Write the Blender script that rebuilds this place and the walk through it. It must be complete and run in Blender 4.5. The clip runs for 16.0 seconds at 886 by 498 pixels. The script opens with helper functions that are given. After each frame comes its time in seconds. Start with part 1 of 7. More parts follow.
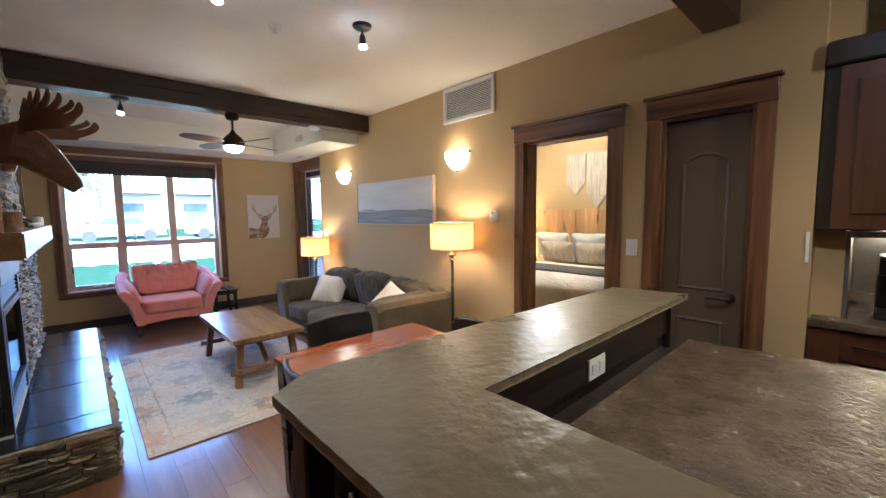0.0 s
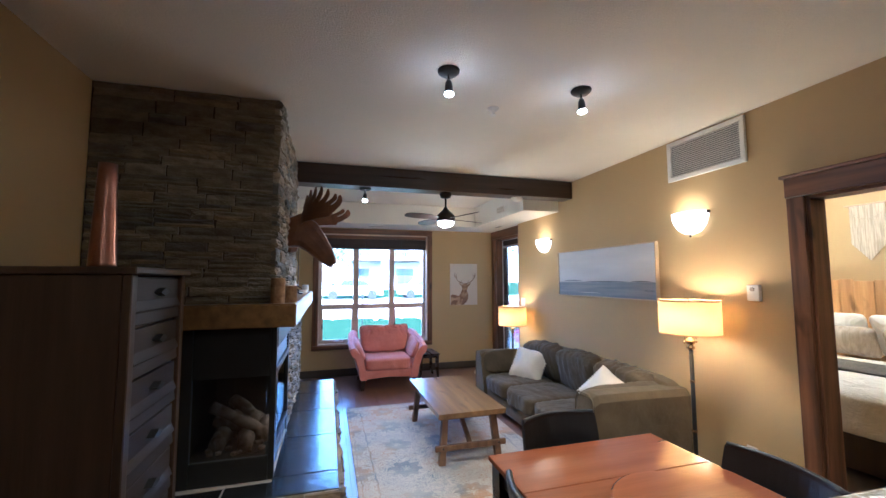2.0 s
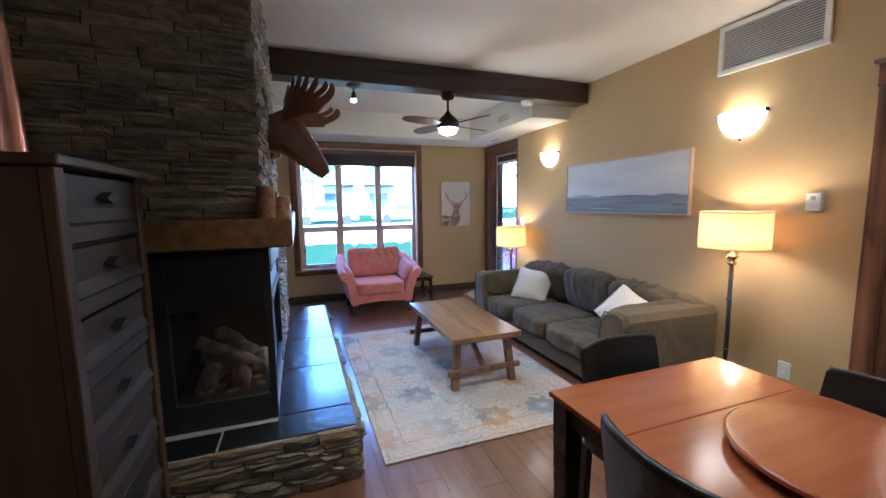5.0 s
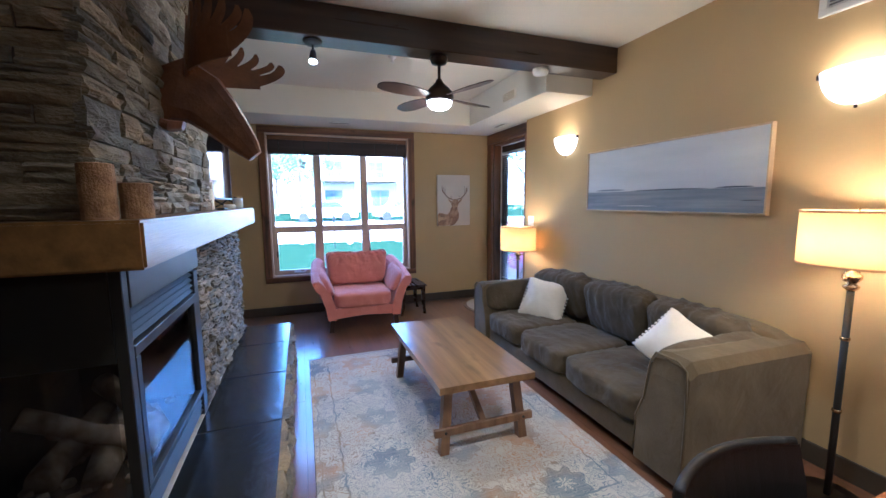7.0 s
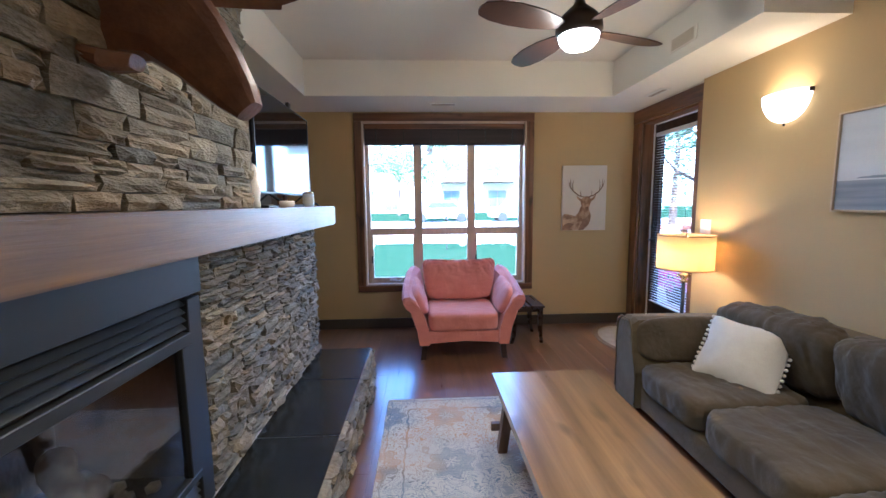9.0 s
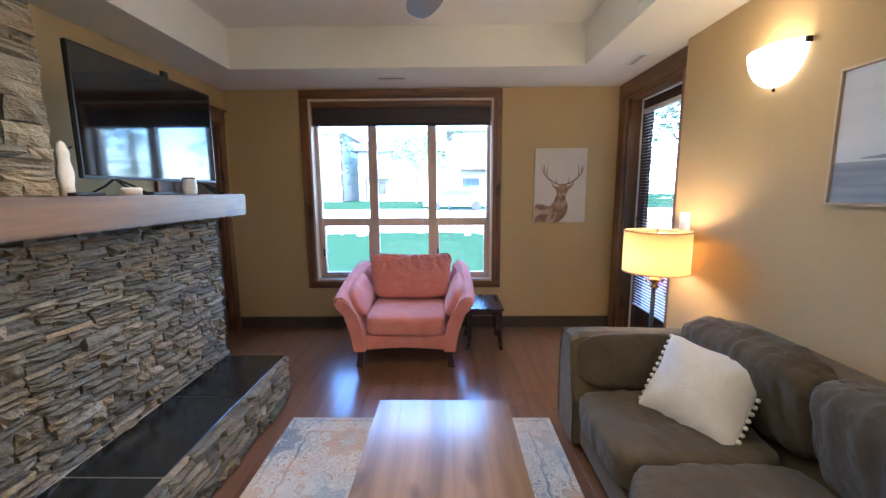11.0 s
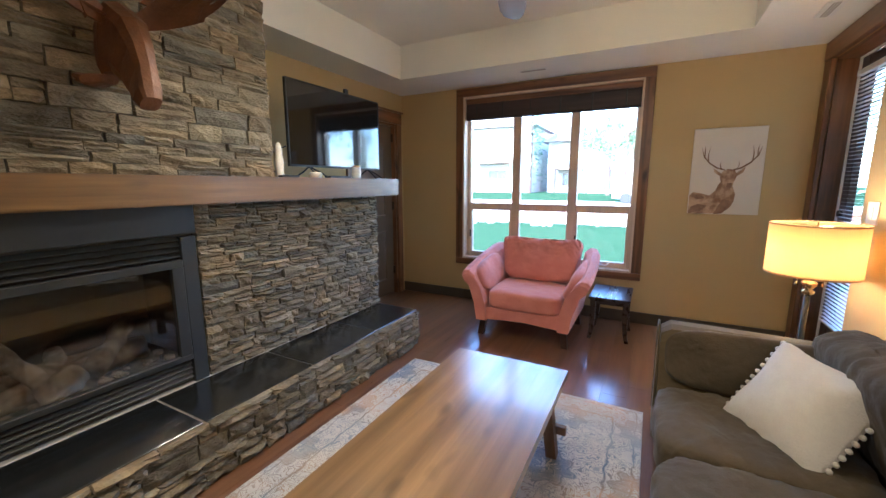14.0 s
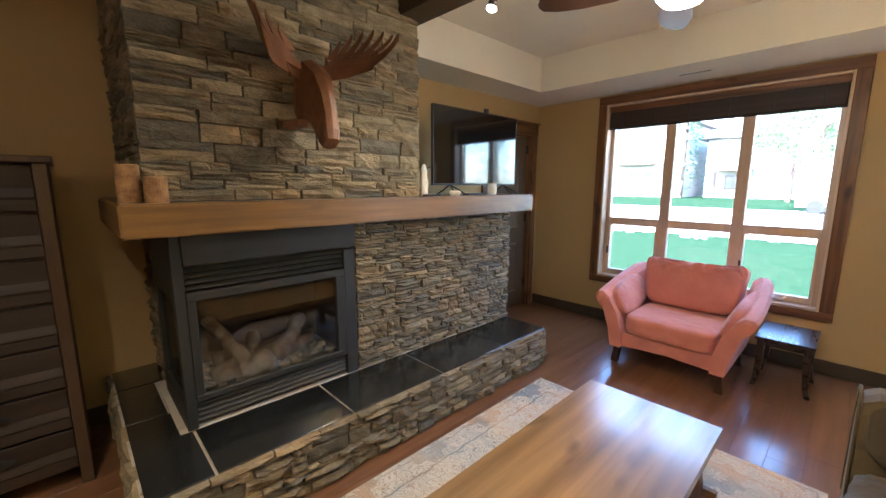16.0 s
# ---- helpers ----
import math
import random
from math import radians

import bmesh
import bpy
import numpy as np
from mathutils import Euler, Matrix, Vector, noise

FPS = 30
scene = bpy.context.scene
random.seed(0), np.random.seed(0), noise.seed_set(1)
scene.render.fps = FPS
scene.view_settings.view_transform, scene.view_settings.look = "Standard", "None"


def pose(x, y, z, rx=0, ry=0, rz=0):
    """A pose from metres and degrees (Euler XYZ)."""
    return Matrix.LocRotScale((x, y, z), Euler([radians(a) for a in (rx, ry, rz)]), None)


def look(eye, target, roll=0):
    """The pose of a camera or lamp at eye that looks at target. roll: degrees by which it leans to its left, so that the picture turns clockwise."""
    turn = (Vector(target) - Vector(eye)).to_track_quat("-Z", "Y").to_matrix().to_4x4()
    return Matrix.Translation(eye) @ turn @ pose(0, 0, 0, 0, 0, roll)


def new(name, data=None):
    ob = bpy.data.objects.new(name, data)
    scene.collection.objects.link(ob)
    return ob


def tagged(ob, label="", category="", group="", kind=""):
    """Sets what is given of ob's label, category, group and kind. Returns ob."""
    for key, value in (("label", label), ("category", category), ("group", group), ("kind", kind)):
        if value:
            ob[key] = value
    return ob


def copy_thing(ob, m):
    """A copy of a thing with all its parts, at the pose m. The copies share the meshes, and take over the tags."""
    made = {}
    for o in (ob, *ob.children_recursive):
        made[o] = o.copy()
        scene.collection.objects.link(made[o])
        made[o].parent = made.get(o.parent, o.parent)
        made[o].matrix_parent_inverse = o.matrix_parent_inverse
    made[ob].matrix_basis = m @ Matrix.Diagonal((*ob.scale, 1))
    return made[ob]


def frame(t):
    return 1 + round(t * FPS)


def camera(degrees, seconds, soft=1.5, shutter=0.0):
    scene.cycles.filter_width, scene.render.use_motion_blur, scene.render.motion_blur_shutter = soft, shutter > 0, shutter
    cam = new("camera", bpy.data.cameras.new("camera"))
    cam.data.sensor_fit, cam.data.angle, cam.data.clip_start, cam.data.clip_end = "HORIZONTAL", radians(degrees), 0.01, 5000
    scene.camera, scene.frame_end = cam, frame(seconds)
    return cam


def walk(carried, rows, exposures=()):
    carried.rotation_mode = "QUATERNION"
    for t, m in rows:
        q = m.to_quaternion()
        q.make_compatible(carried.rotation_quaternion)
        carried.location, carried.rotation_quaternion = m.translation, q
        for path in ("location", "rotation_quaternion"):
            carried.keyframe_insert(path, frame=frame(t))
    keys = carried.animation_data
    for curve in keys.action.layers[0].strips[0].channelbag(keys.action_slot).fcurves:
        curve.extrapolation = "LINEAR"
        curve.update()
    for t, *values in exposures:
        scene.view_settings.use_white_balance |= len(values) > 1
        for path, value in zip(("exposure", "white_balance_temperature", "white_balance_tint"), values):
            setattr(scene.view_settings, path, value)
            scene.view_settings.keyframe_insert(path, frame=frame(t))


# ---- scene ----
cam = camera(96.8, 16.0)
PATH = [
    (0, (0.188, 0.203, 1.477), (1.539, 1.668, 1.299), -0.7),
    (0.5, (0.124, 0.375, 1.491), (1.181, 2.064, 1.325), -0.1),
    (1, (0.113, 0.527, 1.522), (1.039, 2.293, 1.369), -0.4),
    (1.5, (0.15, 0.541, 1.543), (0.911, 2.39, 1.576), -0.6),
    (2, (0.159, 0.528, 1.555), (0.72, 2.441, 1.708), -0.2),
    (2.5, (0.144, 0.525, 1.552), (0.667, 2.446, 1.738), -0.4),
    (3, (0.126, 0.538, 1.535), (0.63, 2.473, 1.505), -0.4),
    (3.5, (0.104, 0.548, 1.494), (0.59, 2.481, 1.335), -0.5),
    (4, (0.059, 0.638, 1.472), (0.516, 2.576, 1.286), -0.4),
    (4.5, (-0.011, 0.846, 1.493), (0.404, 2.791, 1.283), -0.4),
    (5, (0.005, 1.05, 1.468), (0.691, 2.915, 1.241), -0.7),
    (5.2, (0.047, 1.147, 1.465), (0.855, 2.962, 1.237), -0.7),
    (7.5, (0.443, 2.024, 1.451), (0.96, 3.94, 1.201), -0.4),
    (8, (0.463, 2.289, 1.46), (0.649, 4.264, 1.211), -0.5),
    (8.5, (0.484, 2.556, 1.44), (0.624, 4.536, 1.199), -0.4),
    (9, (0.671, 2.785, 1.422), (0.77, 4.769, 1.191), -0.6),
    (9.5, (0.85, 2.97, 1.394), (0.913, 4.955, 1.16), -0.4),
    (10, (1.044, 3.14, 1.411), (1.056, 5.125, 1.16), -0.5),
    (10.2, (1.093, 3.178, 1.425), (1.116, 5.16, 1.157), -0.6),
    (12.5, (1.945, 3.231, 1.384), (1.402, 5.129, 1.063), 0.1),
    (13, (2.0, 3.136, 1.368), (1.183, 4.933, 1.044), -0.0),
    (13.5, (2.026, 3.091, 1.353), (1.13, 4.848, 1.023), 0.0),
    (14, (1.962, 3.031, 1.368), (1.04, 4.775, 1.039), -0.1),
    (14.5, (1.945, 2.995, 1.428), (0.975, 4.711, 1.087), -0.3),
    (15, (1.924, 2.984, 1.477), (0.896, 4.665, 1.131), -0.2),
    (15.5, (1.921, 2.975, 1.5), (0.773, 4.579, 1.171), -0.0),
    (16, (1.944, 2.988, 1.484), (0.516, 4.35, 1.164), 0.1),
]
walk(cam, [(t, look(eye, target, roll)) for t, eye, target, roll in PATH], [(0.0, 4.15, 4350, 12), (0.6, 4.15, 4200, 12), (3.0, 4.2, 4100, 12), (4.5, 4.1, 4050, 12), (7.5, 4.05, 4100, 13), (10.0, 4.15, 4500, 12), (12.5, 4.15, 4550, 12), (14.5, 4.2, 4900, 11), (16.0, 4.3, 5150, 11)])
# ---- world, sun, large lights ----
world = bpy.data.worlds.new("sky")
scene.world = world
world.use_nodes = True
wn = world.node_tree.nodes
wn.clear()
sky = wn.new("ShaderNodeTexSky")
sky.sky_type, sky.sun_disc = "NISHITA", False
SUN_UP, SUN_TURN = radians(48), radians(200)
sky.sun_elevation, sky.sun_rotation = SUN_UP, SUN_TURN
back = wn.new("ShaderNodeBackground")
back.inputs["Strength"].default_value = 0.15
wout = wn.new("ShaderNodeOutputWorld")
world.node_tree.links.new(sky.outputs[0], back.inputs[0])
world.node_tree.links.new(back.outputs[0], wout.inputs[0])


LAMPS = 0.115         # how bright the indoor lamps are beside the daylight


def lamp(name, kind, energy, color, at, target=None, size=0.1, blend=0.4, spot=90):
    data = bpy.data.lights.new(name, kind)
    data.energy, data.color = energy * (LAMPS if kind != "SUN" else 1), color
    if kind == "SUN":
        data.angle = size
    elif kind == "AREA":
        data.size = size
    else:
        data.shadow_soft_size = size
    if kind == "SPOT":
        data.spot_size, data.spot_blend = radians(spot), blend
    ob = new(name, data)
    ob.matrix_world = look(at, target) if target else Matrix.Translation(at)
    return ob


WARM, SOFTWARM = (1.0, 0.65, 0.27), (1.0, 0.74, 0.42)
sun_way = Vector((math.sin(SUN_TURN) * math.cos(SUN_UP), math.cos(SUN_TURN) * math.cos(SUN_UP), math.sin(SUN_UP)))
lamp("sun", "SUN", 4.0, (1, 0.88, 0.74), tuple(sun_way * 60), (0, 0, 0), radians(0.6))

# added strip lamp hidden behind the window shade, strengthens the daylight
lamp("window_light", "AREA", 13, (0.78, 0.88, 1.0), (0.92, 7.41, 2.18), (0.95, 5.6, 0.6))
sky_fill = scene.objects["window_light"].data
sky_fill.shape, sky_fill.size, sky_fill.size_y = "RECTANGLE", 1.70, 0.18

# ---- materials ----


def mat(name, c1, c2=None, scale=3.0, rough=0.5, rvar=0.1, bump=0.0, bscale=60.0, metal=0.0, stretch=(1, 1, 1), rnd=0.0, fine=0.25,
        coat=0.0, sheen=0.0, emit=None, estr=0.0, detail=5.0, spec=0.5, contrast=1.0, big=None):
    m = bpy.data.materials.new(name)
    m.use_nodes = True
    t = m.node_tree
    b = t.nodes["Principled BSDF"]
    L = t.links.new
    geo = t.nodes.new("ShaderNodeNewGeometry")
    mp = t.nodes.new("ShaderNodeMapping")
    mp.inputs["Scale"].default_value = stretch
    L(geo.outputs["Position"], mp.inputs["Vector"])
    n1 = t.nodes.new("ShaderNodeTexNoise")
    n1.inputs["Scale"].default_value, n1.inputs["Detail"].default_value = scale, detail
    L(mp.outputs[0], n1.inputs["Vector"])
    n2 = t.nodes.new("ShaderNodeTexNoise")
    n2.inputs["Scale"].default_value, n2.inputs["Detail"].default_value = bscale, 4.0
    L(mp.outputs[0], n2.inputs["Vector"])
    c2 = c2 or tuple(v * 0.8 for v in c1)
    mr = t.nodes.new("ShaderNodeMapRange")
    mr.inputs[1].default_value, mr.inputs[2].default_value = 0.5 - 0.2 / contrast, 0.5 + 0.2 / contrast
    L(n1.outputs[0], mr.inputs[0])
    mx = t.nodes.new("ShaderNodeMix")
    mx.data_type = "RGBA"
    mx.inputs["A"].default_value, mx.inputs["B"].default_value = (*c1, 1), (*c2, 1)
    L(mr.outputs[0], mx.inputs["Factor"])
    hsv = t.nodes.new("ShaderNodeHueSaturation")
    L(mx.outputs["Result"], hsv.inputs["Color"])
    add = t.nodes.new("ShaderNodeMath")
    add.operation = "MULTIPLY_ADD"
    add.inputs[1].default_value, add.inputs[2].default_value = fine, 1 - fine / 2
    L(n2.outputs[0], add.inputs[0])
    if rnd:
        oi = t.nodes.new("ShaderNodeObjectInfo")
        ad2 = t.nodes.new("ShaderNodeMath")
        ad2.operation = "MULTIPLY_ADD"
        ad2.inputs[1].default_value, ad2.inputs[2].default_value = rnd, 1 - rnd / 2
        L(oi.outputs["Random"], ad2.inputs[0])
        mu = t.nodes.new("ShaderNodeMath")
        mu.operation = "MULTIPLY"
        L(ad2.outputs[0], mu.inputs[0])
        L(add.outputs[0], mu.inputs[1])
        L(mu.outputs[0], hsv.inputs["Value"])
    else:
        L(add.outputs[0], hsv.inputs["Value"])
    L(hsv.outputs[0], b.inputs["Base Color"])
    ra = t.nodes.new("ShaderNodeMath")
    ra.operation = "MULTIPLY_ADD"
    ra.inputs[1].default_value, ra.inputs[2].default_value = rvar, rough - rvar / 2
    L(n1.outputs[0], ra.inputs[0])
    L(ra.outputs[0], b.inputs["Roughness"])
    b.inputs["Metallic"].default_value = metal
    b.inputs["Coat Weight"].default_value, b.inputs["Coat Roughness"].default_value = coat, 0.16
    b.inputs["Sheen Weight"].default_value = sheen
    b.inputs["Specular IOR Level"].default_value = spec
    if bump:
        bp = t.nodes.new("ShaderNodeBump")
        bp.inputs["Strength"].default_value, bp.inputs["Distance"].default_value = min(1, bump), 0.004
        L(n2.outputs[0], bp.inputs["Height"])
        L(bp.outputs[0], b.inputs["Normal"])
        if big:
            n3 = t.nodes.new("ShaderNodeTexNoise")
            n3.inputs["Scale"].default_value, n3.inputs["Detail"].default_value, n3.inputs["Distortion"].default_value = big[0], 3.0, big[2]
            L(mp.outputs[0], n3.inputs["Vector"])
            b3 = t.nodes.new("ShaderNodeBump")
            b3.inputs["Strength"].default_value, b3.inputs["Distance"].default_value = 1.0, big[1]
            L(n3.outputs[0], b3.inputs["Height"])
            L(b3.outputs[0], bp.inputs["Normal"])
    if emit:
        b.inputs["Emission Color"].default_value = (*emit, 1)
        b.inputs["Emission Strength"].default_value = estr
    return m


def wood(name, dark, light, axis="x", rough=0.4, knots=0.0, rnd=0.25, coat=0.0, grain=1.0, bump=0.25):
    """Wood with grain along an axis of the world, and dark knots."""
    st = {"x": (0.7, 12, 12), "y": (12, 0.7, 12), "z": (12, 12, 0.7)}[axis]
    m = mat(name, dark, light, 1.6 * grain, rough, 0.12, bump, 9.0 * grain, stretch=st, rnd=rnd, fine=0.3, coat=coat, detail=8, contrast=1.2)
    if knots:
        t = m.node_tree
        L = t.links.new
        b = t.nodes["Principled BSDF"]
        hsv = next(n for n in t.nodes if n.bl_idname == "ShaderNodeHueSaturation")
        geo = next(n for n in t.nodes if n.bl_idname == "ShaderNodeNewGeometry")
        mp = t.nodes.new("ShaderNodeMapping")
        mp.inputs["Scale"].default_value = {"x": (2.2, 5, 5), "y": (5, 2.2, 5), "z": (5, 5, 2.2)}[axis]
        v = t.nodes.new("ShaderNodeTexNoise")
        v.inputs["Scale"].default_value, v.inputs["Detail"].default_value = 1.3, 2.0
        L(geo.outputs["Position"], mp.inputs["Vector"])
        L(mp.outputs[0], v.inputs["Vector"])
        r = t.nodes.new("ShaderNodeMapRange")
        r.inputs[1].default_value, r.inputs[2].default_value = 0.62, 0.72
        L(v.outputs[0], r.inputs[0])
        mul = t.nodes.new("ShaderNodeMath")
        mul.operation = "MULTIPLY"
        mul.inputs[1].default_value = knots
        L(r.outputs[0], mul.inputs[0])
        mx = t.nodes.new("ShaderNodeMix")
        mx.data_type = "RGBA"
        mx.inputs["B"].default_value = (*(c * 0.25 for c in dark), 1)
        L(mul.outputs[0], mx.inputs["Factor"])
        L(hsv.outputs[0], mx.inputs["A"])
        L(mx.outputs["Result"], b.inputs["Base Color"])
    return m


def stone_mat(name, ramp):
    m = mat(name, (0.2, 0.18, 0.15), (0.1, 0.09, 0.08), 9.0, 0.75, 0.2, 1.0, 55.0, stretch=(1, 1, 2.5), fine=0.7)
    t = m.node_tree
    L = t.links.new
    mx = next(n for n in t.nodes if n.bl_idname == "ShaderNodeMix")
    geo = next(n for n in t.nodes if n.bl_idname == "ShaderNodeNewGeometry")
    oi = t.nodes.new("ShaderNodeObjectInfo")
    ad = t.nodes.new("ShaderNodeMath")
    L(oi.outputs["Random"], ad.inputs[0])
    L(geo.outputs["Random Per Island"], ad.inputs[1])
    fr = t.nodes.new("ShaderNodeMath")
    fr.operation = "FRACT"
    L(ad.outputs[0], fr.inputs[0])
    cr = t.nodes.new("ShaderNodeValToRGB")
    while len(cr.color_ramp.elements) < len(ramp):
        cr.color_ramp.elements.new(0.5)
    for e, (pos, col) in zip(cr.color_ramp.elements, ramp):
        e.position, e.color = pos, (*col, 1)
    L(fr.outputs[0], cr.inputs[0])
    dk = t.nodes.new("ShaderNodeMix")
    dk.data_type, dk.blend_type = "RGBA", "MULTIPLY"
    dk.inputs["Factor"].default_value = 1
    dk.inputs["B"].default_value = (0.5, 0.48, 0.47, 1)
    L(cr.outputs[0], dk.inputs["A"])
    L(cr.outputs[0], mx.inputs["A"])
    L(dk.outputs["Result"], mx.inputs["B"])
    bp = next(n for n in t.nodes if n.bl_idname == "ShaderNodeBump")
    bp.inputs["Distance"].default_value = 0.01
    return m


def glass_mat(name, tint=(1, 1, 1), rough=0.0, ior=1.45):
    """A thin pane: clear, with the gloss of glass at a slant."""
    m = bpy.data.materials.new(name)
    m.use_nodes = True
    t = m.node_tree
    t.nodes.remove(t.nodes["Principled BSDF"])
    tr, gl, fr, mx = (t.nodes.new("ShaderNode" + k) for k in ("BsdfTransparent", "BsdfGlossy", "Fresnel", "MixShader"))
    tr.inputs[0].default_value = (*tint, 1)
    gl.inputs["Roughness"].default_value = rough
    fr.inputs[0].default_value = ior
    L = t.links.new
    cap = t.nodes.new("ShaderNodeMath")
    cap.operation = "MINIMUM"
    cap.inputs[1].default_value = 0.14
    L(fr.outputs[0], cap.inputs[0])
    L(cap.outputs[0], mx.inputs[0])
    L(tr.outputs[0], mx.inputs[1])
    L(gl.outputs[0], mx.inputs[2])
    L(mx.outputs[0], next(n for n in t.nodes if n.bl_idname == "ShaderNodeOutputMaterial").inputs[0])
    return m


def emitter(name, color, strength):
    return mat(name, color, color, 5, 0.5, emit=color, estr=strength, fine=0)


def shade_mat(name, color):
    """Lamp shade cloth that lets light through."""
    m = bpy.data.materials.new(name)
    m.use_nodes = True
    t = m.node_tree
    t.nodes.remove(t.nodes["Principled BSDF"])
    df, tl, mx = (t.nodes.new("ShaderNode" + k) for k in ("BsdfDiffuse", "BsdfTranslucent", "MixShader"))
    nz = t.nodes.new("ShaderNodeTexNoise")
    nz.inputs["Scale"].default_value = 220
    cr = t.nodes.new("ShaderNodeMix")
    cr.data_type = "RGBA"
    cr.inputs["A"].default_value, cr.inputs["B"].default_value = (*color, 1), (*(c * 0.88 for c in color), 1)
    L = t.links.new
    L(nz.outputs[0], cr.inputs["Factor"])
    L(cr.outputs["Result"], df.inputs[0])
    L(cr.outputs["Result"], tl.inputs[0])
    mx.inputs[0].default_value = 0.55
    L(df.outputs[0], mx.inputs[1])
    L(tl.outputs[0], mx.inputs[2])
    L(mx.outputs[0], next(n for n in t.nodes if n.bl_idname == "ShaderNodeOutputMaterial").inputs[0])
    return m


def rug_mat():
    m = mat("rug_pile", (0.60, 0.55, 0.47), (0.50, 0.48, 0.44), 5, 0.95, 0.05, 0.6, 260, fine=0.35, sheen=0.2, spec=0.1)
    t = m.node_tree
    L = t.links.new
    N = t.nodes.new
    b = t.nodes["Principled BSDF"]
    hsv = next(n for n in t.nodes if n.bl_idname == "ShaderNodeHueSaturation")
    base = next(n for n in t.nodes if n.bl_idname == "ShaderNodeMix")
    geo = next(n for n in t.nodes if n.bl_idname == "ShaderNodeNewGeometry")

    def math2(op, a, c=None):
        n = N("ShaderNodeMath")
        n.operation = op
        for k, v in enumerate((a, c)):
            if v is None:
                continue
            if isinstance(v, (int, float)):
                n.inputs[k].default_value = v
            else:
                L(v, n.inputs[k])
        return n.outputs[0]

    def band(v, lo, hi, soft=0.02):
        r1, r2 = N("ShaderNodeMapRange"), N("ShaderNodeMapRange")
        for r, e in ((r1, lo), (r2, hi)):
            r.inputs[1].default_value, r.inputs[2].default_value = e - soft, e + soft
            L(v, r.inputs[0])
        return math2("SUBTRACT", r1.outputs[0], r2.outputs[0])

    warp = N("ShaderNodeTexNoise")
    warp.inputs["Scale"].default_value, warp.inputs["Detail"].default_value = 13, 3
    L(geo.outputs["Position"], warp.inputs["Vector"])
    sc = N("ShaderNodeVectorMath")
    sc.operation = "MULTIPLY_ADD"
    sc.inputs[1].default_value, sc.inputs[2].default_value = (0.05, 0.05, 0), (-0.025, -0.025, 0)
    L(warp.outputs["Color"], sc.inputs[0])
    ad = N("ShaderNodeVectorMath")
    L(geo.outputs["Position"], ad.inputs[0])
    L(sc.outputs[0], ad.inputs[1])
    sep = N("ShaderNodeSeparateXYZ")
    L(ad.outputs[0], sep.inputs[0])
    X = math2("ABSOLUTE", math2("SUBTRACT", sep.outputs[0], RUG_MID[0]))
    Y = math2("ABSOLUTE", math2("SUBTRACT", sep.outputs[1], RUG_MID[1]))
    # flowers in a lattice
    fx = math2("SUBTRACT", math2("MODULO", math2("ADD", X, 0.2), 0.40), 0.2)
    fy = math2("SUBTRACT", math2("MODULO", math2("ADD", Y, 0.24), 0.48), 0.24)
    r = math2("SQRT", math2("ADD", math2("MULTIPLY", fx, fx), math2("MULTIPLY", fy, fy)))
    ang = math2("ARCTAN2", fy, fx)
    petal = math2("ADD", r, math2("MULTIPLY", math2("SINE", math2("MULTIPLY", ang, 8)), 0.018))
    ring = math2("MAXIMUM", band(petal, 0.105, 0.118, 0.006), band(petal, 0.035, 0.05, 0.006))
    blossom = band(petal, 0.05, 0.105, 0.008)
    nv = N("ShaderNodeTexNoise")
    nv.inputs["Scale"].default_value, nv.inputs["Detail"].default_value, nv.inputs["Distortion"].default_value = 15, 2.0, 0.8
    L(ad.outputs[0], nv.inputs["Vector"])
    nf = nv.outputs[0]
    vine = math2("MAXIMUM", band(nf, 0.40, 0.43, 0.006), math2("MAXIMUM", band(nf, 0.49, 0.515, 0.006), band(nf, 0.57, 0.595, 0.006)))
    leaf = band(nf, 0.64, 2.0, 0.01)
    # borders
    ex = math2("SUBTRACT", RUG_HALF[0], X)
    ey = math2("SUBTRACT", RUG_HALF[1], Y)
    edge = math2("MINIMUM", ex, ey)
    lines = math2("MAXIMUM", band(edge, 0.145, 0.155, 0.003), band(edge, 0.03, 0.038, 0.003))
    inb = band(edge, -0.1, 0.15, 0.003)
    wear = N("ShaderNodeTexNoise")
    wear.inputs["Scale"].default_value, wear.inputs["Detail"].default_value = 2.2, 6
    L(geo.outputs["Position"], wear.inputs["Vector"])
    tone = N("ShaderNodeTexNoise")
    tone.inputs["Scale"].default_value, tone.inputs["Detail"].default_value = 1.7, 3
    L(geo.outputs["Position"], tone.inputs["Vector"])
    tr = N("ShaderNodeValToRGB")
    els = tr.color_ramp.elements
    els[0].position, els[0].color = 0.44, (0.13, 0.18, 0.25, 1)
    els[1].position, els[1].color = 0.56, (0.46, 0.25, 0.11, 1)
    e = els.new(0.5)
    e.color = (0.25, 0.19, 0.14, 1)
    L(tone.outputs[0], tr.inputs[0])
    keep = N("ShaderNodeMapRange")
    keep.inputs[1].default_value, keep.inputs[2].default_value, keep.inputs[3].default_value, keep.inputs[4].default_value = 0.35, 0.6, 0.45, 1.0
    L(wear.outputs[0], keep.inputs[0])
    streak = N("ShaderNodeTexNoise")
    streak.inputs["Scale"].default_value = 1.0
    smp = N("ShaderNodeMapping")
    smp.inputs["Scale"].default_value = (9, 120, 1)
    L(geo.outputs["Position"], smp.inputs["Vector"])
    L(smp.outputs[0], streak.inputs["Vector"])
    pat = math2("MAXIMUM", math2("MAXIMUM", ring, lines), math2("MULTIPLY", math2("MAXIMUM", vine, math2("MULTIPLY", leaf, 0.6)), 0.9))
    pat = math2("MAXIMUM", pat, math2("MULTIPLY", blossom, 0.75))
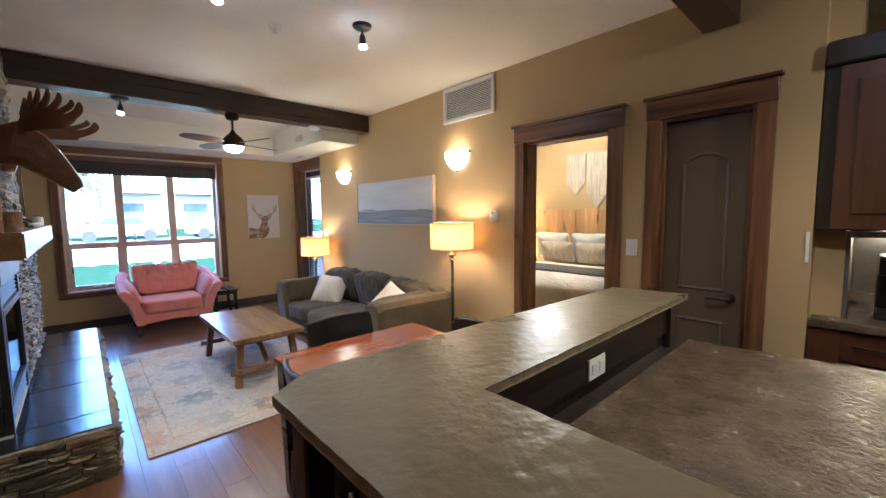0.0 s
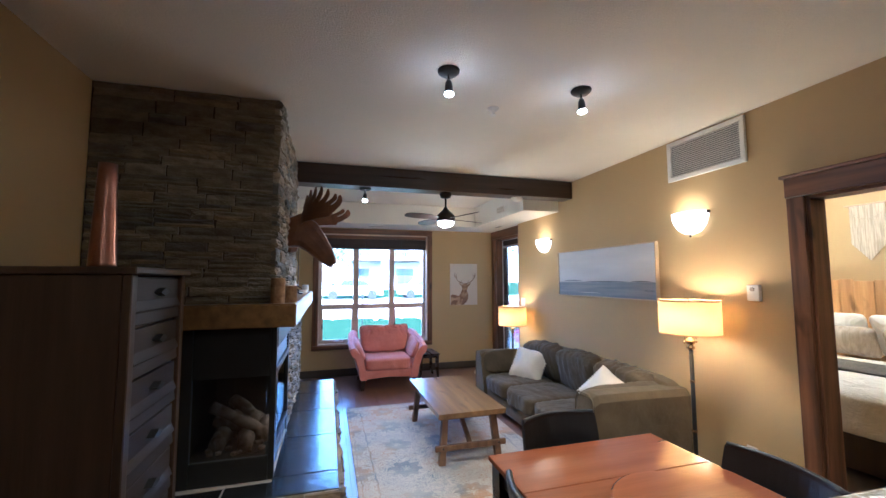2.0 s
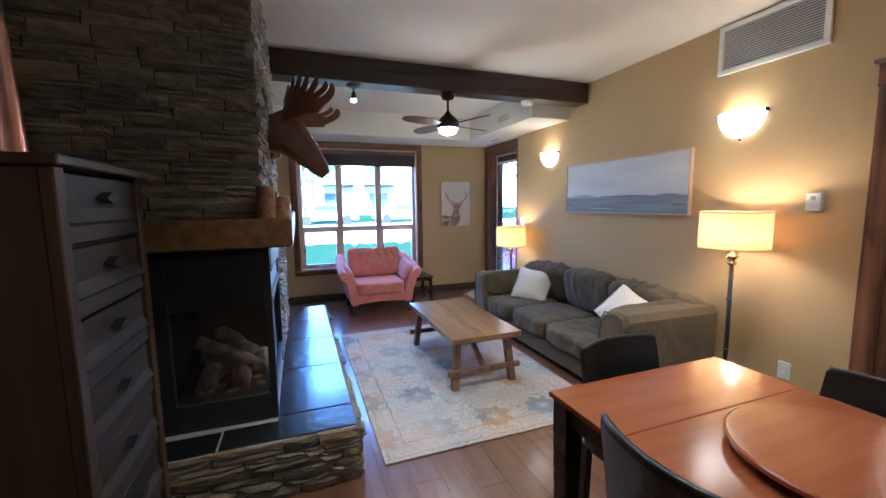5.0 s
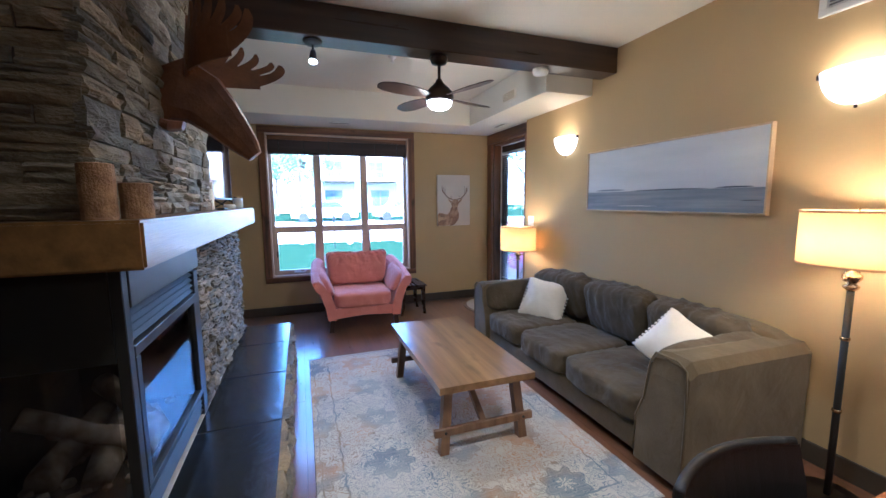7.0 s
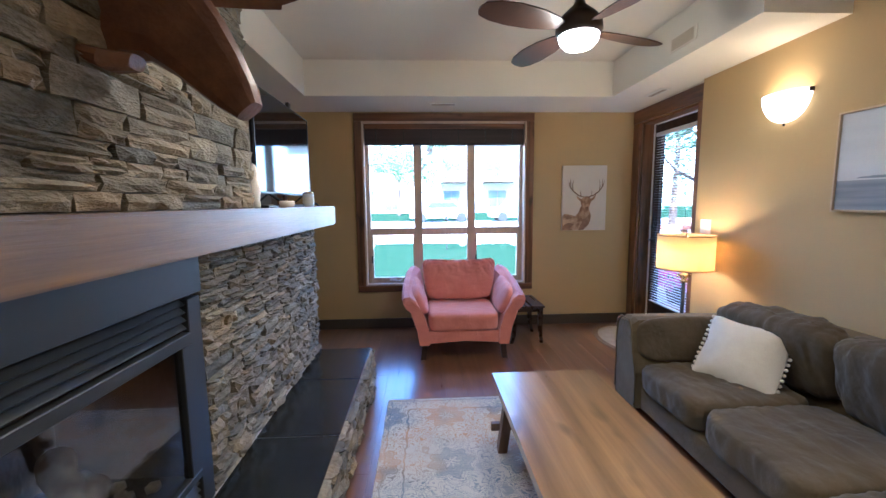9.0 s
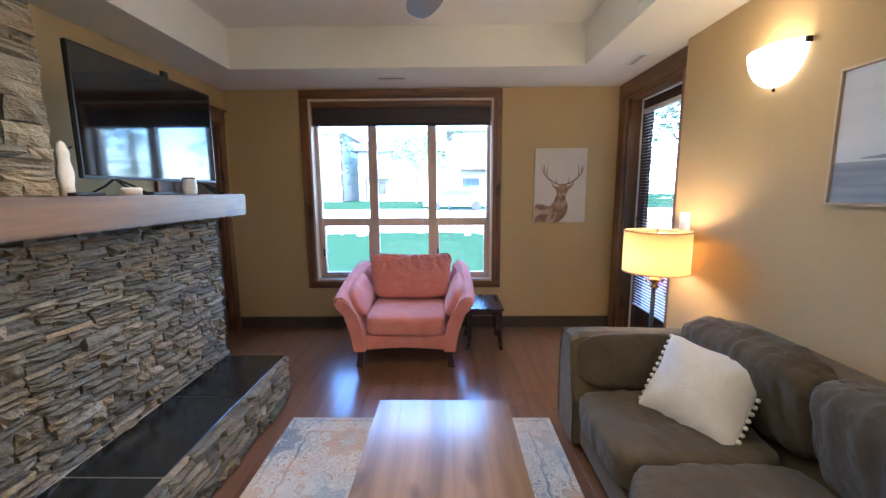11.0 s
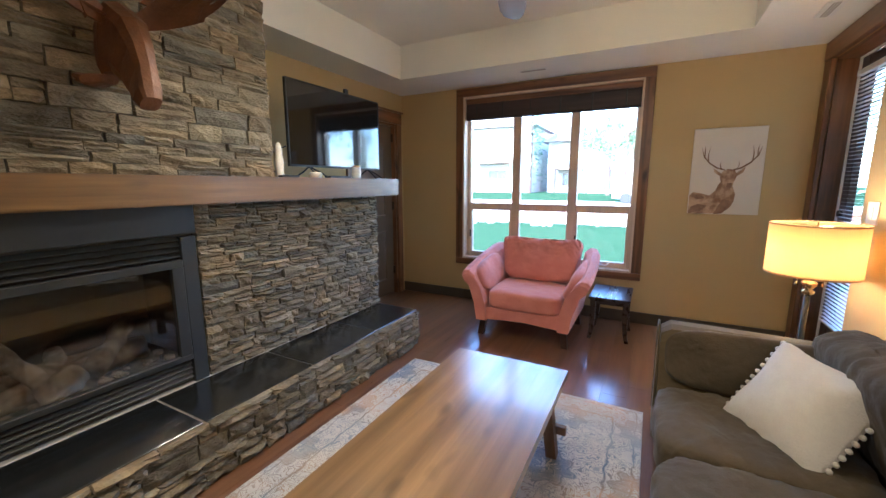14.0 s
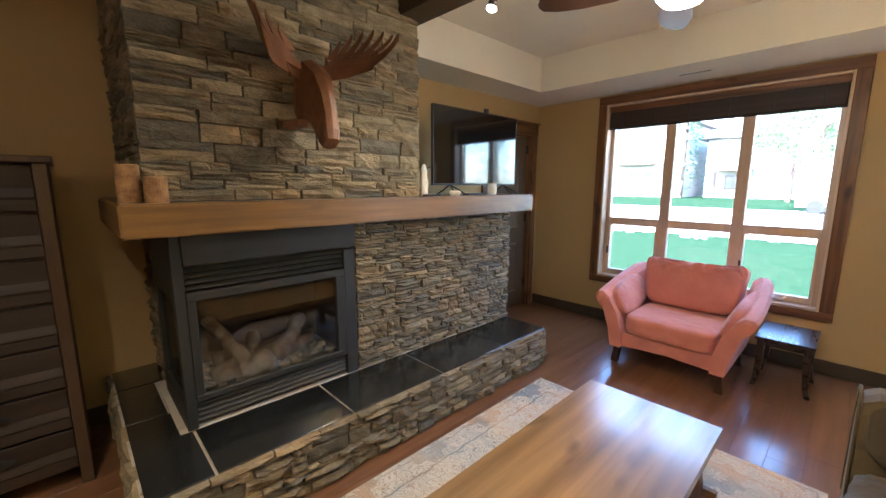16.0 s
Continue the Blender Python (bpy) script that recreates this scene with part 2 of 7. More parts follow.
    pat = math2("MULTIPLY", pat, keep.outputs[0])
    pat = math2("MULTIPLY", pat, math2("ADD", math2("MULTIPLY", streak.outputs[0], 0.9), 0.55))
    mx = N("ShaderNodeMix")
    mx.data_type = "RGBA"
    mx.clamp_factor = True
    L(pat, mx.inputs["Factor"])
    L(base.outputs["Result"], mx.inputs["A"])
    L(tr.outputs[0], mx.inputs["B"])
    L(mx.outputs["Result"], hsv.inputs["Color"])
    return m


RUG_MID, RUG_HALF = (1.205, 4.31), (0.805, 1.20)
PAINT = mat("wall_paint", (0.475, 0.341, 0.146), (0.450, 0.321, 0.136), 1.3, 0.75, 0.08, 0.25, 180, fine=0.06)
CEIL = mat("ceiling_paint", (0.80, 0.76, 0.67), (0.76, 0.72, 0.63), 2, 0.85, 0.05, 0.9, 120, fine=0.08)
WHITE = mat("white_enamel", (0.75, 0.73, 0.68), (0.70, 0.68, 0.63), 3, 0.4, 0.1, fine=0.05)
ALDER = {a: wood("knotty_alder_" + a, (0.070, 0.030, 0.012), (0.225, 0.100, 0.038), a, 0.38, 0.8) for a in "xyz"}
BEAMW = wood("beam_wood", (0.028, 0.014, 0.009), (0.055, 0.028, 0.016), "x", 0.3, 0.3)
MANTEL = wood("mantel_wood", (0.100, 0.050, 0.012), (0.190, 0.099, 0.024), "y", 0.36, 0.4, coat=0.1)
BASEB = mat("baseboard_paint", (0.065, 0.050, 0.034), None, 3, 0.45)
FLOORW = wood("floor_laminate", (0.135, 0.062, 0.028), (0.195, 0.094, 0.044), "y", 0.30, 0.2, rnd=0.16, coat=0.8, bump=0.08)
SEAM = mat("floor_seam", (0.03, 0.014, 0.008), None, 4, 0.6)
SLATE = mat("black_slate", (0.009, 0.010, 0.011), (0.016, 0.017, 0.018), 4, 0.22, 0.12, 0.5, 14, fine=0.4, rnd=0.3, spec=1.0, coat=1.0, big=(7, 0.004, 2.0))
GROUT = mat("pale_grout", (0.40, 0.36, 0.30), None, 30, 0.85)
MORTAR = mat("dark_mortar", (0.045, 0.038, 0.03), None, 20, 0.95)
STONE = stone_mat("ledge_stone", [(0.0, (0.155, 0.132, 0.081)), (0.25, (0.273, 0.213, 0.119)), (0.42, (0.137, 0.128, 0.095)), (0.6, (0.346, 0.253, 0.126)), (0.8, (0.200, 0.174, 0.113)), (1.0, (0.401, 0.330, 0.200))])
PALE = wood("pale_pine_frame", (0.52, 0.38, 0.22), (0.62, 0.47, 0.29), "z", 0.45, 0.0)
# sash wood with the backlit window's bloom put into its pale colour
SASH = wood("bloom_paled_sash_wood", (0.50, 0.37, 0.25), (0.60, 0.46, 0.32), "z", 0.4, 0.0)
GLASS = glass_mat("clear_glass")
FIREGLASS = glass_mat("fire_glass", (0.85, 0.85, 0.85), 0.0, 1.8)
BLACKM = mat("black_metal", (0.022, 0.022, 0.021), (0.03, 0.03, 0.028), 8, 0.42, 0.1, metal=0.2)
FIREBOX = mat("green_black_steel", (0.015, 0.015, 0.012), (0.021, 0.020, 0.016), 5, 0.5, 0.1)
BRONZE = mat("bronze_metal", (0.05, 0.035, 0.025), None, 8, 0.35, 0.1, metal=0.8)
CHROME = mat("brass_metal", (0.65, 0.50, 0.28), None, 8, 0.2, 0.1, metal=1.0)
SOFA = mat("olive_microfibre", (0.105, 0.078, 0.038), (0.150, 0.112, 0.057), 5, 0.85, 0.1, 0.35, 140, fine=0.25, sheen=0.12, spec=0.2, big=(6, 0.012, 0.6))
SOFAC = mat("grey_microfibre", (0.076, 0.058, 0.034), (0.112, 0.087, 0.052), 6, 0.85, 0.1, 0.35, 140, fine=0.25, sheen=0.12, spec=0.2, big=(4.5, 0.035, 0.4))
PINK = mat("coral_cloth", (0.62, 0.215, 0.165), (0.69, 0.265, 0.205), 7, 0.85, 0.1, 0.5, 240, fine=0.2, sheen=0.4, spec=0.2, big=(6, 0.018, 0.6))
CREAM = mat("cream_cotton", (0.80, 0.75, 0.66), (0.75, 0.69, 0.60), 20, 0.9, 0.05, 0.7, 160, fine=0.15, sheen=0.3, spec=0.2, big=(9, 0.005, 0.5))
DARKLEG = wood("dark_leg_wood", (0.028, 0.014, 0.009), (0.05, 0.025, 0.014), "z", 0.35)
ESPRESSO = wood("espresso_wood", (0.020, 0.011, 0.008), (0.035, 0.019, 0.013), "y", 0.28)
TABLEW = wood("coffee_table_wood", (0.135, 0.075, 0.027), (0.285, 0.168, 0.066), "y", 0.30, 0.5, rnd=0.6, coat=0.8, grain=0.6)
TABLEL = wood("coffee_table_legs", (0.14, 0.075, 0.035), (0.24, 0.135, 0.065), "z", 0.45, 0.3)
CHERRY = wood("cherry_veneer", (0.27, 0.078, 0.022), (0.31, 0.094, 0.028), "x", 0.18, 0.1, rnd=0.12, coat=0.6, bump=0.02)
LEATHER = mat("black_leather", (0.012, 0.012, 0.012), (0.018, 0.017, 0.016), 10, 0.34, 0.1, 0.35, 300)
COUNTER = mat("leathered_stone", (0.165, 0.126, 0.064), (0.225, 0.176, 0.094), 3, 0.30, 0.2, 1.0, 28, fine=0.3, detail=6, contrast=0.8, big=(13, 0.003, 0.8))
COUNTERLO = mat("pitted_stone", (0.070, 0.046, 0.025), (0.135, 0.094, 0.055), 9, 0.24, 0.2, 1.0, 34, fine=0.7, detail=6, contrast=1.1, big=(42, 0.009, 1.2))
# firebox lining coloured paler to stand for brightness and reflections in the panes
FIREBOX_LIFTED = mat("firebox_lightened_lining", (0.085, 0.066, 0.045), (0.05, 0.04, 0.028), 8, 0.85, 0.1, 0.8, 40, fine=0.4)
BARWOOD = wood("bar_panel_wood", (0.020, 0.013, 0.009), (0.034, 0.021, 0.014), "x", 0.35)
CABW = wood("kitchen_cabinet_wood", (0.062, 0.023, 0.010), (0.105, 0.040, 0.017), "z", 0.35, 0.2)
CHEST = wood("chest_wood", (0.050, 0.030, 0.018), (0.078, 0.048, 0.028), "z", 0.36, 0.1, rnd=0.1)
CHESTF = wood("chest_front_wood", (0.024, 0.016, 0.011), (0.040, 0.026, 0.018), "y", 0.55, 0.1, rnd=0.2)
CHESTF.node_tree.nodes["Principled BSDF"].inputs["Specular IOR Level"].default_value = 0.4
DOORP = mat("taupe_door_paint", (0.110, 0.078, 0.048), (0.100, 0.070, 0.043), 2, 0.45, 0.1, 0.2, 90, fine=0.08)
DARKD = wood("dark_door_wood", (0.026, 0.013, 0.009), (0.045, 0.022, 0.014), "z", 0.4)
COPPER = mat("copper_sheet", (0.40, 0.20, 0.13), (0.28, 0.13, 0.08), 6, 0.32, 0.2, 0.4, 30, metal=0.9)
RUST = mat("rusty_brown_wood", (0.105, 0.040, 0.013), (0.20, 0.082, 0.026), 9, 0.5, 0.15, 0.5, 70, fine=0.4)
BARK = mat("birch_bark", (0.30, 0.17, 0.065), (0.17, 0.085, 0.032), 30, 0.8, 0.1, 0.9, 140, fine=0.5, contrast=1.3)
LOGEND = mat("cut_wood", (0.45, 0.27, 0.13), (0.38, 0.21, 0.1), 12, 0.7)
LOGC = mat("ceramic_log", (0.34, 0.27, 0.19), (0.15, 0.105, 0.065), 14, 0.9, 0.05, 1.0, 50, fine=0.5, contrast=1.6)
SHADE = shade_mat("shade_linen", (0.84, 0.67, 0.38))
BULB = emitter("warm_bulb", (1.0, 0.66, 0.32), 6)
SPOTE = emitter("spot_bulb", (1.0, 0.86, 0.66), 10)
SCONCEE = emitter("sconce_glass", (1.0, 0.74, 0.42), 0.42)
FANE = emitter("fan_light_glass", (1.0, 0.84, 0.60), 1.8)
CANVAS = mat("painted_sea_canvas", (0.55, 0.56, 0.60), (0.64, 0.65, 0.68), 3, 0.8, 0.05, 0.4, 200, stretch=(1, 0.4, 3))
DEERC = mat("white_canvas", (0.66, 0.58, 0.47), (0.62, 0.54, 0.43), 4, 0.85, 0.05, 0.4, 220, fine=0.06)
DEER1 = mat("deer_brown_paint", (0.50, 0.34, 0.20), (0.22, 0.12, 0.06), 14, 0.85, contrast=1.8)
DEER2 = mat("deer_dark_paint", (0.16, 0.09, 0.05), (0.27, 0.16, 0.09), 20, 0.85)
SEA1 = mat("sea_blue_paint", (0.20, 0.23, 0.28), (0.30, 0.32, 0.36), 5, 0.8, stretch=(1, 0.3, 6), contrast=1.5)
SEA2 = mat("sea_dark_paint", (0.09, 0.105, 0.14), None, 9, 0.8)
SHADEW = wood("woven_shade_wood", (0.022, 0.013, 0.012), (0.045, 0.026, 0.024), "x", 0.6)
BLINDM = mat("white_blind_slat", (0.72, 0.72, 0.70), None, 5, 0.5)
SCREEN = mat("black_screen", (0.006, 0.006, 0.007), None, 2, 0.05, 0.0, spec=1.0, fine=0)
PLASTICB = mat("black_plastic", (0.015, 0.015, 0.015), None, 5, 0.4)
MAT_RUG = rug_mat()
MATT = mat("cream_mat", (0.50, 0.42, 0.28), (0.44, 0.36, 0.24), 14, 0.95, 0.02, 0.9, 180)
BEDDING = mat("white_bedding", (0.82, 0.79, 0.72), (0.78, 0.75, 0.68), 6, 0.9, 0.05, 0.5, 60, fine=0.1, big=(5, 0.03, 1.0))
THROW = mat("grey_throw", (0.085, 0.080, 0.070), (0.15, 0.14, 0.12), 25, 0.95, 0.05, 0.9, 90)
STRIPE = mat("striped_cushion", (0.62, 0.54, 0.42), (0.42, 0.34, 0.24), 30, 0.9, 0.05, 0.5, 90, stretch=(1, 1, 0.05))
MACRAME = mat("macrame_cord", (0.64, 0.56, 0.42), (0.44, 0.37, 0.26), 8, 0.95, 0.02, 1.0, 70, stretch=(1, 9, 0.6), contrast=1.6)
PINE = wood("pine_board", (0.44, 0.245, 0.08), (0.60, 0.37, 0.135), "z", 0.5, 0.7, rnd=0.35)
GRASS = mat("lawn_grass", (0.022, 0.042, 0.024), (0.012, 0.028, 0.015), 6, 0.9, 0.05, 0.8, 60, fine=0.5, spec=0.0)
GRAVEL = mat("pale_gravel", (0.48, 0.46, 0.42), (0.36, 0.34, 0.31), 9, 0.9, 0.05, 0.5, 30, fine=0.4)
ROCK = mat("pale_rock", (0.42, 0.40, 0.37), (0.26, 0.25, 0.23), 7, 0.9, 0.05, 0.8, 20, rnd=0.4)
SIDING = mat("pale_siding", (0.50, 0.48, 0.44), (0.44, 0.42, 0.39), 2, 0.8, fine=0.1)
ROOFM = mat("shingle_roof", (0.22, 0.20, 0.19), (0.16, 0.15, 0.14), 5, 0.9)
EXTTRIM = mat("brown_ext_trim", (0.13, 0.085, 0.055), None, 5, 0.7)
EXTGLASS = mat("ext_window_glass", (0.06, 0.10, 0.14), None, 3, 0.08)
LEAF = mat("green_leaves", (0.055, 0.10, 0.035), (0.09, 0.14, 0.05), 4, 0.7, rnd=0.0, fine=0.5)
NEEDLE = mat("spruce_needles", (0.14, 0.23, 0.17), (0.19, 0.29, 0.21), 4, 0.75, fine=0.5)
TRUNK = mat("tree_bark", (0.11, 0.075, 0.05), (0.06, 0.04, 0.03), 9, 0.9, 0.05, 0.9, 40)
FLOWER = mat("pink_petals", (0.60, 0.10, 0.25), (0.50, 0.06, 0.18), 20, 0.8)
DECKW = wood("red_deck_wood", (0.15, 0.055, 0.030), (0.21, 0.085, 0.045), "y", 0.6)
STEEL = mat("steel", (0.5, 0.5, 0.5), None, 5, 0.3, 0.1, metal=0.9)

# ---- builders ----
PLACED = {}


def place(ob, m, parent=None):
    ob.matrix_basis = m
    PLACED[ob.name] = m.copy()
    if parent:
        ob.parent = parent
        ob.matrix_parent_inverse = PLACED[parent.name].inverted()
    return ob


def thing(name, at, label, category="", group="", kind=""):
    return place(tagged(new(name), label, category, group, kind), Matrix.Translation(at))


def part(name, bm, material, parent=None, label="", smooth=False, category="", group="", kind=""):
    """One mesh object out of a bmesh that is drawn in world places; its origin goes to its middle."""
    me = bpy.data.meshes.new(name)
    bmesh.ops.recalc_face_normals(bm, faces=bm.faces)
    lo = Vector([min(v.co[k] for v in bm.verts) for k in range(3)])
    hi = Vector([max(v.co[k] for v in bm.verts) for k in range(3)])
    mid = (lo + hi) / 2
    bmesh.ops.translate(bm, verts=bm.verts, vec=-mid)
    bm.to_mesh(me)
    bm.free()
    if smooth:
        me.polygons.foreach_set("use_smooth", [True] * len(me.polygons))
    for mm in material if isinstance(material, (list, tuple)) else [material]:
        me.materials.append(mm)
    return place(tagged(new(name, me), label, category, group, kind), Matrix.Translation(mid), parent)


def box(x0, x1, y0, y1, z0, z1, bevel=0.0, seg=1, bm=None):
    bm = bm or bmesh.new()
    r = bmesh.ops.create_cube(bm, size=1.0)
    for v in r["verts"]:
        v.co = Vector(((x0 + x1) / 2 + v.co.x * (x1 - x0), (y0 + y1) / 2 + v.co.y * (y1 - y0), (z0 + z1) / 2 + v.co.z * (z1 - z0)))
    if bevel:
        es = list({e for v in r["verts"] for e in v.link_edges})
        bmesh.ops.bevel(bm, geom=es, offset=min(bevel, 0.45 * min(x1 - x0, y1 - y0, z1 - z0)), segments=seg, affect="EDGES", profile=0.6)
    return bm


def slant(a, b, w, d, bm=None, side=(1, 0, 0)):
    """A square bar from a to b, w wide along side and d deep."""
    bm = bm or bmesh.new()
    a, b, s = Vector(a), Vector(b), Vector(side)
    t = (b - a).normalized()
    u = t.cross(s).normalized()
    rings = [[bm.verts.new(p + s * i * w / 2 + u * j * d / 2) for i, j in ((-1, -1), (1, -1), (1, 1), (-1, 1))] for p in (a, b)]
    for k in range(4):
        bm.faces.new((rings[0][k], rings[0][(k + 1) % 4], rings[1][(k + 1) % 4], rings[1][k]))
    bm.faces.new(rings[0][::-1])
    bm.faces.new(rings[1])
    return bm


def loft(rings, bm=None, caps=True):
    bm = bm or bmesh.new()
    vs = [[bm.verts.new(p) for p in r] for r in rings]
    n = len(vs[0])
    for a, b in zip(vs, vs[1:]):
        for k in range(n):
            bm.faces.new((a[k], a[(k + 1) % n], b[(k + 1) % n], b[k]))
    if caps:
        bm.faces.new(vs[0][::-1])
        bm.faces.new(vs[-1])
    return bm


def lathe(x, y, prof, seg=24, bm=None, caps=True):
    """A body turned about an upright line at x, y; prof: radius, z."""
    return loft([[(x + r * math.cos(2 * math.pi * k / seg), y + r * math.sin(2 * math.pi * k / seg), z) for k in range(seg)] for r, z in prof], bm, caps)


def tube(pts, r, seg=8, bm=None):
    bm = bm or bmesh.new()
    pts = [Vector(p) for p in pts]
    rings = []
    for i, p in enumerate(pts):
        t = (pts[min(i + 1, len(pts) - 1)] - pts[max(i - 1, 0)]).normalized()
        s = t.cross(Vector((0, 0, 1)))
        s = (s if s.length > 0.1 else t.cross(Vector((1, 0, 0)))).normalized()
        u = t.cross(s)
        rr = r[i] if isinstance(r, (list, tuple)) else r
        rings.append([p + s * rr * math.cos(2 * math.pi * k / seg) + u * rr * math.sin(2 * math.pi * k / seg) for k in range(seg)])
    return loft(rings, bm)


def prism(outline, y0, y1, bm=None, axis="y"):
    """An outline of two coordinates pulled along an axis."""
    f = {"y": lambda a, b, c: (a, c, b), "x": lambda a, b, c: (c, a, b), "z": lambda a, b, c: (a, b, c)}[axis]
    return loft([[f(a, b, c) for a, b in outline] for c in (y0, y1)], bm)


def cushion(at, size, turn=None, power=5.0, pinch=0.0, folds=0.006, freq=7.0, cuts=9, seed=0, belly=0.0, bm=None, fold_dir=None, taper=0.0, gather=0.0, sag=0.0):
    """A padded body: a rounded box with folds. pinch thins it towards its rim (in its x and z), belly rounds its face."""
    bm = bm or bmesh.new()
    c = bmesh.ops.create_cube(bm, size=2.0)
    bmesh.ops.subdivide_edges(bm, edges=list({e for v in c["verts"] for e in v.link_edges}), cuts=cuts, use_grid_fill=True)
    verts = list(bm.verts)
    m = Matrix.Translation(at) @ (turn or Matrix.Identity(4))
    off = Vector((seed * 3.1, seed * 1.7, seed * 0.9))
    for v in verts:
        p = v.co
        big = max(abs(p.x), abs(p.y), abs(p.z))
        norm = (abs(p.x) ** power + abs(p.y) ** power + abs(p.z) ** power) ** (1 / power)
        q = p * (big / norm)
        rim = max(abs(q.x), abs(q.z))
        q.y *= 1 - pinch * rim ** 2.5
        q.y *= 1 + belly * (1 - min(1, rim)) 
        if pinch:
            lean = 1 - 0.10 * (1 - abs(q.x) ** 2) * 1.0
            q.z *= 1 - 0.09 * (1 - q.x * q.x)
            q.x *= 1 - 0.09 * (1 - q.z * q.z)
        q.x *= 1 + taper * q.z
        if sag:
            q.z -= sag * (1 - q.x * q.x) * max(0, q.z)
        if gather:
            up = max(0, (q.z + 0.35) / 1.35)
            q.y += math.copysign(gather * up * up * (abs(noise.noise(Vector((q.x * 9 + q.z * 4 * (1 if q.x > 0 else -1) * abs(q.x), q.z * 1.5, seed)))) - 0.15) * 2, -q.y)
        s = Vector((q.x * size[0] / 2, q.y * size[1] / 2, q.z * size[2] / 2))
        k = s * freq
        if fold_dir == "x":
            k = Vector((k.x * 3.0, k.y, k.z * 0.5))
        elif fold_dir == "z":
            k = Vector((k.x * 0.5, k.y, k.z * 3.0))
        n = noise.noise(k + off) * 0.7 + abs(noise.noise(k * 2.3 + off)) * 0.6
        d = s.normalized() * folds * n
        v.co = m @ (s + d)
    return bm


# ---- structure ----
X0, X1, Y0, Y1, CZ = -1.19, 2.99, -2.6, 7.22, 2.73
XK = 4.1
NWX = -0.815


def wall(name, bm, material=PAINT, label=""):
    return part(name, bm, material, None, label, kind="structure")


def open_wall_y(bm, x, d, ya, yb, z1, holes):
    """A wall at x, d thick, from ya to yb, with holes of (y0, y1, z0, z1)."""
    y = ya
    for h0, h1, a, b in sorted(holes):
        if h0 > y:
            box(x, x + d, y, h0, 0, z1, bm=bm)
        if a > 0:
            box(x, x + d, h0, h1, 0, a, bm=bm)
        if b < z1:
            box(x, x + d, h0, h1, b, z1, bm=bm)
        y = h1
    if yb > y:
        box(x, x + d, y, yb, 0, z1, bm=bm)
    return bm


BED = (1.48, 2.20)
CLO = (0.66, 1.14)
PAT = (6.16, 7.08)
wall("wall_east", open_wall_y(bmesh.new(), X1, 0.13, 0.40, 6.03, CZ, [(*CLO, 0, 2.06), (*BED, 0, 2.06)]), PAINT, "khaki painted wall of the living room")
wall("wall_east_patio", open_wall_y(bmesh.new(), 3.08, 0.2, 6.034, Y1, 2.55, [(*PAT, 0.0, 2.27)]), PAINT, "khaki painted wall round the balcony door")
WX0, WX1, WZ0, WZ1 = 0.02, 1.83, 0.50, 2.31
nb = bmesh.new()
box(NWX - 0.2, WX0, Y1, Y1 + 0.22, 0, CZ, bm=nb)
box(WX1, 3.28, Y1, Y1 + 0.22, 0, CZ, bm=nb)
box(WX0, WX1, Y1, Y1 + 0.22, 0, WZ0, bm=nb)
box(WX0, WX1, Y1, Y1 + 0.22, WZ1, CZ, bm=nb)
wall("wall_north", nb, PAINT, "khaki painted wall round the big window")
wall("wall_west_north", open_wall_y(bmesh.new(), NWX - 0.12, 0.12, 4.76, Y1, CZ, [(6.26, 7.06, 0, 2.06)]), PAINT, "khaki painted wall behind the television")
wb_ = bmesh.new()
box(NWX - 1.2, NWX - 1.1, 4.9, Y1, 0, CZ, bm=wb_)
box(NWX - 1.1, NWX - 0.2, Y1, Y1 + 0.1, 0, CZ, bm=wb_)
box(NWX - 1.1, NWX - 0.12, 4.8, 4.9, 0, CZ, bm=wb_)
wall("wall_west_north_room", wb_, PAINT, "khaki walls behind the far door")
part("closet_ceiling", box(NWX - 1.2, NWX - 0.001, 4.8, Y1 + 0.1, CZ + 0.121, CZ + 0.2), CEIL, None, "plain ceiling behind the far door", kind="structure")
part("closet_floor", box(NWX - 1.2, NWX - 0.2, 4.8, Y1 + 0.1, -0.1, -0.061), BASEB, None, "plain floor behind the far door", kind="structure")
wall("wall_west", box(X0 - 0.12, X0, Y0, 4.76, 0, CZ), PAINT, "khaki painted wall behind the chest of drawers")
wall("wall_south", box(X0, XK, Y0 - 0.12, Y0, 0, CZ), PAINT, "plain khaki wall of the kitchen")
wall("wall_kitchen_east", box(XK, XK + 0.12, Y0, 0.40, 0, CZ), PAINT, "plain khaki wall behind the kitchen units")
wall("wall_kitchen_return", box(3.12, XK, 0.28, 0.40, 0, CZ), PAINT, "khaki wall beside the kitchen units")
part("ceiling", box(X0 - 0.1, XK + 0.1, Y0, Y1 + 0.2, CZ, CZ + 0.12), CEIL, None, "off-white textured ceiling", kind="structure")
for a, b, c, d in ((2.49, 3.28, 4.91, Y1), (NWX, -0.392, 4.80, Y1), (-0.392, 2.49, 6.575, Y1)):
    part("ceiling_soffit", box(a, b, c, d, 2.41, CZ - 0.001), CEIL, None, "off-white lowered edge of the ceiling", kind="structure")
part("ceiling_beam", box(-0.20, X1 - 0.002, 4.60, 4.80, 2.52, CZ - 0.002, 0.006), BEAMW, None, "dark brown timber ceiling beam across the room", kind="structure")
part("ceiling_beam", box(X0, X1 - 0.002, 0.76, 0.94, 2.52, CZ - 0.002, 0.006), BEAMW, None, "dark brown timber ceiling beam over the bar", kind="structure")

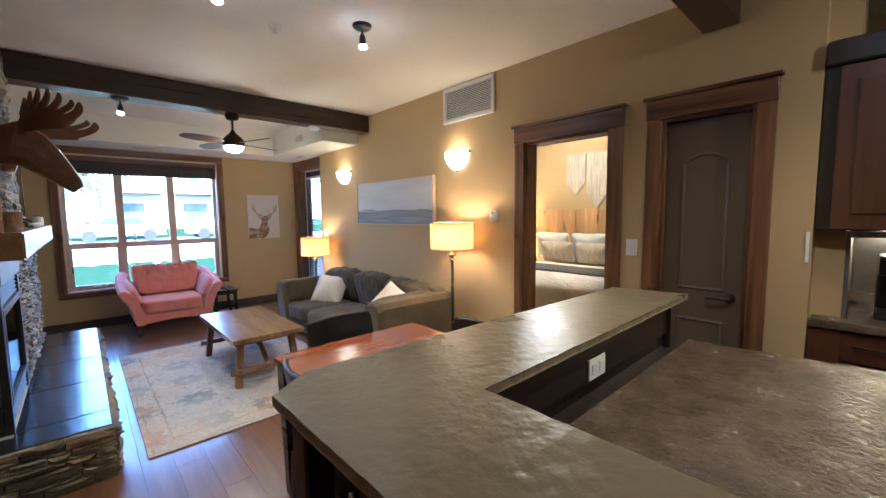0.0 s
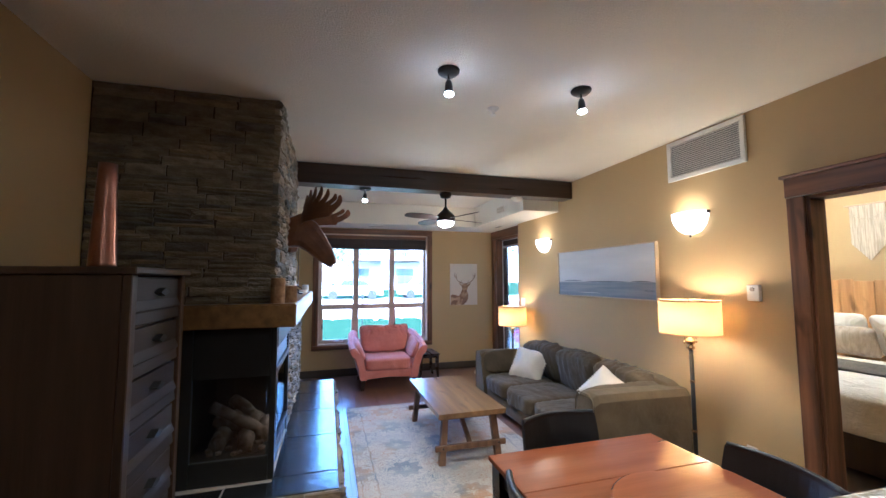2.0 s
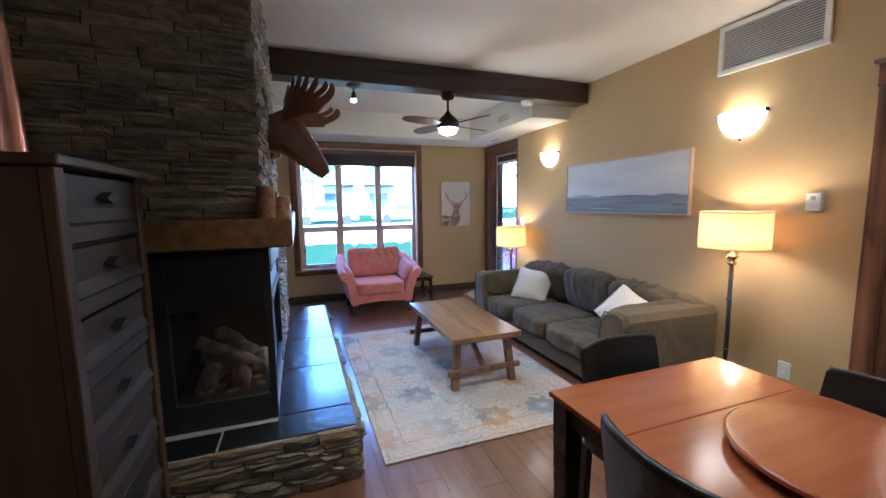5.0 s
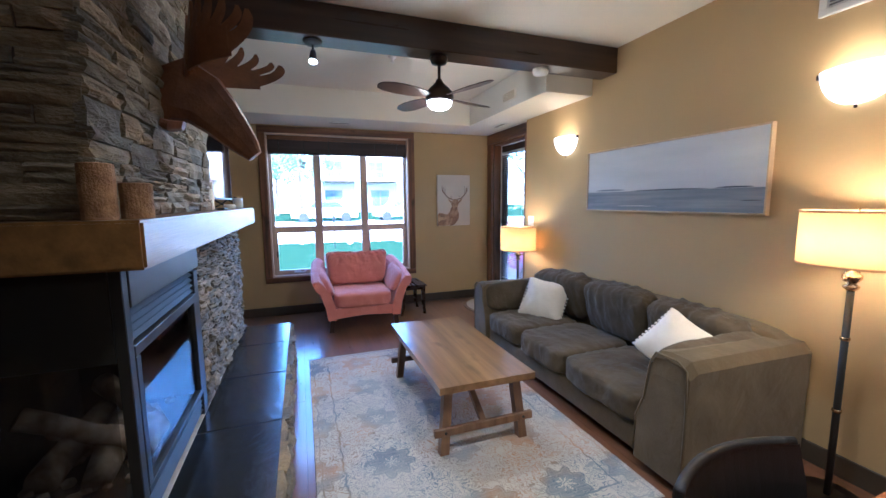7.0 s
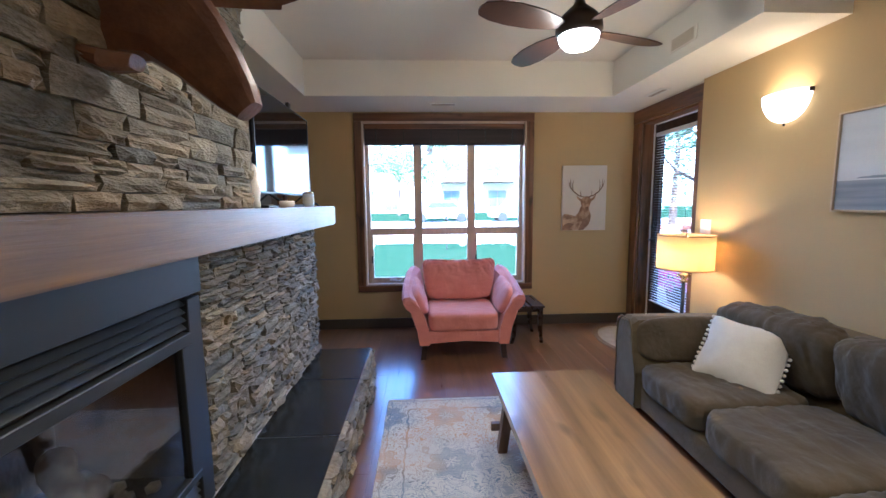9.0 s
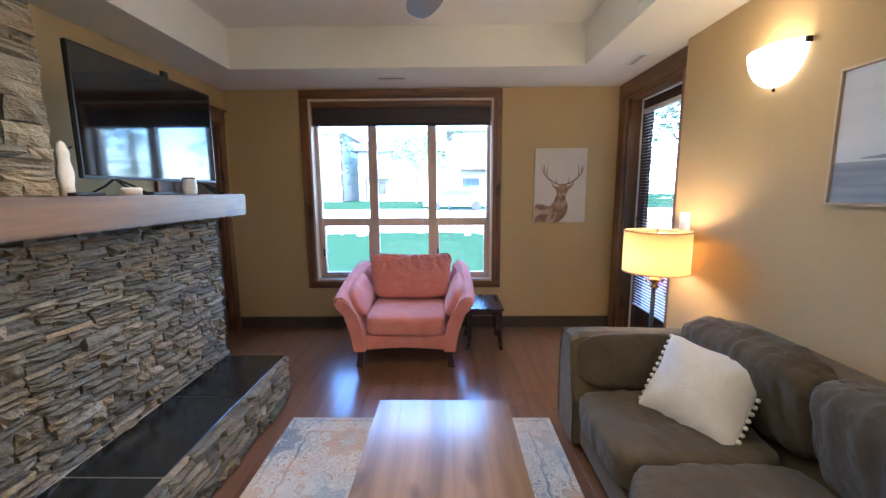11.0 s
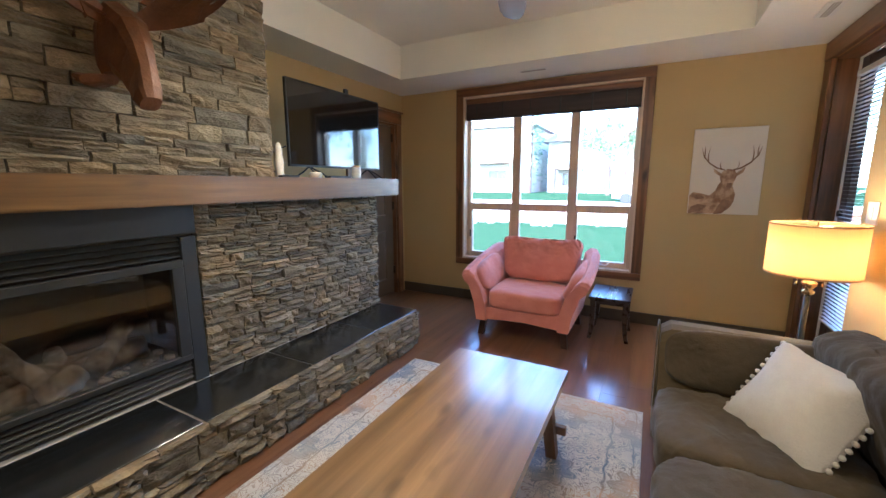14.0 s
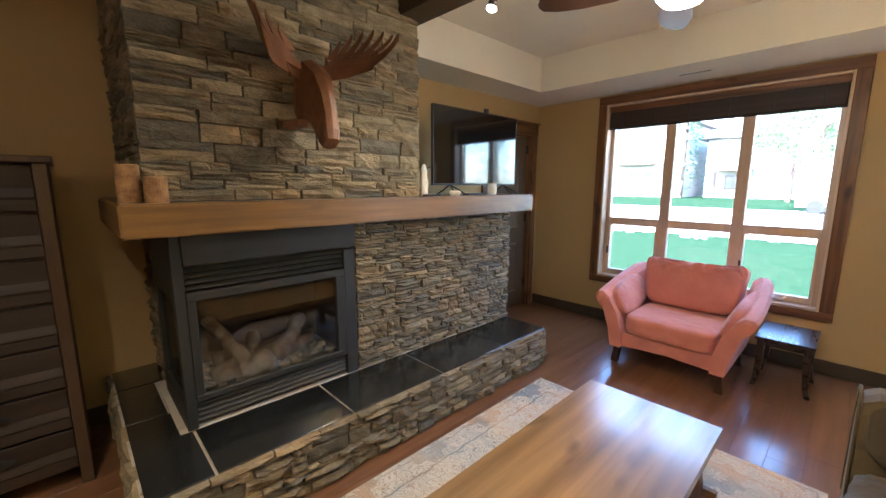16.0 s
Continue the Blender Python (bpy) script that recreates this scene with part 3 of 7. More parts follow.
# bedroom behind the open doorway
BX = 6.35
wall("bedroom_wall_east", box(BX, BX + 0.1, 0.2, 5.6, 0, CZ), PAINT, "ochre bedroom wall behind the bed")
wall("bedroom_wall_north", box(3.12, BX, 5.6, 5.7, 0, CZ), PAINT, "ochre bedroom wall")
wall("bedroom_wall_south", box(3.12, BX, 1.10, 1.2, 0, CZ), PAINT, "ochre bedroom wall")
part("bedroom_ceiling", box(3.12, BX, 1.2, 5.6, CZ, CZ + 0.1), CEIL, None, "off-white bedroom ceiling", kind="structure")
part("bedroom_floor", box(3.12, BX, 1.2, 5.6, -0.05, -0.002), mat("brown_carpet", (0.12, 0.085, 0.055), None, 20, 0.95, bump=0.6, bscale=200), None, "brown bedroom carpet", kind="structure")
wall("closet_wall", box(3.7, 3.8, 0.41, 1.1, 0, CZ), PAINT, "plain closet wall")

# baseboards
bb = bmesh.new()
box(NWX + 0.0, WX0 - 0.0, Y1 - 0.016, Y1 - 0.001, 0, 0.115, 0.003, bm=bb)
box(WX0, 3.06, Y1 - 0.016, Y1 - 0.001, 0, 0.115, 0.003, bm=bb)
part("baseboard", bb, BASEB, None, "dark brown painted baseboard", kind="structure")
bb = bmesh.new()
box(X1 - 0.016, X1 - 0.001, 2.345, 6.03, 0, 0.115, 0.003, bm=bb)
part("baseboard", bb, BASEB, None, "dark brown painted baseboard", kind="structure")
bb = bmesh.new()
box(X0 + 0.001, X0 + 0.016, Y0, 3.04, 0, 0.115, 0.003, bm=bb)
box(NWX + 0.001, NWX + 0.016, 5.82, 6.15, 0, 0.115, 0.003, bm=bb)
part("baseboard", bb, BASEB, None, "dark brown painted baseboard", kind="structure")


def casing_x(name, x, y0, y1, z1, w, d=0.03, cap=True, side=-1, label=""):
    """Casing round an opening in a wall at x; y0, y1, z1: the opening."""
    root = thing(name, (x, (y0 + y1) / 2, 0), label or "reddish brown knotty alder door casing", kind="structure")
    xa, xb = (x - d, x - 0.001) if side < 0 else (x + 0.001, x + d)
    for a, b in ((y0 - w, y0), (y1, y1 + w)):
        part("jamb_board", box(xa, xb, a, b, 0.0, z1 - 0.0, 0.004), ALDER["z"], root)
    part("header_board", box(xa - (0.004 if side < 0 else 0), xb + (0.004 if side > 0 else 0), y0 - w - 0.005, y1 + w + 0.005, z1 + 0.001, z1 + 0.125, 0.004), ALDER["y"], root)
    if cap:
        part("header_cap", box(xa - (0.022 if side < 0 else 0), xb + (0.022 if side > 0 else 0), y0 - w - 0.022, y1 + w + 0.022, z1 + 0.126, z1 + 0.146, 0.004), ALDER["y"], root)
    return root


def jambs(root, x0, x1, y0, y1, z1, m=None):
    part("jamb_lining", box(x0, x1, y0, y0 + 0.02, 0, z1, 0.002), m or ALDER["z"], root)
    part("jamb_lining", box(x0, x1, y1 - 0.02, y1, 0, z1, 0.002), m or ALDER["z"], root)
    part("jamb_lining", box(x0, x1, y0 + 0.02, y1 - 0.02, z1 - 0.02, z1, 0.002), m or ALDER["y"], root)


def moulded_door(name, xf, y0, y1, z1, m, label, handle_y, into=1, lever=-1):
    """A flat door slab with an arched upper panel and a lower panel on its face at xf; into: the way to its back."""
    root = thing(name, (xf, (y0 + y1) / 2, 0), label, "door")
    part("slab", box(min(xf, xf + into * 0.04), max(xf, xf + into * 0.04), y0, y1, 0.01, z1, 0.003), m, root)
    mx = xf - into * 0.004
    w = y1 - y0
    for za, zb, arch in ((0.98, z1 - 0.20, 0.05), (0.20, 0.80, 0.0)):
        ya, yb = y0 + w * 0.2, y1 - w * 0.2
        n = 10
        outer, inner = [], []
        for r, lst in ((0, outer), (0.024, inner)):
            pts = [(ya + r, za + r), (yb - r, za + r)]
            for k in range(n + 1):
                t = k / n
                pts.append((yb - r - (yb - ya - 2 * r) * t, zb - r + arch * math.sin(math.pi * t) - arch))
            lst.extend(pts)
        bm = bmesh.new()
        o1 = [bm.verts.new((xf - into * 0.0005, a, b)) for a, b in outer]
        i1 = [bm.verts.new((xf - into * 0.009, a * 0.5 + c * 0.5, b * 0.5 + d * 0.5)) for (a, b), (c, d) in zip(outer, inner)]
        i2 = [bm.verts.new((xf - into * 0.0005, a, b)) for a, b in inner]
        k = len(o1)
        for p, q in ((o1, i1), (i1, i2)):
            for j in range(k):
                bm.faces.new((p[j], p[(j + 1) % k], q[(j + 1) % k], q[j]))
        part("panel_moulding", bm, m, root, smooth=False)
    hz = 0.95
    hd = part("lever_handle", lathe(0, 0, [(0.0, 0), (0.032, 0), (0.034, 0.006), (0.028, 0.012), (0.012, 0.014), (0.011, 0.05), (0.0, 0.05)], 20), BRONZE, None, "dark bronze lever handle", smooth=True)
    me = hd.data
    me.transform(Matrix.Rotation(radians(-90 * into), 4, "Y"))
    place(hd, Matrix.Translation((xf - into * 0.026, handle_y, hz)), root)
    part("lever", tube([(xf - into * 0.045, handle_y, hz), (xf - into * 0.05, handle_y - lever * 0.03, hz), (xf - into * 0.05, handle_y - lever * 0.11, hz - 0.006)], 0.009), BRONZE, hd, smooth=True)
    return root


c1 = casing_x("bedroom_doorway_casing", X1, *BED, 2.06, 0.095)
jambs(c1, X1 - 0.004, X1 + 0.134, *BED, 2.06)
c2 = casing_x("closet_door_casing", X1, *CLO, 2.06, 0.088)
jambs(c2, X1 - 0.004, X1 + 0.134, *CLO, 2.06)
moulded_door("closet_door", X1 + 0.035, CLO[0] + 0.022, CLO[1] - 0.022, 2.035, DOORP, "taupe painted closet door with an arched panel and a lever handle", 0.75, 1, -1)
c3 = casing_x("west_door_casing", NWX, 6.26, 7.06, 2.06, 0.09, side=1)
jambs(c3, NWX - 0.124, NWX + 0.004, 6.26, 7.06, 2.06)
moulded_door("west_door", NWX - 0.04, 6.283, 7.037, 2.035, DOORP, "taupe painted door behind the television, closed", 6.36, -1, 1)
hg = scene.objects["west_door"]
for z in (0.25, 1.05, 1.85):
    part("hinge", box(NWX - 0.036, NWX - 0.02, 7.015, 7.045, z, z + 0.1, 0.003), BRONZE, hg)

# balcony door
pc = thing("balcony_door_casing", (3.08, 6.6, 0), "wide reddish brown alder casing round the balcony door", kind="structure")
part("jamb_board", box(3.045, 3.079, 7.075, 7.203, 0, 2.27, 0.004), ALDER["z"], pc)
part("jamb_board", box(3.045, 3.079, 6.036, 6.165, 0, 2.27, 0.004), ALDER["z"], pc)
part("header_board", box(3.040, 3.079, 6.036, 7.203, 2.271, 2.405, 0.004), ALDER["y"], pc)
jambs(pc, 3.08, 3.282, *PAT, 2.27)
part("weather_strip", box(3.196, 3.21, 7.048, 7.058, 0, 2.245), WHITE, pc, "white weather strip")
part("weather_strip", box(3.196, 3.21, 6.182, 7.048, 2.238, 2.248), WHITE, pc, "white weather strip")
pd = thing("balcony_door", (3.22, 6.62, 0), "dark brown glazed balcony door with a built-in blind", "door")
for n, a, b, c, d in (("stile", 6.182, 6.29, 0.012, 2.236), ("stile", 6.94, 7.046, 0.012, 2.236), ("rail", 6.291, 6.939, 0.012, 0.30), ("rail", 6.291, 6.939, 2.12, 2.236)):
    part(n, box(3.212, 3.256, a, b, c, d, 0.003), DARKD, pd)
part("pane", box(3.238, 3.244, 6.292, 6.938, 0.302, 2.118), GLASS, pd)
part("lever_handle", tube([(3.21, 7.00, 1.0), (3.16, 7.00, 1.0), (3.155, 6.90, 0.995)], 0.009), BLACKM, pd, "black lever handle", smooth=True)
part("deadbolt", tube([(3.212, 7.0, 1.14), (3.19, 7.0, 1.14)], 0.025, 14), BLACKM, pd, smooth=False)
bl = thing("door_blind", (3.2, 6.6, 2.1), "white slatted blind on the balcony door, slats open", "blind")
part("head_rail", box(3.165, 3.2, 6.26, 6.97, 2.10, 2.14, 0.004), BLINDM, bl)
part("bottom_rail", box(3.17, 3.198, 6.27, 6.96, 0.32, 0.335, 0.003), BLINDM, bl)
part("cord", tube([(3.168, 6.42, 2.1), (3.168, 6.42, 1.2)], 0.002, 5), BLINDM, bl)
me = bpy.data.meshes.new("slat")
sb = slant((3.172, 0, 0.0008), (3.196, 0, -0.0008), 0.68, 0.0010, side=(0, 1, 0))
bmesh.ops.translate(sb, verts=sb.verts, vec=(-3.184, 0, 0))
sb.to_mesh(me)
sb.free()
me.materials.append(BLINDM)
for k in range(64):
    place(new("slat", me), Matrix.Translation((3.184, 6.615, 0.36 + k * 0.0272)), bl)

# big window
w1 = thing("window_1", ((WX0 + WX1) / 2, Y1, WZ0), "large six-pane window with knotty alder casing", kind="structure")
CW = 0.085
part("casing_board", box(WX0 - CW, WX0, Y1 - 0.03, Y1 - 0.001, WZ0, WZ1, 0.004), ALDER["z"], w1)
part("casing_board", box(WX1, WX1 + CW, Y1 - 0.03, Y1 - 0.001, WZ0, WZ1, 0.004), ALDER["z"], w1)
part("casing_board", box(WX0 - CW, WX1 + CW, Y1 - 0.032, Y1 - 0.001, WZ1 + 0.001, WZ1 + 0.085, 0.004), ALDER["x"], w1)
part("casing_board", box(WX0 - CW, WX1 + CW, Y1 - 0.032, Y1 - 0.001, WZ0 - 0.07, WZ0 - 0.001, 0.004), ALDER["x"], w1)
for a, b, c, d in ((WX0, WX0 + 0.018, WZ0, WZ1), (WX1 - 0.018, WX1, WZ0, WZ1)):
    part("reveal", box(a, b, Y1 - 0.028, Y1 + 0.13, c, d, 0.002), SASH, w1)
part("window_sill", box(WX0 + 0.018, WX1 - 0.018, Y1 - 0.028, Y1 + 0.13, WZ0, WZ0 + 0.018, 0.002), SASH, w1)
part("reveal", box(WX0 + 0.018, WX1 - 0.018, Y1 - 0.028, Y1 + 0.13, WZ1 - 0.018, WZ1, 0.002), SASH, w1)
FY0, FY1 = Y1 + 0.07, Y1 + 0.13
xs = (0.052, 0.620, 1.222, 1.80)
for xm in (0.620, 1.222):
    part("mullion", box(xm - 0.045, xm + 0.045, FY0, FY1, WZ0 + 0.018, WZ1 - 0.018, 0.005), SASH, w1)
for a, b in ((WX0 + 0.018, 0.079), (1.775, WX1 - 0.018)):
    part("frame_stile", box(a, b, FY0, FY1, WZ0 + 0.018, WZ1 - 0.018, 0.004), SASH, w1)
cols = ((0.079, 0.575), (0.665, 1.177), (1.267, 1.775))
for a, b in cols:
    part("transom", box(a, b, FY0 + 0.001, FY1 - 0.001, 1.065, 1.145, 0.005), SASH, w1)
    part("pane", box(a, b, Y1 + 0.10, Y1 + 0.104, 1.145, 2.292), GLASS, w1)
    part("top_rail", box(a, b, FY0 + 0.001, FY1 - 0.001, 2.24, 2.292, 0.004), SASH, w1)
for i, (a, b) in enumerate(cols):
    part("bottom_rail", box(a, b, FY0 + 0.001, FY1 - 0.001, WZ0 + 0.018, 0.575, 0.004), SASH, w1)
    part("pane", box(a, b, Y1 + 0.10, Y1 + 0.104, 0.575, 1.065), GLASS, w1)
    if i != 1:
        part("sash_stile", box(a, a + 0.02, FY0 - 0.006, FY1 - 0.002, 0.575, 1.065, 0.003), SASH, w1)
        part("sash_stile", box(b - 0.02, b, FY0 - 0.006, FY1 - 0.002, 0.575, 1.065, 0.003), SASH, w1)
        mid = (a + b) / 2
        cr = part("crank", tube([(mid, FY0 + 0.002, 0.555), (mid, FY0 - 0.03, 0.55), (mid + 0.07, FY0 - 0.04, 0.545), (mid + 0.10, FY0 - 0.045, 0.57)], 0.007), WHITE, w1, "white window crank handle", smooth=True)
        part("crank_base", box(mid - 0.05, mid + 0.03, FY0 - 0.014, FY0 - 0.002, 0.54, 0.562, 0.003), WHITE, w1)
        part("sash_lock", box(a + 0.002, a + 0.018, FY0 - 0.03, FY0 - 0.007, 0.75, 0.83, 0.003), BRONZE, w1)
ws = thing("window_shade", ((WX0 + WX1) / 2, Y1 + 0.03, 2.1), "dark brown woven shade drawn up in folds at the window's top", "window shade")
part("head_rail", box(WX0 + 0.02, WX1 - 0.02, Y1 + 0.012, Y1 + 0.055, 2.235, 2.29, 0.003), ALDER["x"], ws)
for k in range(4):
    z = 2.075 + k * 0.012
    part("fold", box(WX0 + 0.024, WX1 - 0.024, Y1 + 0.008 + k * 0.006, Y1 + 0.05 - k * 0.004, z, 2.234, 0.006), SHADEW, ws)
for k in range(6):
    xx = WX0 + 0.15 + k * (WX1 - WX0 - 0.3) / 5
    part("tape", box(xx - 0.006, xx + 0.006, Y1 + 0.002, Y1 + 0.0075, 2.07, 2.236), PLASTICB, ws)
part("bottom_bar", box(WX0 + 0.022, WX1 - 0.022, Y1 + 0.004, Y1 + 0.05, 2.062, 2.073, 0.003), SHADEW, ws)

# ---- outdoors ----
gb = bmesh.new()
NX, NY = 40, 44
gx = [-90 + 180 * (i / NX) for i in range(NX + 1)]
gy = [-60] + [7.44 + 200 * (j / NY) ** 2.2 for j in range(NY + 1)]


def land(x, y):
    return -0.22 + 0.016 * max(0, y - 9) ** 1.0 * min(1, max(0, (60 - y) / 30 + 0.4)) if y > 9 else -0.22


gv = [[gb.verts.new((x, y, land(x, y))) for x in gx] for y in gy]
for j in range(len(gy) - 1):
    for i in range(NX):
        gb.faces.new((gv[j][i], gv[j][i + 1], gv[j + 1][i + 1], gv[j + 1][i]))
ground = part("ground", gb, [GRASS], None, "green lawn that rises gently", smooth=True, kind="structure")


def strip(name, y0, y1, lift, m, label):
    bm = bmesh.new()
    a = [bm.verts.new((-60 + 5 * i, y0 + 0.5 * math.sin(i * 1.7), land(0, y0) + lift)) for i in range(25)]
    b = [bm.verts.new((-60 + 5 * i, y1, land(0, y1) + lift)) for i in range(25)]
    for i in range(24):
        bm.faces.new((a[i], a[i + 1], b[i + 1], b[i]))
    return part(name, bm, m, None, label, kind="structure")


strip("gravel_path", 17.0, 31.0, 0.03, GRAVEL, "pale gravel path beyond the lawn")
rk = bmesh.new()
rng = random.Random(4)
for k in range(260):
    x, y = rng.uniform(-14, 16), 16.6 + rng.uniform(0, 2.2)
    s = rng.uniform(0.06, 0.22)
    c = bmesh.ops.create_icosphere(rk, subdivisions=1, radius=s)
    for v in c["verts"]:
        v.co = Vector((x + v.co.x * rng.uniform(0.8, 1.3), y + v.co.y * rng.uniform(0.8, 1.2), land(x, y) + 0.03 + v.co.z * 0.6))
part("border_rocks", rk, ROCK, None, "row of pale rocks along the lawn's edge", kind="stuff")


def lodge(name, x0, x1, y, zs, label, doors, balc):
    root = thing(name, ((x0 + x1) / 2, y, land(0, y)), label, "building")
    g = land(0, y)
    part("wall", box(x0, x1, y, y + 9, g, zs), SIDING, root)
    part("roof", prism([(x0 - 0.8, zs), (x1 + 0.8, zs), ((x0 + x1) / 2 + 1, zs + 2.4), ((x0 + x1) / 2 - 1, zs + 2.4)], y - 0.9, y + 9.8), ROOFM, root)
    for (a, b, c, d) in doors:
        w = part("window", box(a - 0.1, b + 0.1, y - 0.06, y - 0.001, c - 0.1, d + 0.1), EXTTRIM, root)
        part("pane", box(a, (a + b) / 2 - 0.04, y - 0.09, y - 0.062, c, d), EXTGLASS, w)
        part("pane", box((a + b) / 2 + 0.04, b, y - 0.09, y - 0.062, c, d), EXTGLASS, w)
    for (a, b, c) in balc:
        bc = part("balcony", box(a, b, y - 1.6, y - 0.001, c - 0.18, c), EXTTRIM, root)
        part("rail", box(a, b, y - 1.6, y - 1.54, c + 0.95, c + 1.03), EXTTRIM, bc)
        bal = bmesh.new()
        n = int((b - a) / 0.28)
        for k in range(n + 1):
            xx = a + (b - a) * k / n
            box(xx - 0.025, xx + 0.025, y - 1.59, y - 1.55, c, c + 0.95, bm=bal)
        part("balusters", bal, EXTTRIM, bc)
        for xx in (a + 0.1, b - 0.1):
            part("post", box(xx - 0.1, xx + 0.1, y - 1.6, y - 1.4, g, c - 0.18), EXTTRIM, bc)
    return root


lodge("lodge_building", -22, -11.0, 50, 8.0, "pale two-storey lodge with balconies across the lawn", [(-16.2, -14.2, 0.8, 2.8), (-16.5, -14.0, 4.3, 6.2), (-20.4, -18.8, 4.4, 6.0), (-20.6, -18.6, 0.9, 2.8)], [(-17.8, -13.0, 3.9)])
lodge("lodge_building", -9.5, 0.5, 52, 6.2, "pale lower lodge with a glazed door beyond the lawn", [(-4.0, -2.3, 0.7, 2.7), (-7.6, -6.4, 3.4, 4.5), (-7.6, -6.4, 1.2, 2.4)], [(-8.4, -5.4, 3.1)])
lodge("lodge_building", 2.0, 14.5, 50, 8.2, "pale two-storey lodge with a balcony behind the parked cars", [(3.2, 5.0, 1.0, 2.8), (3.4, 5.2, 4.4, 6.2), (8.2, 10.0, 4.4, 6.2), (8.6, 10.6, 1.0, 2.8)], [(2.6, 6.6, 4.0), (7.4, 11.6, 4.0)])


def spruce(x, y, h, seed, label):
    r = random.Random(seed)
    root = thing("spruce_tree", (x, y, land(x, y)), label, "tree")
    g = land(x, y)
    part("trunk", tube([(x, y, g), (x + 0.1, y, g + h * 0.5), (x, y, g + h)], [0.22, 0.13, 0.02], 8), TRUNK, root)
    bm = bmesh.new()
    n = int(h * 150)
    for k in range(n):
        t = r.random() ** 0.8
        z = g + 1.2 + (h - 1.2) * t
        rad = (1 - t) * h * 0.24 * (0.45 + 0.55 * abs(math.sin(t * 34))) * r.uniform(0.3, 1.0) + 0.05
        a = r.uniform(0, 6.283)
        p = Vector((x + rad * math.cos(a), y + rad * math.sin(a), z - rad * 0.25))
        L = r.uniform(0.14, 0.34)
        d = Vector((math.cos(a), math.sin(a), -0.35)) * L
        s = Vector((-math.sin(a), math.cos(a), r.uniform(-0.2, 0.2))) * L * 0.3
        vs = [bm.verts.new(p - d * 0.3), bm.verts.new(p + s), bm.verts.new(p + d), bm.verts.new(p - s + Vector((0, 0, 0.04)))]
        bm.faces.new((vs[0], vs[1], vs[2]))
        bm.faces.new((vs[0], vs[2], vs[3]))
    part("crown", bm, NEEDLE, root)
    return root


def leafy(x, y, h, rad, seed, label, lift=0.35):
    r = random.Random(seed)
    g = land(x, y)
    root = thing("leafy_tree", (x, y, g), label, "tree")
    tb = tube([(x, y, g), (x + 0.05, y, g + h * 0.4), (x - 0.1, y + 0.1, g + h * 0.9)], [0.16, 0.10, 0.03], 8)
    for k in range(7):
        a = k * 2.4
        b0 = Vector((x, y, g + h * (0.3 + 0.07 * k)))
        tube([b0, b0 + Vector((math.cos(a), math.sin(a), 0.6)) * rad * 0.4, b0 + Vector((math.cos(a), math.sin(a), 0.9)) * rad * 0.8], [0.06, 0.035, 0.012], 6, bm=tb)
    part("trunk", tb, TRUNK, root)
    clumps = [(Vector((r.uniform(-1, 1), r.uniform(-1, 1), r.uniform(-0.8, 0.9))), r.uniform(0.22, 0.45)) for _ in range(34)]
    bm = bmesh.new()
    for c, cr in clumps:
        if c.length > 1:
            c = c.normalized() * 0.95
        mid = Vector((x, y, g + h * (lift + 1) / 2 + 0.1)) + Vector((c.x * rad, c.y * rad, c.z * h * (1 - lift) / 2))
        for k in range(70):
            d = Vector((r.gauss(0, 1), r.gauss(0, 1), r.gauss(0, 0.8))).normalized() * cr * rad * r.uniform(0.4, 1)
            p = mid + d
            s = r.uniform(0.06, 0.12)
            u = Vector((r.uniform(-1, 1), r.uniform(-1, 1), r.uniform(-1, 1))).normalized()
            w = u.orthogonal().normalized()
            vs = [bm.verts.new(p + q) for q in (u * s, w * s * 0.6, -u * s, -w * s * 0.6)]
            bm.faces.new(vs)
    part("crown", bm, LEAF, root)
    return root


spruce(-10.3, 47, 13, 1, "tall dark green spruce by the lodge")
spruce(-26, 46, 14, 2, "tall dark green spruce by the lodge")
spruce(17, 44, 14, 3, "tall dark green spruce by the lodge")
leafy(0.4, 30, 6.4, 2.3, 5, "leafy green tree beyond the lawn")
leafy(-1.6, 41, 7.0, 2.4, 6, "leafy green tree in front of the lodge")
spruce(14.5, 24.0, 8, 7, "dense dark green spruce beside the balcony")
spruce(12.5, 10.0, 10, 8, "dense dark green spruce beside the balcony")
spruce(10.5, 25.0, 10, 12, "dense dark green spruce beside the balcony")
leafy(6.9, 11.2, 5.2, 1.5, 9, "leafy green tree beside the balcony", 0.45)


def car(name, x, y, label, m):
    g = land(x, y) + 0.03
    root = thing(name, (x, y, g), label, "car", "parked cars")
    body = loft([[(x + a, y + s * w, g + z) for a, z in ((-2.1, 0.3), (-2.15, 0.75), (-1.3, 0.95), (-0.8, 1.42), (0.9, 1.45), (1.6, 1.0), (2.15, 0.85), (2.15, 0.3))] for s, w in ((-1, 0.86), (-1, 0.9), (1, 0.9), (1, 0.86))])
    part("body", body, m, root)
    part("side_window", prism([(x - 0.95, g + 0.98), (x - 0.68, g + 1.34), (x + 0.82, g + 1.36), (x + 1.25, g + 0.98)], y - 0.915, y - 0.905), EXTGLASS, root)
    for a in (-1.35, 1.35):
        part("wheel", tube([(x + a, y - 0.93, g + 0.33), (x + a, y - 0.7, g + 0.33)], 0.33, 18), PLASTICB, root)
        part("wheel", tube([(x + a, y + 0.93, g + 0.33), (x + a, y + 0.7, g + 0.33)], 0.33, 18), PLASTICB, root)
    return root


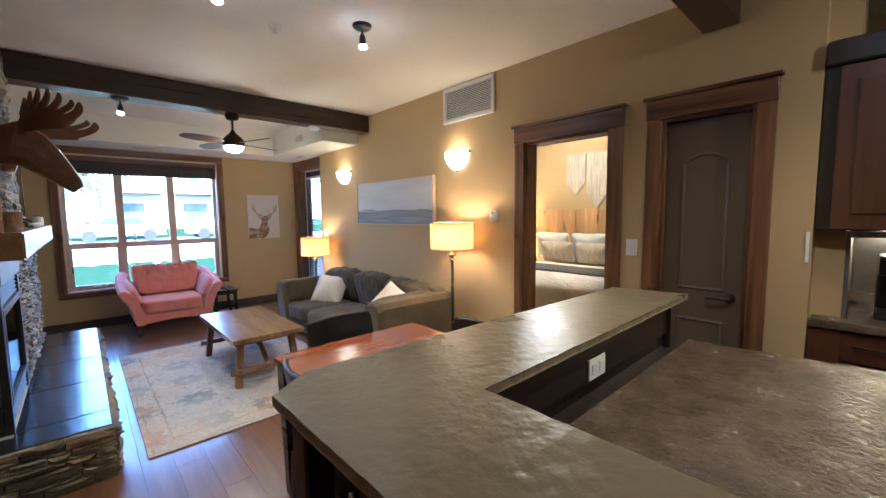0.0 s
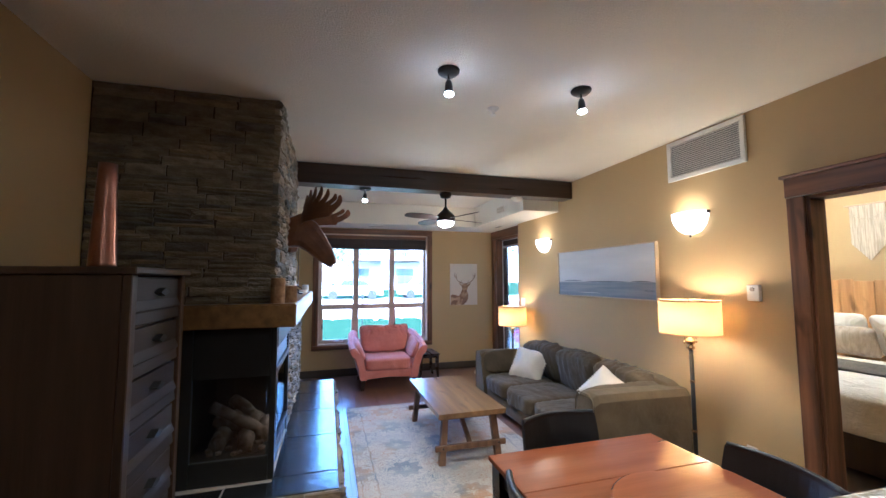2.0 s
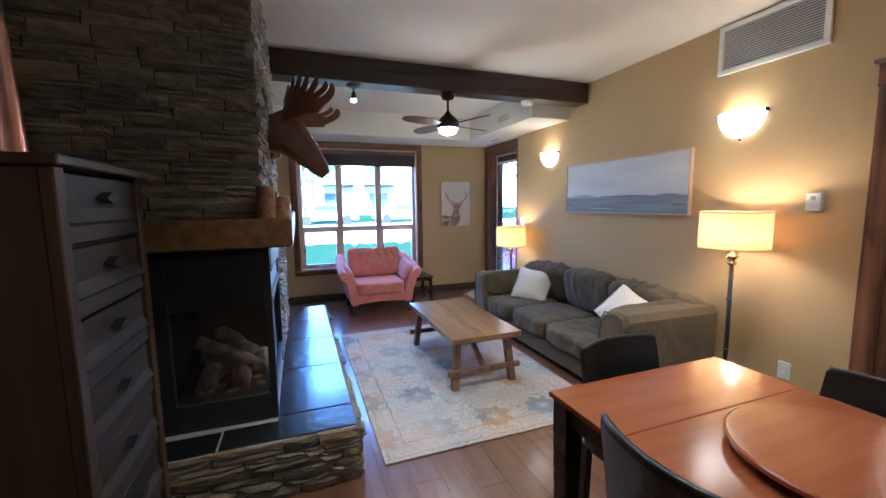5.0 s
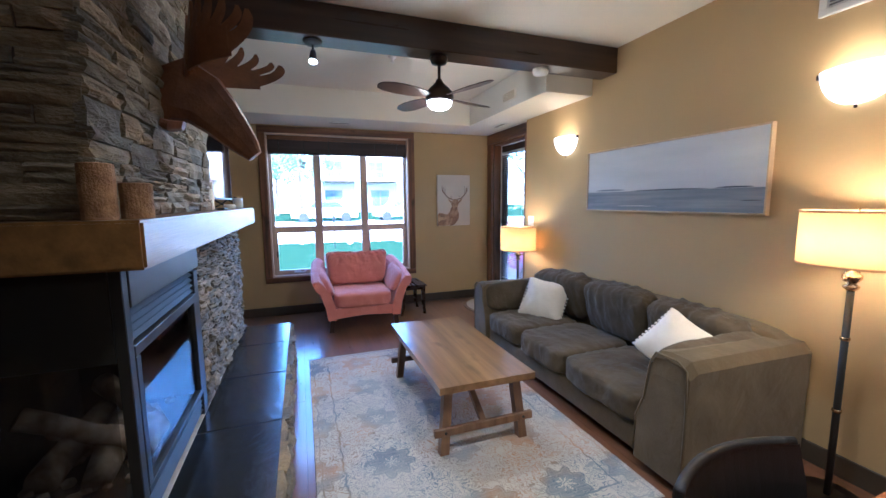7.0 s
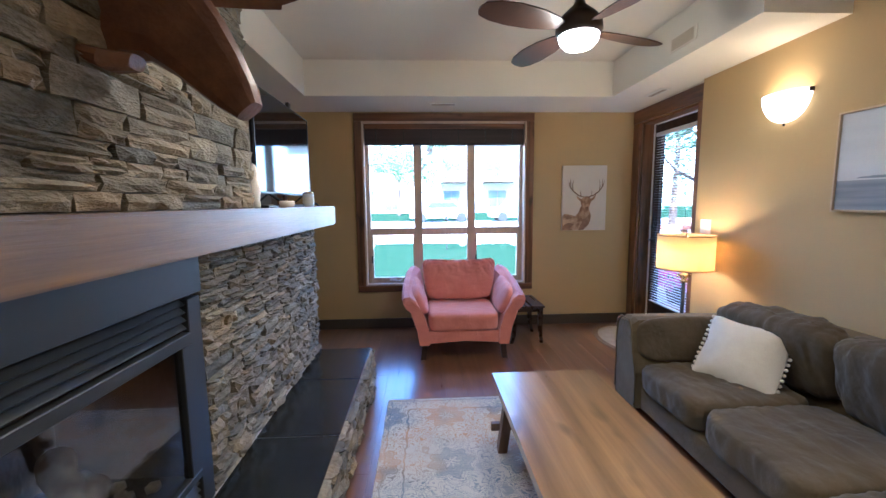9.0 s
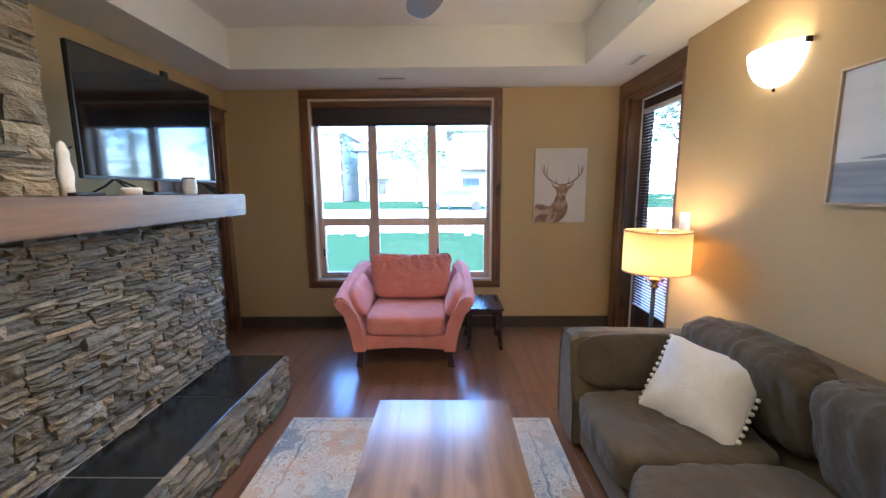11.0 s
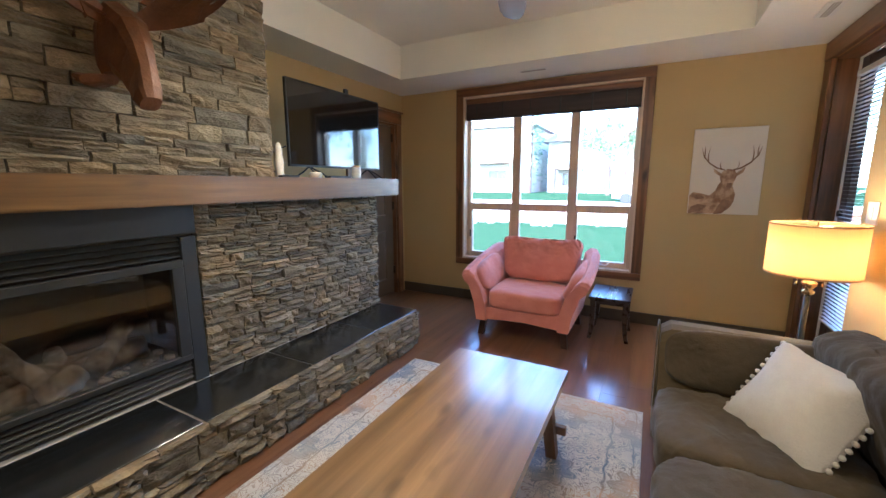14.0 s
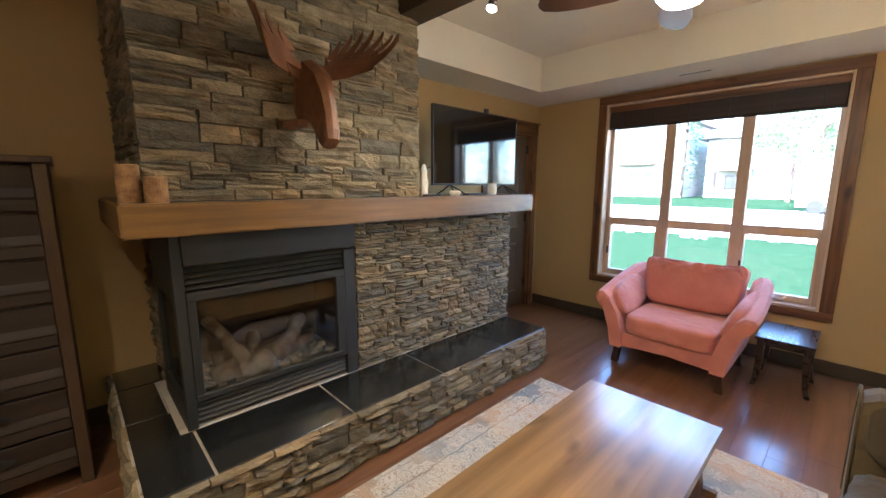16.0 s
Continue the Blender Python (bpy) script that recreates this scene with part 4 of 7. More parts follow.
WHITECAR = mat("white_car_paint", (0.62, 0.63, 0.64), None, 2, 0.2, coat=0.6)
car("parked_car", 1.9, 30, "white parked car on the gravel", WHITECAR)
car("parked_car", 7.4, 30, "white parked car on the gravel", WHITECAR)
lp = thing("garden_lamp_post", (1.44, 15.7, -0.12), "thin black garden post on the lawn", "post")
part("pole", lathe(1.44, 15.7, [(0.03, -0.2), (0.018, -0.1), (0.018, 0.85), (0.06, 0.88), (0.05, 1.0), (0.0, 1.03)], 10), BLACKM, lp)

# balcony outside the glazed door
part("balcony_deck", box(3.30, 5.6, 5.4, 9.8, -0.12, -0.03), DECKW, None, "reddish timber balcony deck", kind="structure")
rl = thing("balcony_railing", (5.4, 7.5, 0), "reddish timber balcony railing with steel bars", "railing")
part("top_rail", box(5.36, 5.5, 5.4, 9.8, 0.90, 0.99, 0.01), DECKW, rl)
part("bottom_rail", box(5.39, 5.47, 5.4, 9.8, 0.08, 0.13, 0.01), DECKW, rl)
part("top_rail", box(3.3, 5.36, 9.66, 9.8, 0.90, 0.99, 0.01), DECKW, rl)
part("bottom_rail", box(3.3, 5.36, 9.70, 9.77, 0.08, 0.13, 0.01), DECKW, rl)
for k in range(5):
    part("post", box(5.38, 5.48, 5.4 + k * 1.07, 5.5 + k * 1.07, -0.03, 0.90, 0.01), DECKW, rl)
for k in range(34):
    part("baluster", tube([(5.43, 5.58 + k * 0.125, 0.13), (5.43, 5.58 + k * 0.125, 0.90)], 0.008, 6), BLACKM, rl)
for k in range(16):
    part("baluster", tube([(3.42 + k * 0.125, 9.73, 0.13), (3.42 + k * 0.125, 9.73, 0.90)], 0.008, 6), BLACKM, rl)
fp = thing("flower_pot", (4.3, 8.1, -0.03), "pot of bright pink flowers on the balcony", "plant")
part("pot", lathe(4.3, 8.1, [(0.14, -0.03), (0.2, 0.22), (0.22, 0.25), (0.18, 0.25), (0.16, 0.2)], 18), EXTTRIM, fp, smooth=True)
fb = bmesh.new()
rr = random.Random(8)
for k in range(420):
    d = Vector((rr.gauss(0, 1), rr.gauss(0, 1), rr.gauss(0, 1))).normalized()
    p = Vector((4.3, 8.1, 0.34)) + Vector((d.x * 0.34, d.y * 0.34, d.z * 0.2))
    u = Vector((rr.uniform(-1, 1), rr.uniform(-1, 1), rr.uniform(-1, 1))).normalized() * 0.03
    w = u.orthogonal()
    fb.faces.new([fb.verts.new(p + q) for q in (u, w, -u, -w)])
part("blossoms", fb, FLOWER, fp)

# ---- fireplace ----
CF = -0.150          # face of the upper chimney's core
core = bmesh.new()
box(X0, CF - 0.02, 3.25, 4.735, 1.40, CZ - 0.001, bm=core)
part("chimney_breast", core, MORTAR, None, "tall chimney breast clad in stacked ledge stone", kind="structure")
chimney = bpy.context.scene.objects["chimney_breast"]
low = bmesh.new()
box(NWX - 0.0, -0.165, 4.26, 5.775, 0.30, 1.262, bm=low)
box(X0, -0.72, 3.345, 4.26, 0.30, 1.262, bm=low)
surround = part("fireplace_surround", low, MORTAR, None, "lower fireplace wall clad in fine stacked ledge stone", kind="structure")
hearth = thing("hearth", (-0.2, 4.4, 0), "raised stone hearth topped with black slate tiles", kind="structure")
hb = bmesh.new()
box(X0, 0.235, 3.085, 5.76, 0.0, 0.272, bm=hb)
part("hearth_core", hb, MORTAR, hearth)
gb2 = bmesh.new()
box(X0, 0.245, 3.07, 5.78, 0.2725, 0.297, bm=gb2)
part("grout_bed", gb2, GROUT, hearth)
yl = [3.075, 3.318, 3.966, 4.612, 5.233, 5.785]
GR = 0.006
for a, b in zip(yl, yl[1:]):
    w = -0.200
    part("slate_tile", box(w if a > 3.1 else -0.415 + GR, 0.248, a + GR, b - GR, 0.2975, 0.306, 0.002), SLATE, hearth)
part("slate_tile", box(-0.86, -0.415 - GR, 3.075 + GR, 3.255, 0.2975, 0.306, 0.002), SLATE, hearth)
part("slate_tile", box(X0 + 0.005, -0.86 - 2 * GR, 3.075 + GR, 3.34, 0.2975, 0.306, 0.002), SLATE, hearth)
part("stone_lip", box(-0.205 + 0.0, -0.150, 3.262, 5.79, 0.2976, 0.309, 0.003), GROUT, hearth, "pale grout strip along the wall")
part("stone_lip", box(-0.72, -0.206, 3.262, 3.30, 0.2976, 0.309, 0.003), GROUT, hearth, "pale grout strip along the wall")

mt = thing("mantel_shelf", (-0.4, 4.5, 1.265), "thick honey-brown timber mantel shelf", "mantel")
mb = bmesh.new()
loft([[(X0 + 0.002, 3.128, z), (-0.022, 3.128, z), (-0.022, 5.955, z), (NWX + 0.004, 5.955, z), (NWX + 0.004, 4.75, z), (X0 + 0.002, 4.75, z)] for z in (1.266, 1.408)], mb)
bmesh.ops.bevel(mb, geom=[e for e in mb.edges if e.calc_length() > 0.1], offset=0.008, segments=2, affect="EDGES")
part("shelf_board", mb, MANTEL, mt)

fi = thing("fireplace_insert", (-0.42, 3.77, 0.31), "dark steel corner gas fireplace with two glass sides", "fireplace")
FX, SY = -0.145, 3.295        # faces of the insert
bx = bmesh.new()
box(-0.70, -0.185, 3.335, 4.235, 0.31, 0.34, bm=bx)
box(-0.70, -0.185, 3.335, 4.235, 1.10, 1.262, bm=bx)
box(-0.715, -0.70, 3.335, 4.235, 0.34, 1.10, bm=bx)
box(-0.70, -0.185, 4.22, 4.235, 0.34, 1.10, bm=bx)
part("firebox_shell", bx, FIREBOX_LIFTED, fi)
for n, a, b, c, d, z0, z1 in (
        ("corner_post", FX - 0.035, FX, SY, SY + 0.045, 0.31, 1.264), ("side_post", FX - 0.035, FX - 0.004, 4.16, 4.236, 0.31, 1.10),
        ("side_post", -0.70, -0.62, SY, SY + 0.04, 0.31, 1.264),
        ("hood_panel", FX - 0.03, FX + 0.004, SY + 0.046, 4.237, 1.115, 1.264),
        ("hood_panel", -0.619, FX - 0.036, SY, SY + 0.035, 0.945, 1.264),
        ("base_panel", -0.619, FX - 0.036, SY, SY + 0.035, 0.31, 0.455),
        ("frame_rail", FX - 0.03, FX + 0.002, SY + 0.046, 4.159, 0.945, 0.985), ("frame_rail", FX - 0.03, FX + 0.002, SY + 0.046, 4.159, 0.445, 0.475),
        ("frame_stile", FX - 0.03, FX + 0.002, SY + 0.046, SY + 0.085, 0.475, 0.945), ("frame_stile", FX - 0.03, FX + 0.002, 4.10, 4.159, 0.475, 0.945)):
    part(n, box(a, b, c, d, z0, z1, 0.003), FIREBOX, fi)
for k in range(4):
    z = 0.995 + k * 0.028
    part("vent_louvre", slant((FX - 0.022, SY + 0.05, z + 0.012), (FX - 0.022, 4.155, z + 0.012), 0.028, 0.006, side=(0.75, 0, -0.65)), FIREBOX, fi)
for k in range(4):
    z = 0.335 + k * 0.026
    part("vent_louvre", slant((FX - 0.022, SY + 0.05, z + 0.012), (FX - 0.022, 4.155, z + 0.012), 0.026, 0.006, side=(0.75, 0, -0.65)), FIREBOX, fi)
part("pane", box(FX - 0.018, FX - 0.014, SY + 0.085, 4.10, 0.475, 0.945), FIREGLASS, fi)
part("pane", box(-0.615, -0.20, SY + 0.016, SY + 0.020, 0.456, 0.944), FIREGLASS, fi)
part("burner_tray", box(-0.66, -0.20, 3.37, 4.19, 0.341, 0.43, 0.01), MORTAR, fi)
rr = random.Random(3)
eb = bmesh.new()
for k in range(70):
    c = bmesh.ops.create_icosphere(eb, subdivisions=1, radius=rr.uniform(0.012, 0.03))
    o = Vector((rr.uniform(-0.6, -0.24), rr.uniform(3.42, 4.12), 0.44))
    for v in c["verts"]:
        v.co = o + Vector((v.co.x, v.co.y, v.co.z * 0.7))
part("embers", eb, LOGC, fi, kind="stuff")
for a, b, r in (((-0.33, 3.45, 0.47), (-0.42, 4.05, 0.50), 0.05), ((-0.52, 3.5, 0.48), (-0.50, 4.1, 0.48), 0.055), ((-0.27, 3.62, 0.52), (-0.55, 3.50, 0.72), 0.036), ((-0.58, 3.75, 0.55), (-0.25, 3.60, 0.50), 0.042), ((-0.28, 3.80, 0.50), (-0.52, 4.02, 0.62), 0.045), ((-0.26, 3.60, 0.475), (-0.24, 3.72, 0.53), 0.055)):
    pts = [Vector(a).lerp(Vector(b), t / 5) + Vector((rr.uniform(-0.01, 0.01), rr.uniform(-0.01, 0.01), rr.uniform(-0.01, 0.01))) for t in range(6)]
    part("ceramic_log", tube(pts, [r * rr.uniform(0.85, 1.15) for _ in pts], 10), LOGC, fi, "pale ceramic log", smooth=True)

# things on the mantel
for (x, y, r, h, lab) in ((-0.135, 3.182, 0.042, 0.155, "tall birch-bark log candle holder on the mantel"), (-0.072, 3.265, 0.042, 0.105, "short birch-bark log candle holder on the mantel")):
    lg = thing("log_candle_holder", (x, y, 1.408), lab, "candle holder", "log candle holders")
    bm = bmesh.new()
    rings = []
    for z in (0, 0.25, 0.5, 0.75, 1):
        rings.append([(x + r * (1 + 0.05 * noise.noise(Vector((a, z * 2, x * 9)))) * math.cos(a * math.pi / 12), y + r * (1 + 0.05 * noise.noise(Vector((a, z * 2, 5)))) * math.sin(a * math.pi / 12), 1.409 + h * z) for a in range(24)])
    part("log", loft(rings, bm), BARK, lg, smooth=False)
    part("cut_top", lathe(x, y, [(r * 0.9, 1.409 + h), (r * 0.88, 1.409 + h + 0.002), (0.02, 1.409 + h + 0.002), (0.02, 1.409 + h - 0.003), (0.0, 1.409 + h - 0.003)], 24, caps=False), LOGEND, lg)

tv = thing("television", (-0.22, 5.425, 1.408), "wide black flat television standing on the mantel, switched off", "television")
TVX = -0.200
part("casing", box(TVX - 0.05, TVX - 0.004, 5.10, 5.75, 1.55, 1.95, 0.01), PLASTICB, tv)
part("back_cover", box(TVX - 0.022, TVX - 0.0035, 4.930, 5.920, 1.484, 2.056, 0.004), PLASTICB, tv)
part("screen", box(TVX - 0.0034, TVX, 4.940, 5.910, 1.498, 2.049, 0.001), SCREEN, tv)
for n, a, b, c, d in (("bezel", 4.930, 5.920, 1.484, 1.4975), ("bezel", 4.930, 5.920, 2.0495, 2.056), ("bezel", 4.930, 4.9395, 1.4975, 2.0495), ("bezel", 5.9105, 5.920, 1.4975, 2.0495)):
    part(n, box(TVX - 0.0034, TVX + 0.003, a, b, c, d, 0.001), PLASTICB, tv)
part("camera_unit", box(TVX - 0.02, TVX + 0.004, 5.50, 5.54, 2.0565, 2.09, 0.003), PLASTICB, tv)
for y in (5.11, 5.76):
    part("foot", tube([(TVX - 0.012, y, 1.488), (TVX + 0.05, y - 0.02, 1.45), (TVX + 0.11, y - 0.035, 1.412)], 0.006, 6), PLASTICB, tv)
    part("foot", tube([(TVX - 0.012, y, 1.488), (TVX - 0.05, y - 0.02, 1.45), (TVX - 0.12, y - 0.035, 1.412)], 0.006, 6), PLASTICB, tv)
    part("foot", tube([(TVX - 0.012, y, 1.488), (TVX + 0.04, y + 0.05, 1.45), (TVX + 0.08, y + 0.09, 1.412)], 0.006, 6), PLASTICB, tv)
cb = thing("television_cable", (-0.3, 4.9, 1.45), "thin black cable behind the television", "cable")
part("wire", tube([(-0.26, 4.96, 1.62), (-0.28, 4.88, 1.58), (-0.30, 4.80, 1.52), (-0.28, 4.84, 1.46), (-0.26, 4.93, 1.415)], 0.004, 6), PLASTICB, cb)
rm = thing("remote_control", (-0.1, 4.85, 1.41), "small black remote control lying on the mantel", "remote control")
part("body", box(-0.12, -0.08, 4.76, 4.90, 1.4085, 1.422, 0.004), PLASTICB, rm)
part("buttons", box(-0.112, -0.088, 4.79, 4.87, 1.4222, 1.4235), GROUT, rm)
tb = thing("streaming_box", (-0.12, 5.3, 1.41), "flat black box under the television", "media box")
part("body", box(-0.16, -0.10, 5.20, 5.42, 1.4085, 1.425, 0.004), PLASTICB, tb)
cd = thing("tea_light", (-0.09, 5.05, 1.41), "small round cream tea light on the mantel", "candle")
part("cup", lathe(-0.09, 5.05, [(0.0, 1.4085), (0.036, 1.4085), (0.042, 1.435), (0.036, 1.445), (0.0, 1.442)], 18), CREAM, cd, smooth=True)
jr = thing("glass_jar", (-0.09, 5.47, 1.41), "small glass jar candle with a pale label", "candle")
part("jar", lathe(-0.09, 5.47, [(0.0, 1.4085), (0.034, 1.4085), (0.036, 1.42), (0.036, 1.49), (0.033, 1.495)], 20), mat("jar_glass", (0.75, 0.78, 0.80), None, 3, 0.1), jr, smooth=True)
part("label", lathe(-0.09, 5.47, [(0.0368, 1.43), (0.0368, 1.47)], 20, caps=False), WHITE, jr, "pale paper label")
part("lid", lathe(-0.09, 5.47, [(0.0, 1.4955), (0.034, 1.4955), (0.034, 1.505), (0.0, 1.505)], 20), CHROME, jr)
fg = thing("cream_figurine", (-0.15, 4.84, 1.41), "slim cream carved figurine with a blue head", "figurine")
part("figure", lathe(-0.17, 4.82, [(0.0, 1.4085), (0.028, 1.4085), (0.024, 1.45), (0.030, 1.50), (0.020, 1.55), (0.024, 1.58), (0.012, 1.62), (0.0, 1.63)], 14), CREAM, fg, smooth=True)

# moose head sculpture: one plain mesh
mo = bmesh.new()
MY = 3.97


def mring(cx, cy, cz, w, h, tilt):
    pts = []
    for k in range(12):
        a = 2 * math.pi * k / 12
        u, v = (math.copysign(abs(math.cos(a)) ** 0.55, math.cos(a)) * w, math.copysign(abs(math.sin(a)) ** 0.75, math.sin(a)) * h)
        pts.append((cx + v * math.sin(tilt), cy + u, cz + v * math.cos(tilt)))
    return pts


loft([mring(-0.17, MY, 1.93, 0.060, 0.135, 0.1), mring(-0.09, MY, 1.965, 0.075, 0.15, 0.25), mring(0.0, MY - 0.005, 1.925, 0.066, 0.125, 0.6), mring(0.07, MY - 0.015, 1.85, 0.052, 0.10, 0.75), mring(0.13, MY - 0.03, 1.775, 0.044, 0.078, 0.8), mring(0.18, MY - 0.045, 1.71, 0.046, 0.055, 0.9), mring(0.205, MY - 0.05, 1.675, 0.036, 0.035, 0.9)], mo)
loft([mring(-0.16, MY - 0.10, 1.80, 0.05, 0.022, 0.1), mring(-0.12, MY - 0.09, 1.79, 0.05, 0.024, 0.3), mring(-0.08, MY - 0.05, 1.80, 0.03, 0.02, 0.3)], mo)
for s in (-1, 1):
    loft([[(-0.03 + q, MY + s * (0.06 + a), 2.03 + b) for q in (0.0, 0.008) for a, b in (((0, 0), (0.09, 0.03), (0.07, -0.03)) if q == 0 else ((0.07, -0.03), (0.09, 0.03), (0, 0)))]] + [[(-0.02 + q, MY + s * (0.06 + a), 2.035 + b) for q in (0.0, 0.008) for a, b in (((0, 0), (0.088, 0.03), (0.068, -0.028)) if q == 0 else ((0.068, -0.028), (0.088, 0.03), (0, 0)))]], mo)


def antler(s):
    """A palm with long curved tines, cut from plate, that bends out to one side and forward."""
    def at(u, v, off):
        g = u / 0.5
        turn = 1.25 * g
        reach, lead = (0.17, 0.36) if s > 0 else (0.30, 0.26)
        return (-0.07 + lead * (1 - math.cos(turn)) + 0.06 * g + off + v * 0.15 * (1 - g), MY + s * (0.02 + reach * math.sin(turn) + v * 0.25), 2.02 + v * (0.86 - 0.25 * g) + 0.02 * g)

    def ribbon(pairs, off):
        sheets = []
        for o in (off, off + 0.012):
            sheets.append([(mo.verts.new(at(*p, o)), mo.verts.new(at(*q, o))) for p, q in pairs])
        f, k = sheets
        for (a, b), (c, d) in zip(f, f[1:]):
            mo.faces.new((a, c, d, b))
        for (a, b), (c, d) in zip(k, k[1:]):
            mo.faces.new((a, b, d, c))
        for (a, b), (c, d), (e, g), (h, i) in zip(f, f[1:], k, k[1:]):
            mo.faces.new((a, e, h, c))
            mo.faces.new((b, d, i, g))
        mo.faces.new((f[-1][0], k[-1][0], k[-1][1], f[-1][1]))
        mo.faces.new((f[0][0], f[0][1], k[0][1], k[0][0]))

    palm = []
    for k in range(13):
        u = 0.48 * k / 12
        low = -0.03 + 0.02 * math.sin(math.pi * k / 12) + 0.10 * max(0, k / 12 - 0.55) ** 1.3
        high = 0.03 + 0.145 * min(1, k / 4) - 0.03 * max(0, k / 12 - 0.7)
        palm.append(((u, low), (u, high)))
    ribbon(palm, 0.0)
    for k in range(6):
        u0, tip = 0.05 + 0.068 * k, (0.25, 0.30, 0.33, 0.34, 0.32, 0.28)[k]
        pairs = []
        for j in range(9):
            t = j / 8
            w = 0.034 * (1 - t) ** 0.7 + 0.002
            cu, cv = u0 + 0.035 + (0.05 + 0.014 * k) * math.sin(t * math.pi * 0.55), 0.13 + (tip - 0.13) * t
            pairs.append(((cu - w, cv), (cu + w * 0.8, cv - 0.01)))
        ribbon(pairs, 0.0005 + 0.0006 * k)
    pairs = []
    for j in range(9):
        t = j / 8
        w = 0.055 * (1 - t) ** 0.6 + 0.002
        pairs.append(((0.44 + 0.15 * math.sin(t * math.pi * 0.55) - w * t, 0.07 + 0.20 * t ** 1.4 + w * (1 - t)), (0.44 + 0.15 * math.sin(t * math.pi * 0.55) + w * t, 0.07 + 0.20 * t ** 1.4 - w * (1 - t))))
    ribbon(pairs, 0.005)


antler(-1)
antler(1)
part("moose_head_sculpture", mo, RUST, None, "rust-brown carved moose head with broad antlers mounted on the stone", category="wall sculpture")

# ---- chest of drawers, copper vase ----
ch = thing("chest_of_drawers", (-0.81, 2.65, 0), "tall dark-stained wooden chest of seven drawers", "chest of drawers")
CY0, CY1, CXB, CXF, CTOP = 2.348, 2.945, -1.055, -0.572, 1.58
part("top_board", box(CXB - 0.01, CXF + 0.02, CY0 - 0.02, CY1 + 0.02, CTOP, CTOP + 0.028, 0.004), CHEST, ch)
part("corner_post", box(CXF - 0.035, CXF, CY0, CY0 + 0.05, 0, CTOP - 0.001, 0.004), CHEST, ch)
part("corner_post", box(CXF - 0.035, CXF, CY1 - 0.05, CY1, 0, CTOP - 0.001, 0.004), CHEST, ch)
part("corner_post", box(CXB, CXB + 0.05, CY0, CY0 + 0.05, 0, CTOP - 0.001, 0.004), CHEST, ch)
part("corner_post", box(CXB, CXB + 0.05, CY1 - 0.05, CY1, 0, CTOP - 0.001, 0.004), CHEST, ch)
part("side_panel", box(CXB + 0.058, CXF - 0.036, CY0 + 0.006, CY0 + 0.024, 0.06, CTOP - 0.001, 0.002), CHEST, ch)
part("side_panel", box(CXB + 0.058, CXF - 0.036, CY1 - 0.024, CY1 - 0.006, 0.06, CTOP - 0.001, 0.002), CHEST, ch)
part("back_panel", box(CXB + 0.004, CXB + 0.014, CY0 + 0.05, CY1 - 0.05, 0.06, CTOP - 0.005), CHEST, ch)
part("inner_carcass", box(CXB + 0.016, CXF - 0.04, CY0 + 0.03, CY1 - 0.03, 0.08, CTOP - 0.01), CHEST, ch)
for k in range(7):
    za, zb = 0.10 + k * 0.211, 0.10 + (k + 1) * 0.211 - 0.012
    d = part("drawer", box(CXF - 0.038, CXF - 0.016, CY0 + 0.052, CY1 - 0.052, za, zb, 0.003), CHESTF, ch)
    part("drawer_lip", loft([[(CXF - 0.017, yy, za + 0.105), (CXF - 0.004, yy, za + 0.070), (CXF - 0.002, yy, za + 0.062), (CXF - 0.010, yy, za + 0.052), (CXF - 0.006, yy, za + 0.006), (CXF - 0.017, yy, za + 0.001)] for yy in (CY0 + 0.054, CY1 - 0.054)]), CHESTF, d)
    ym = (CY0 + CY1) / 2
    part("handle", prism([(ym - 0.05, zb - 0.065), (ym, zb - 0.045), (ym + 0.05, zb - 0.065), (ym, zb - 0.082)], CXF - 0.016, CXF + 0.014, axis="x"), BLACKM, d, "dark metal handle")
va = thing("copper_vase", (-0.784, 2.589, 1.608), "tall tapered hammered copper vase", "vase")
part("cone", lathe(-0.784, 2.589, [(0.0, 1.6085), (0.052, 1.6085), (0.050, 1.63), (0.036, 2.00), (0.034, 2.07), (0.030, 2.07), (0.032, 2.00), (0.0, 1.65)], 48), COPPER, va, smooth=True)

# ---- rug, mat ----
part("area_rug", box(RUG_MID[0] - RUG_HALF[0], RUG_MID[0] + RUG_HALF[0], RUG_MID[1] - RUG_HALF[1], RUG_MID[1] + RUG_HALF[1], 0.0015, 0.011, 0.004), MAT_RUG, None, "faded cream rug with blue and orange floral pattern", category="rug")
mr_ = bmesh.new()
loft([[(2.80 + 0.30 * math.cos(2 * math.pi * k / 40), 6.60 + 0.44 * math.sin(2 * math.pi * k / 40), z) for k in range(40)] for z in (0.0015, 0.012)], mr_)
dm = thing("door_mat", (2.8, 6.6, 0), "small oval cream mat with a darker edge before the balcony door", "mat")
part("mat_field", mr_, MATT, dm)
part("mat_border", loft([[(2.80 + r * 0.30 * math.cos(2 * math.pi * k / 40), 6.60 + r * 0.44 * math.sin(2 * math.pi * k / 40), z) for k in range(40)] for r, z in ((1.005, 0.0016), (1.15, 0.0016), (1.15, 0.010), (1.005, 0.0135))] + [[(2.80 + 1.005 * 0.30 * math.cos(2 * math.pi * k / 40), 6.60 + 1.005 * 0.44 * math.sin(2 * math.pi * k / 40), 0.0016) for k in range(40)]], caps=False), mat("tan_braid", (0.25, 0.17, 0.09), None, 20, 0.9), dm, "tan braided edge")

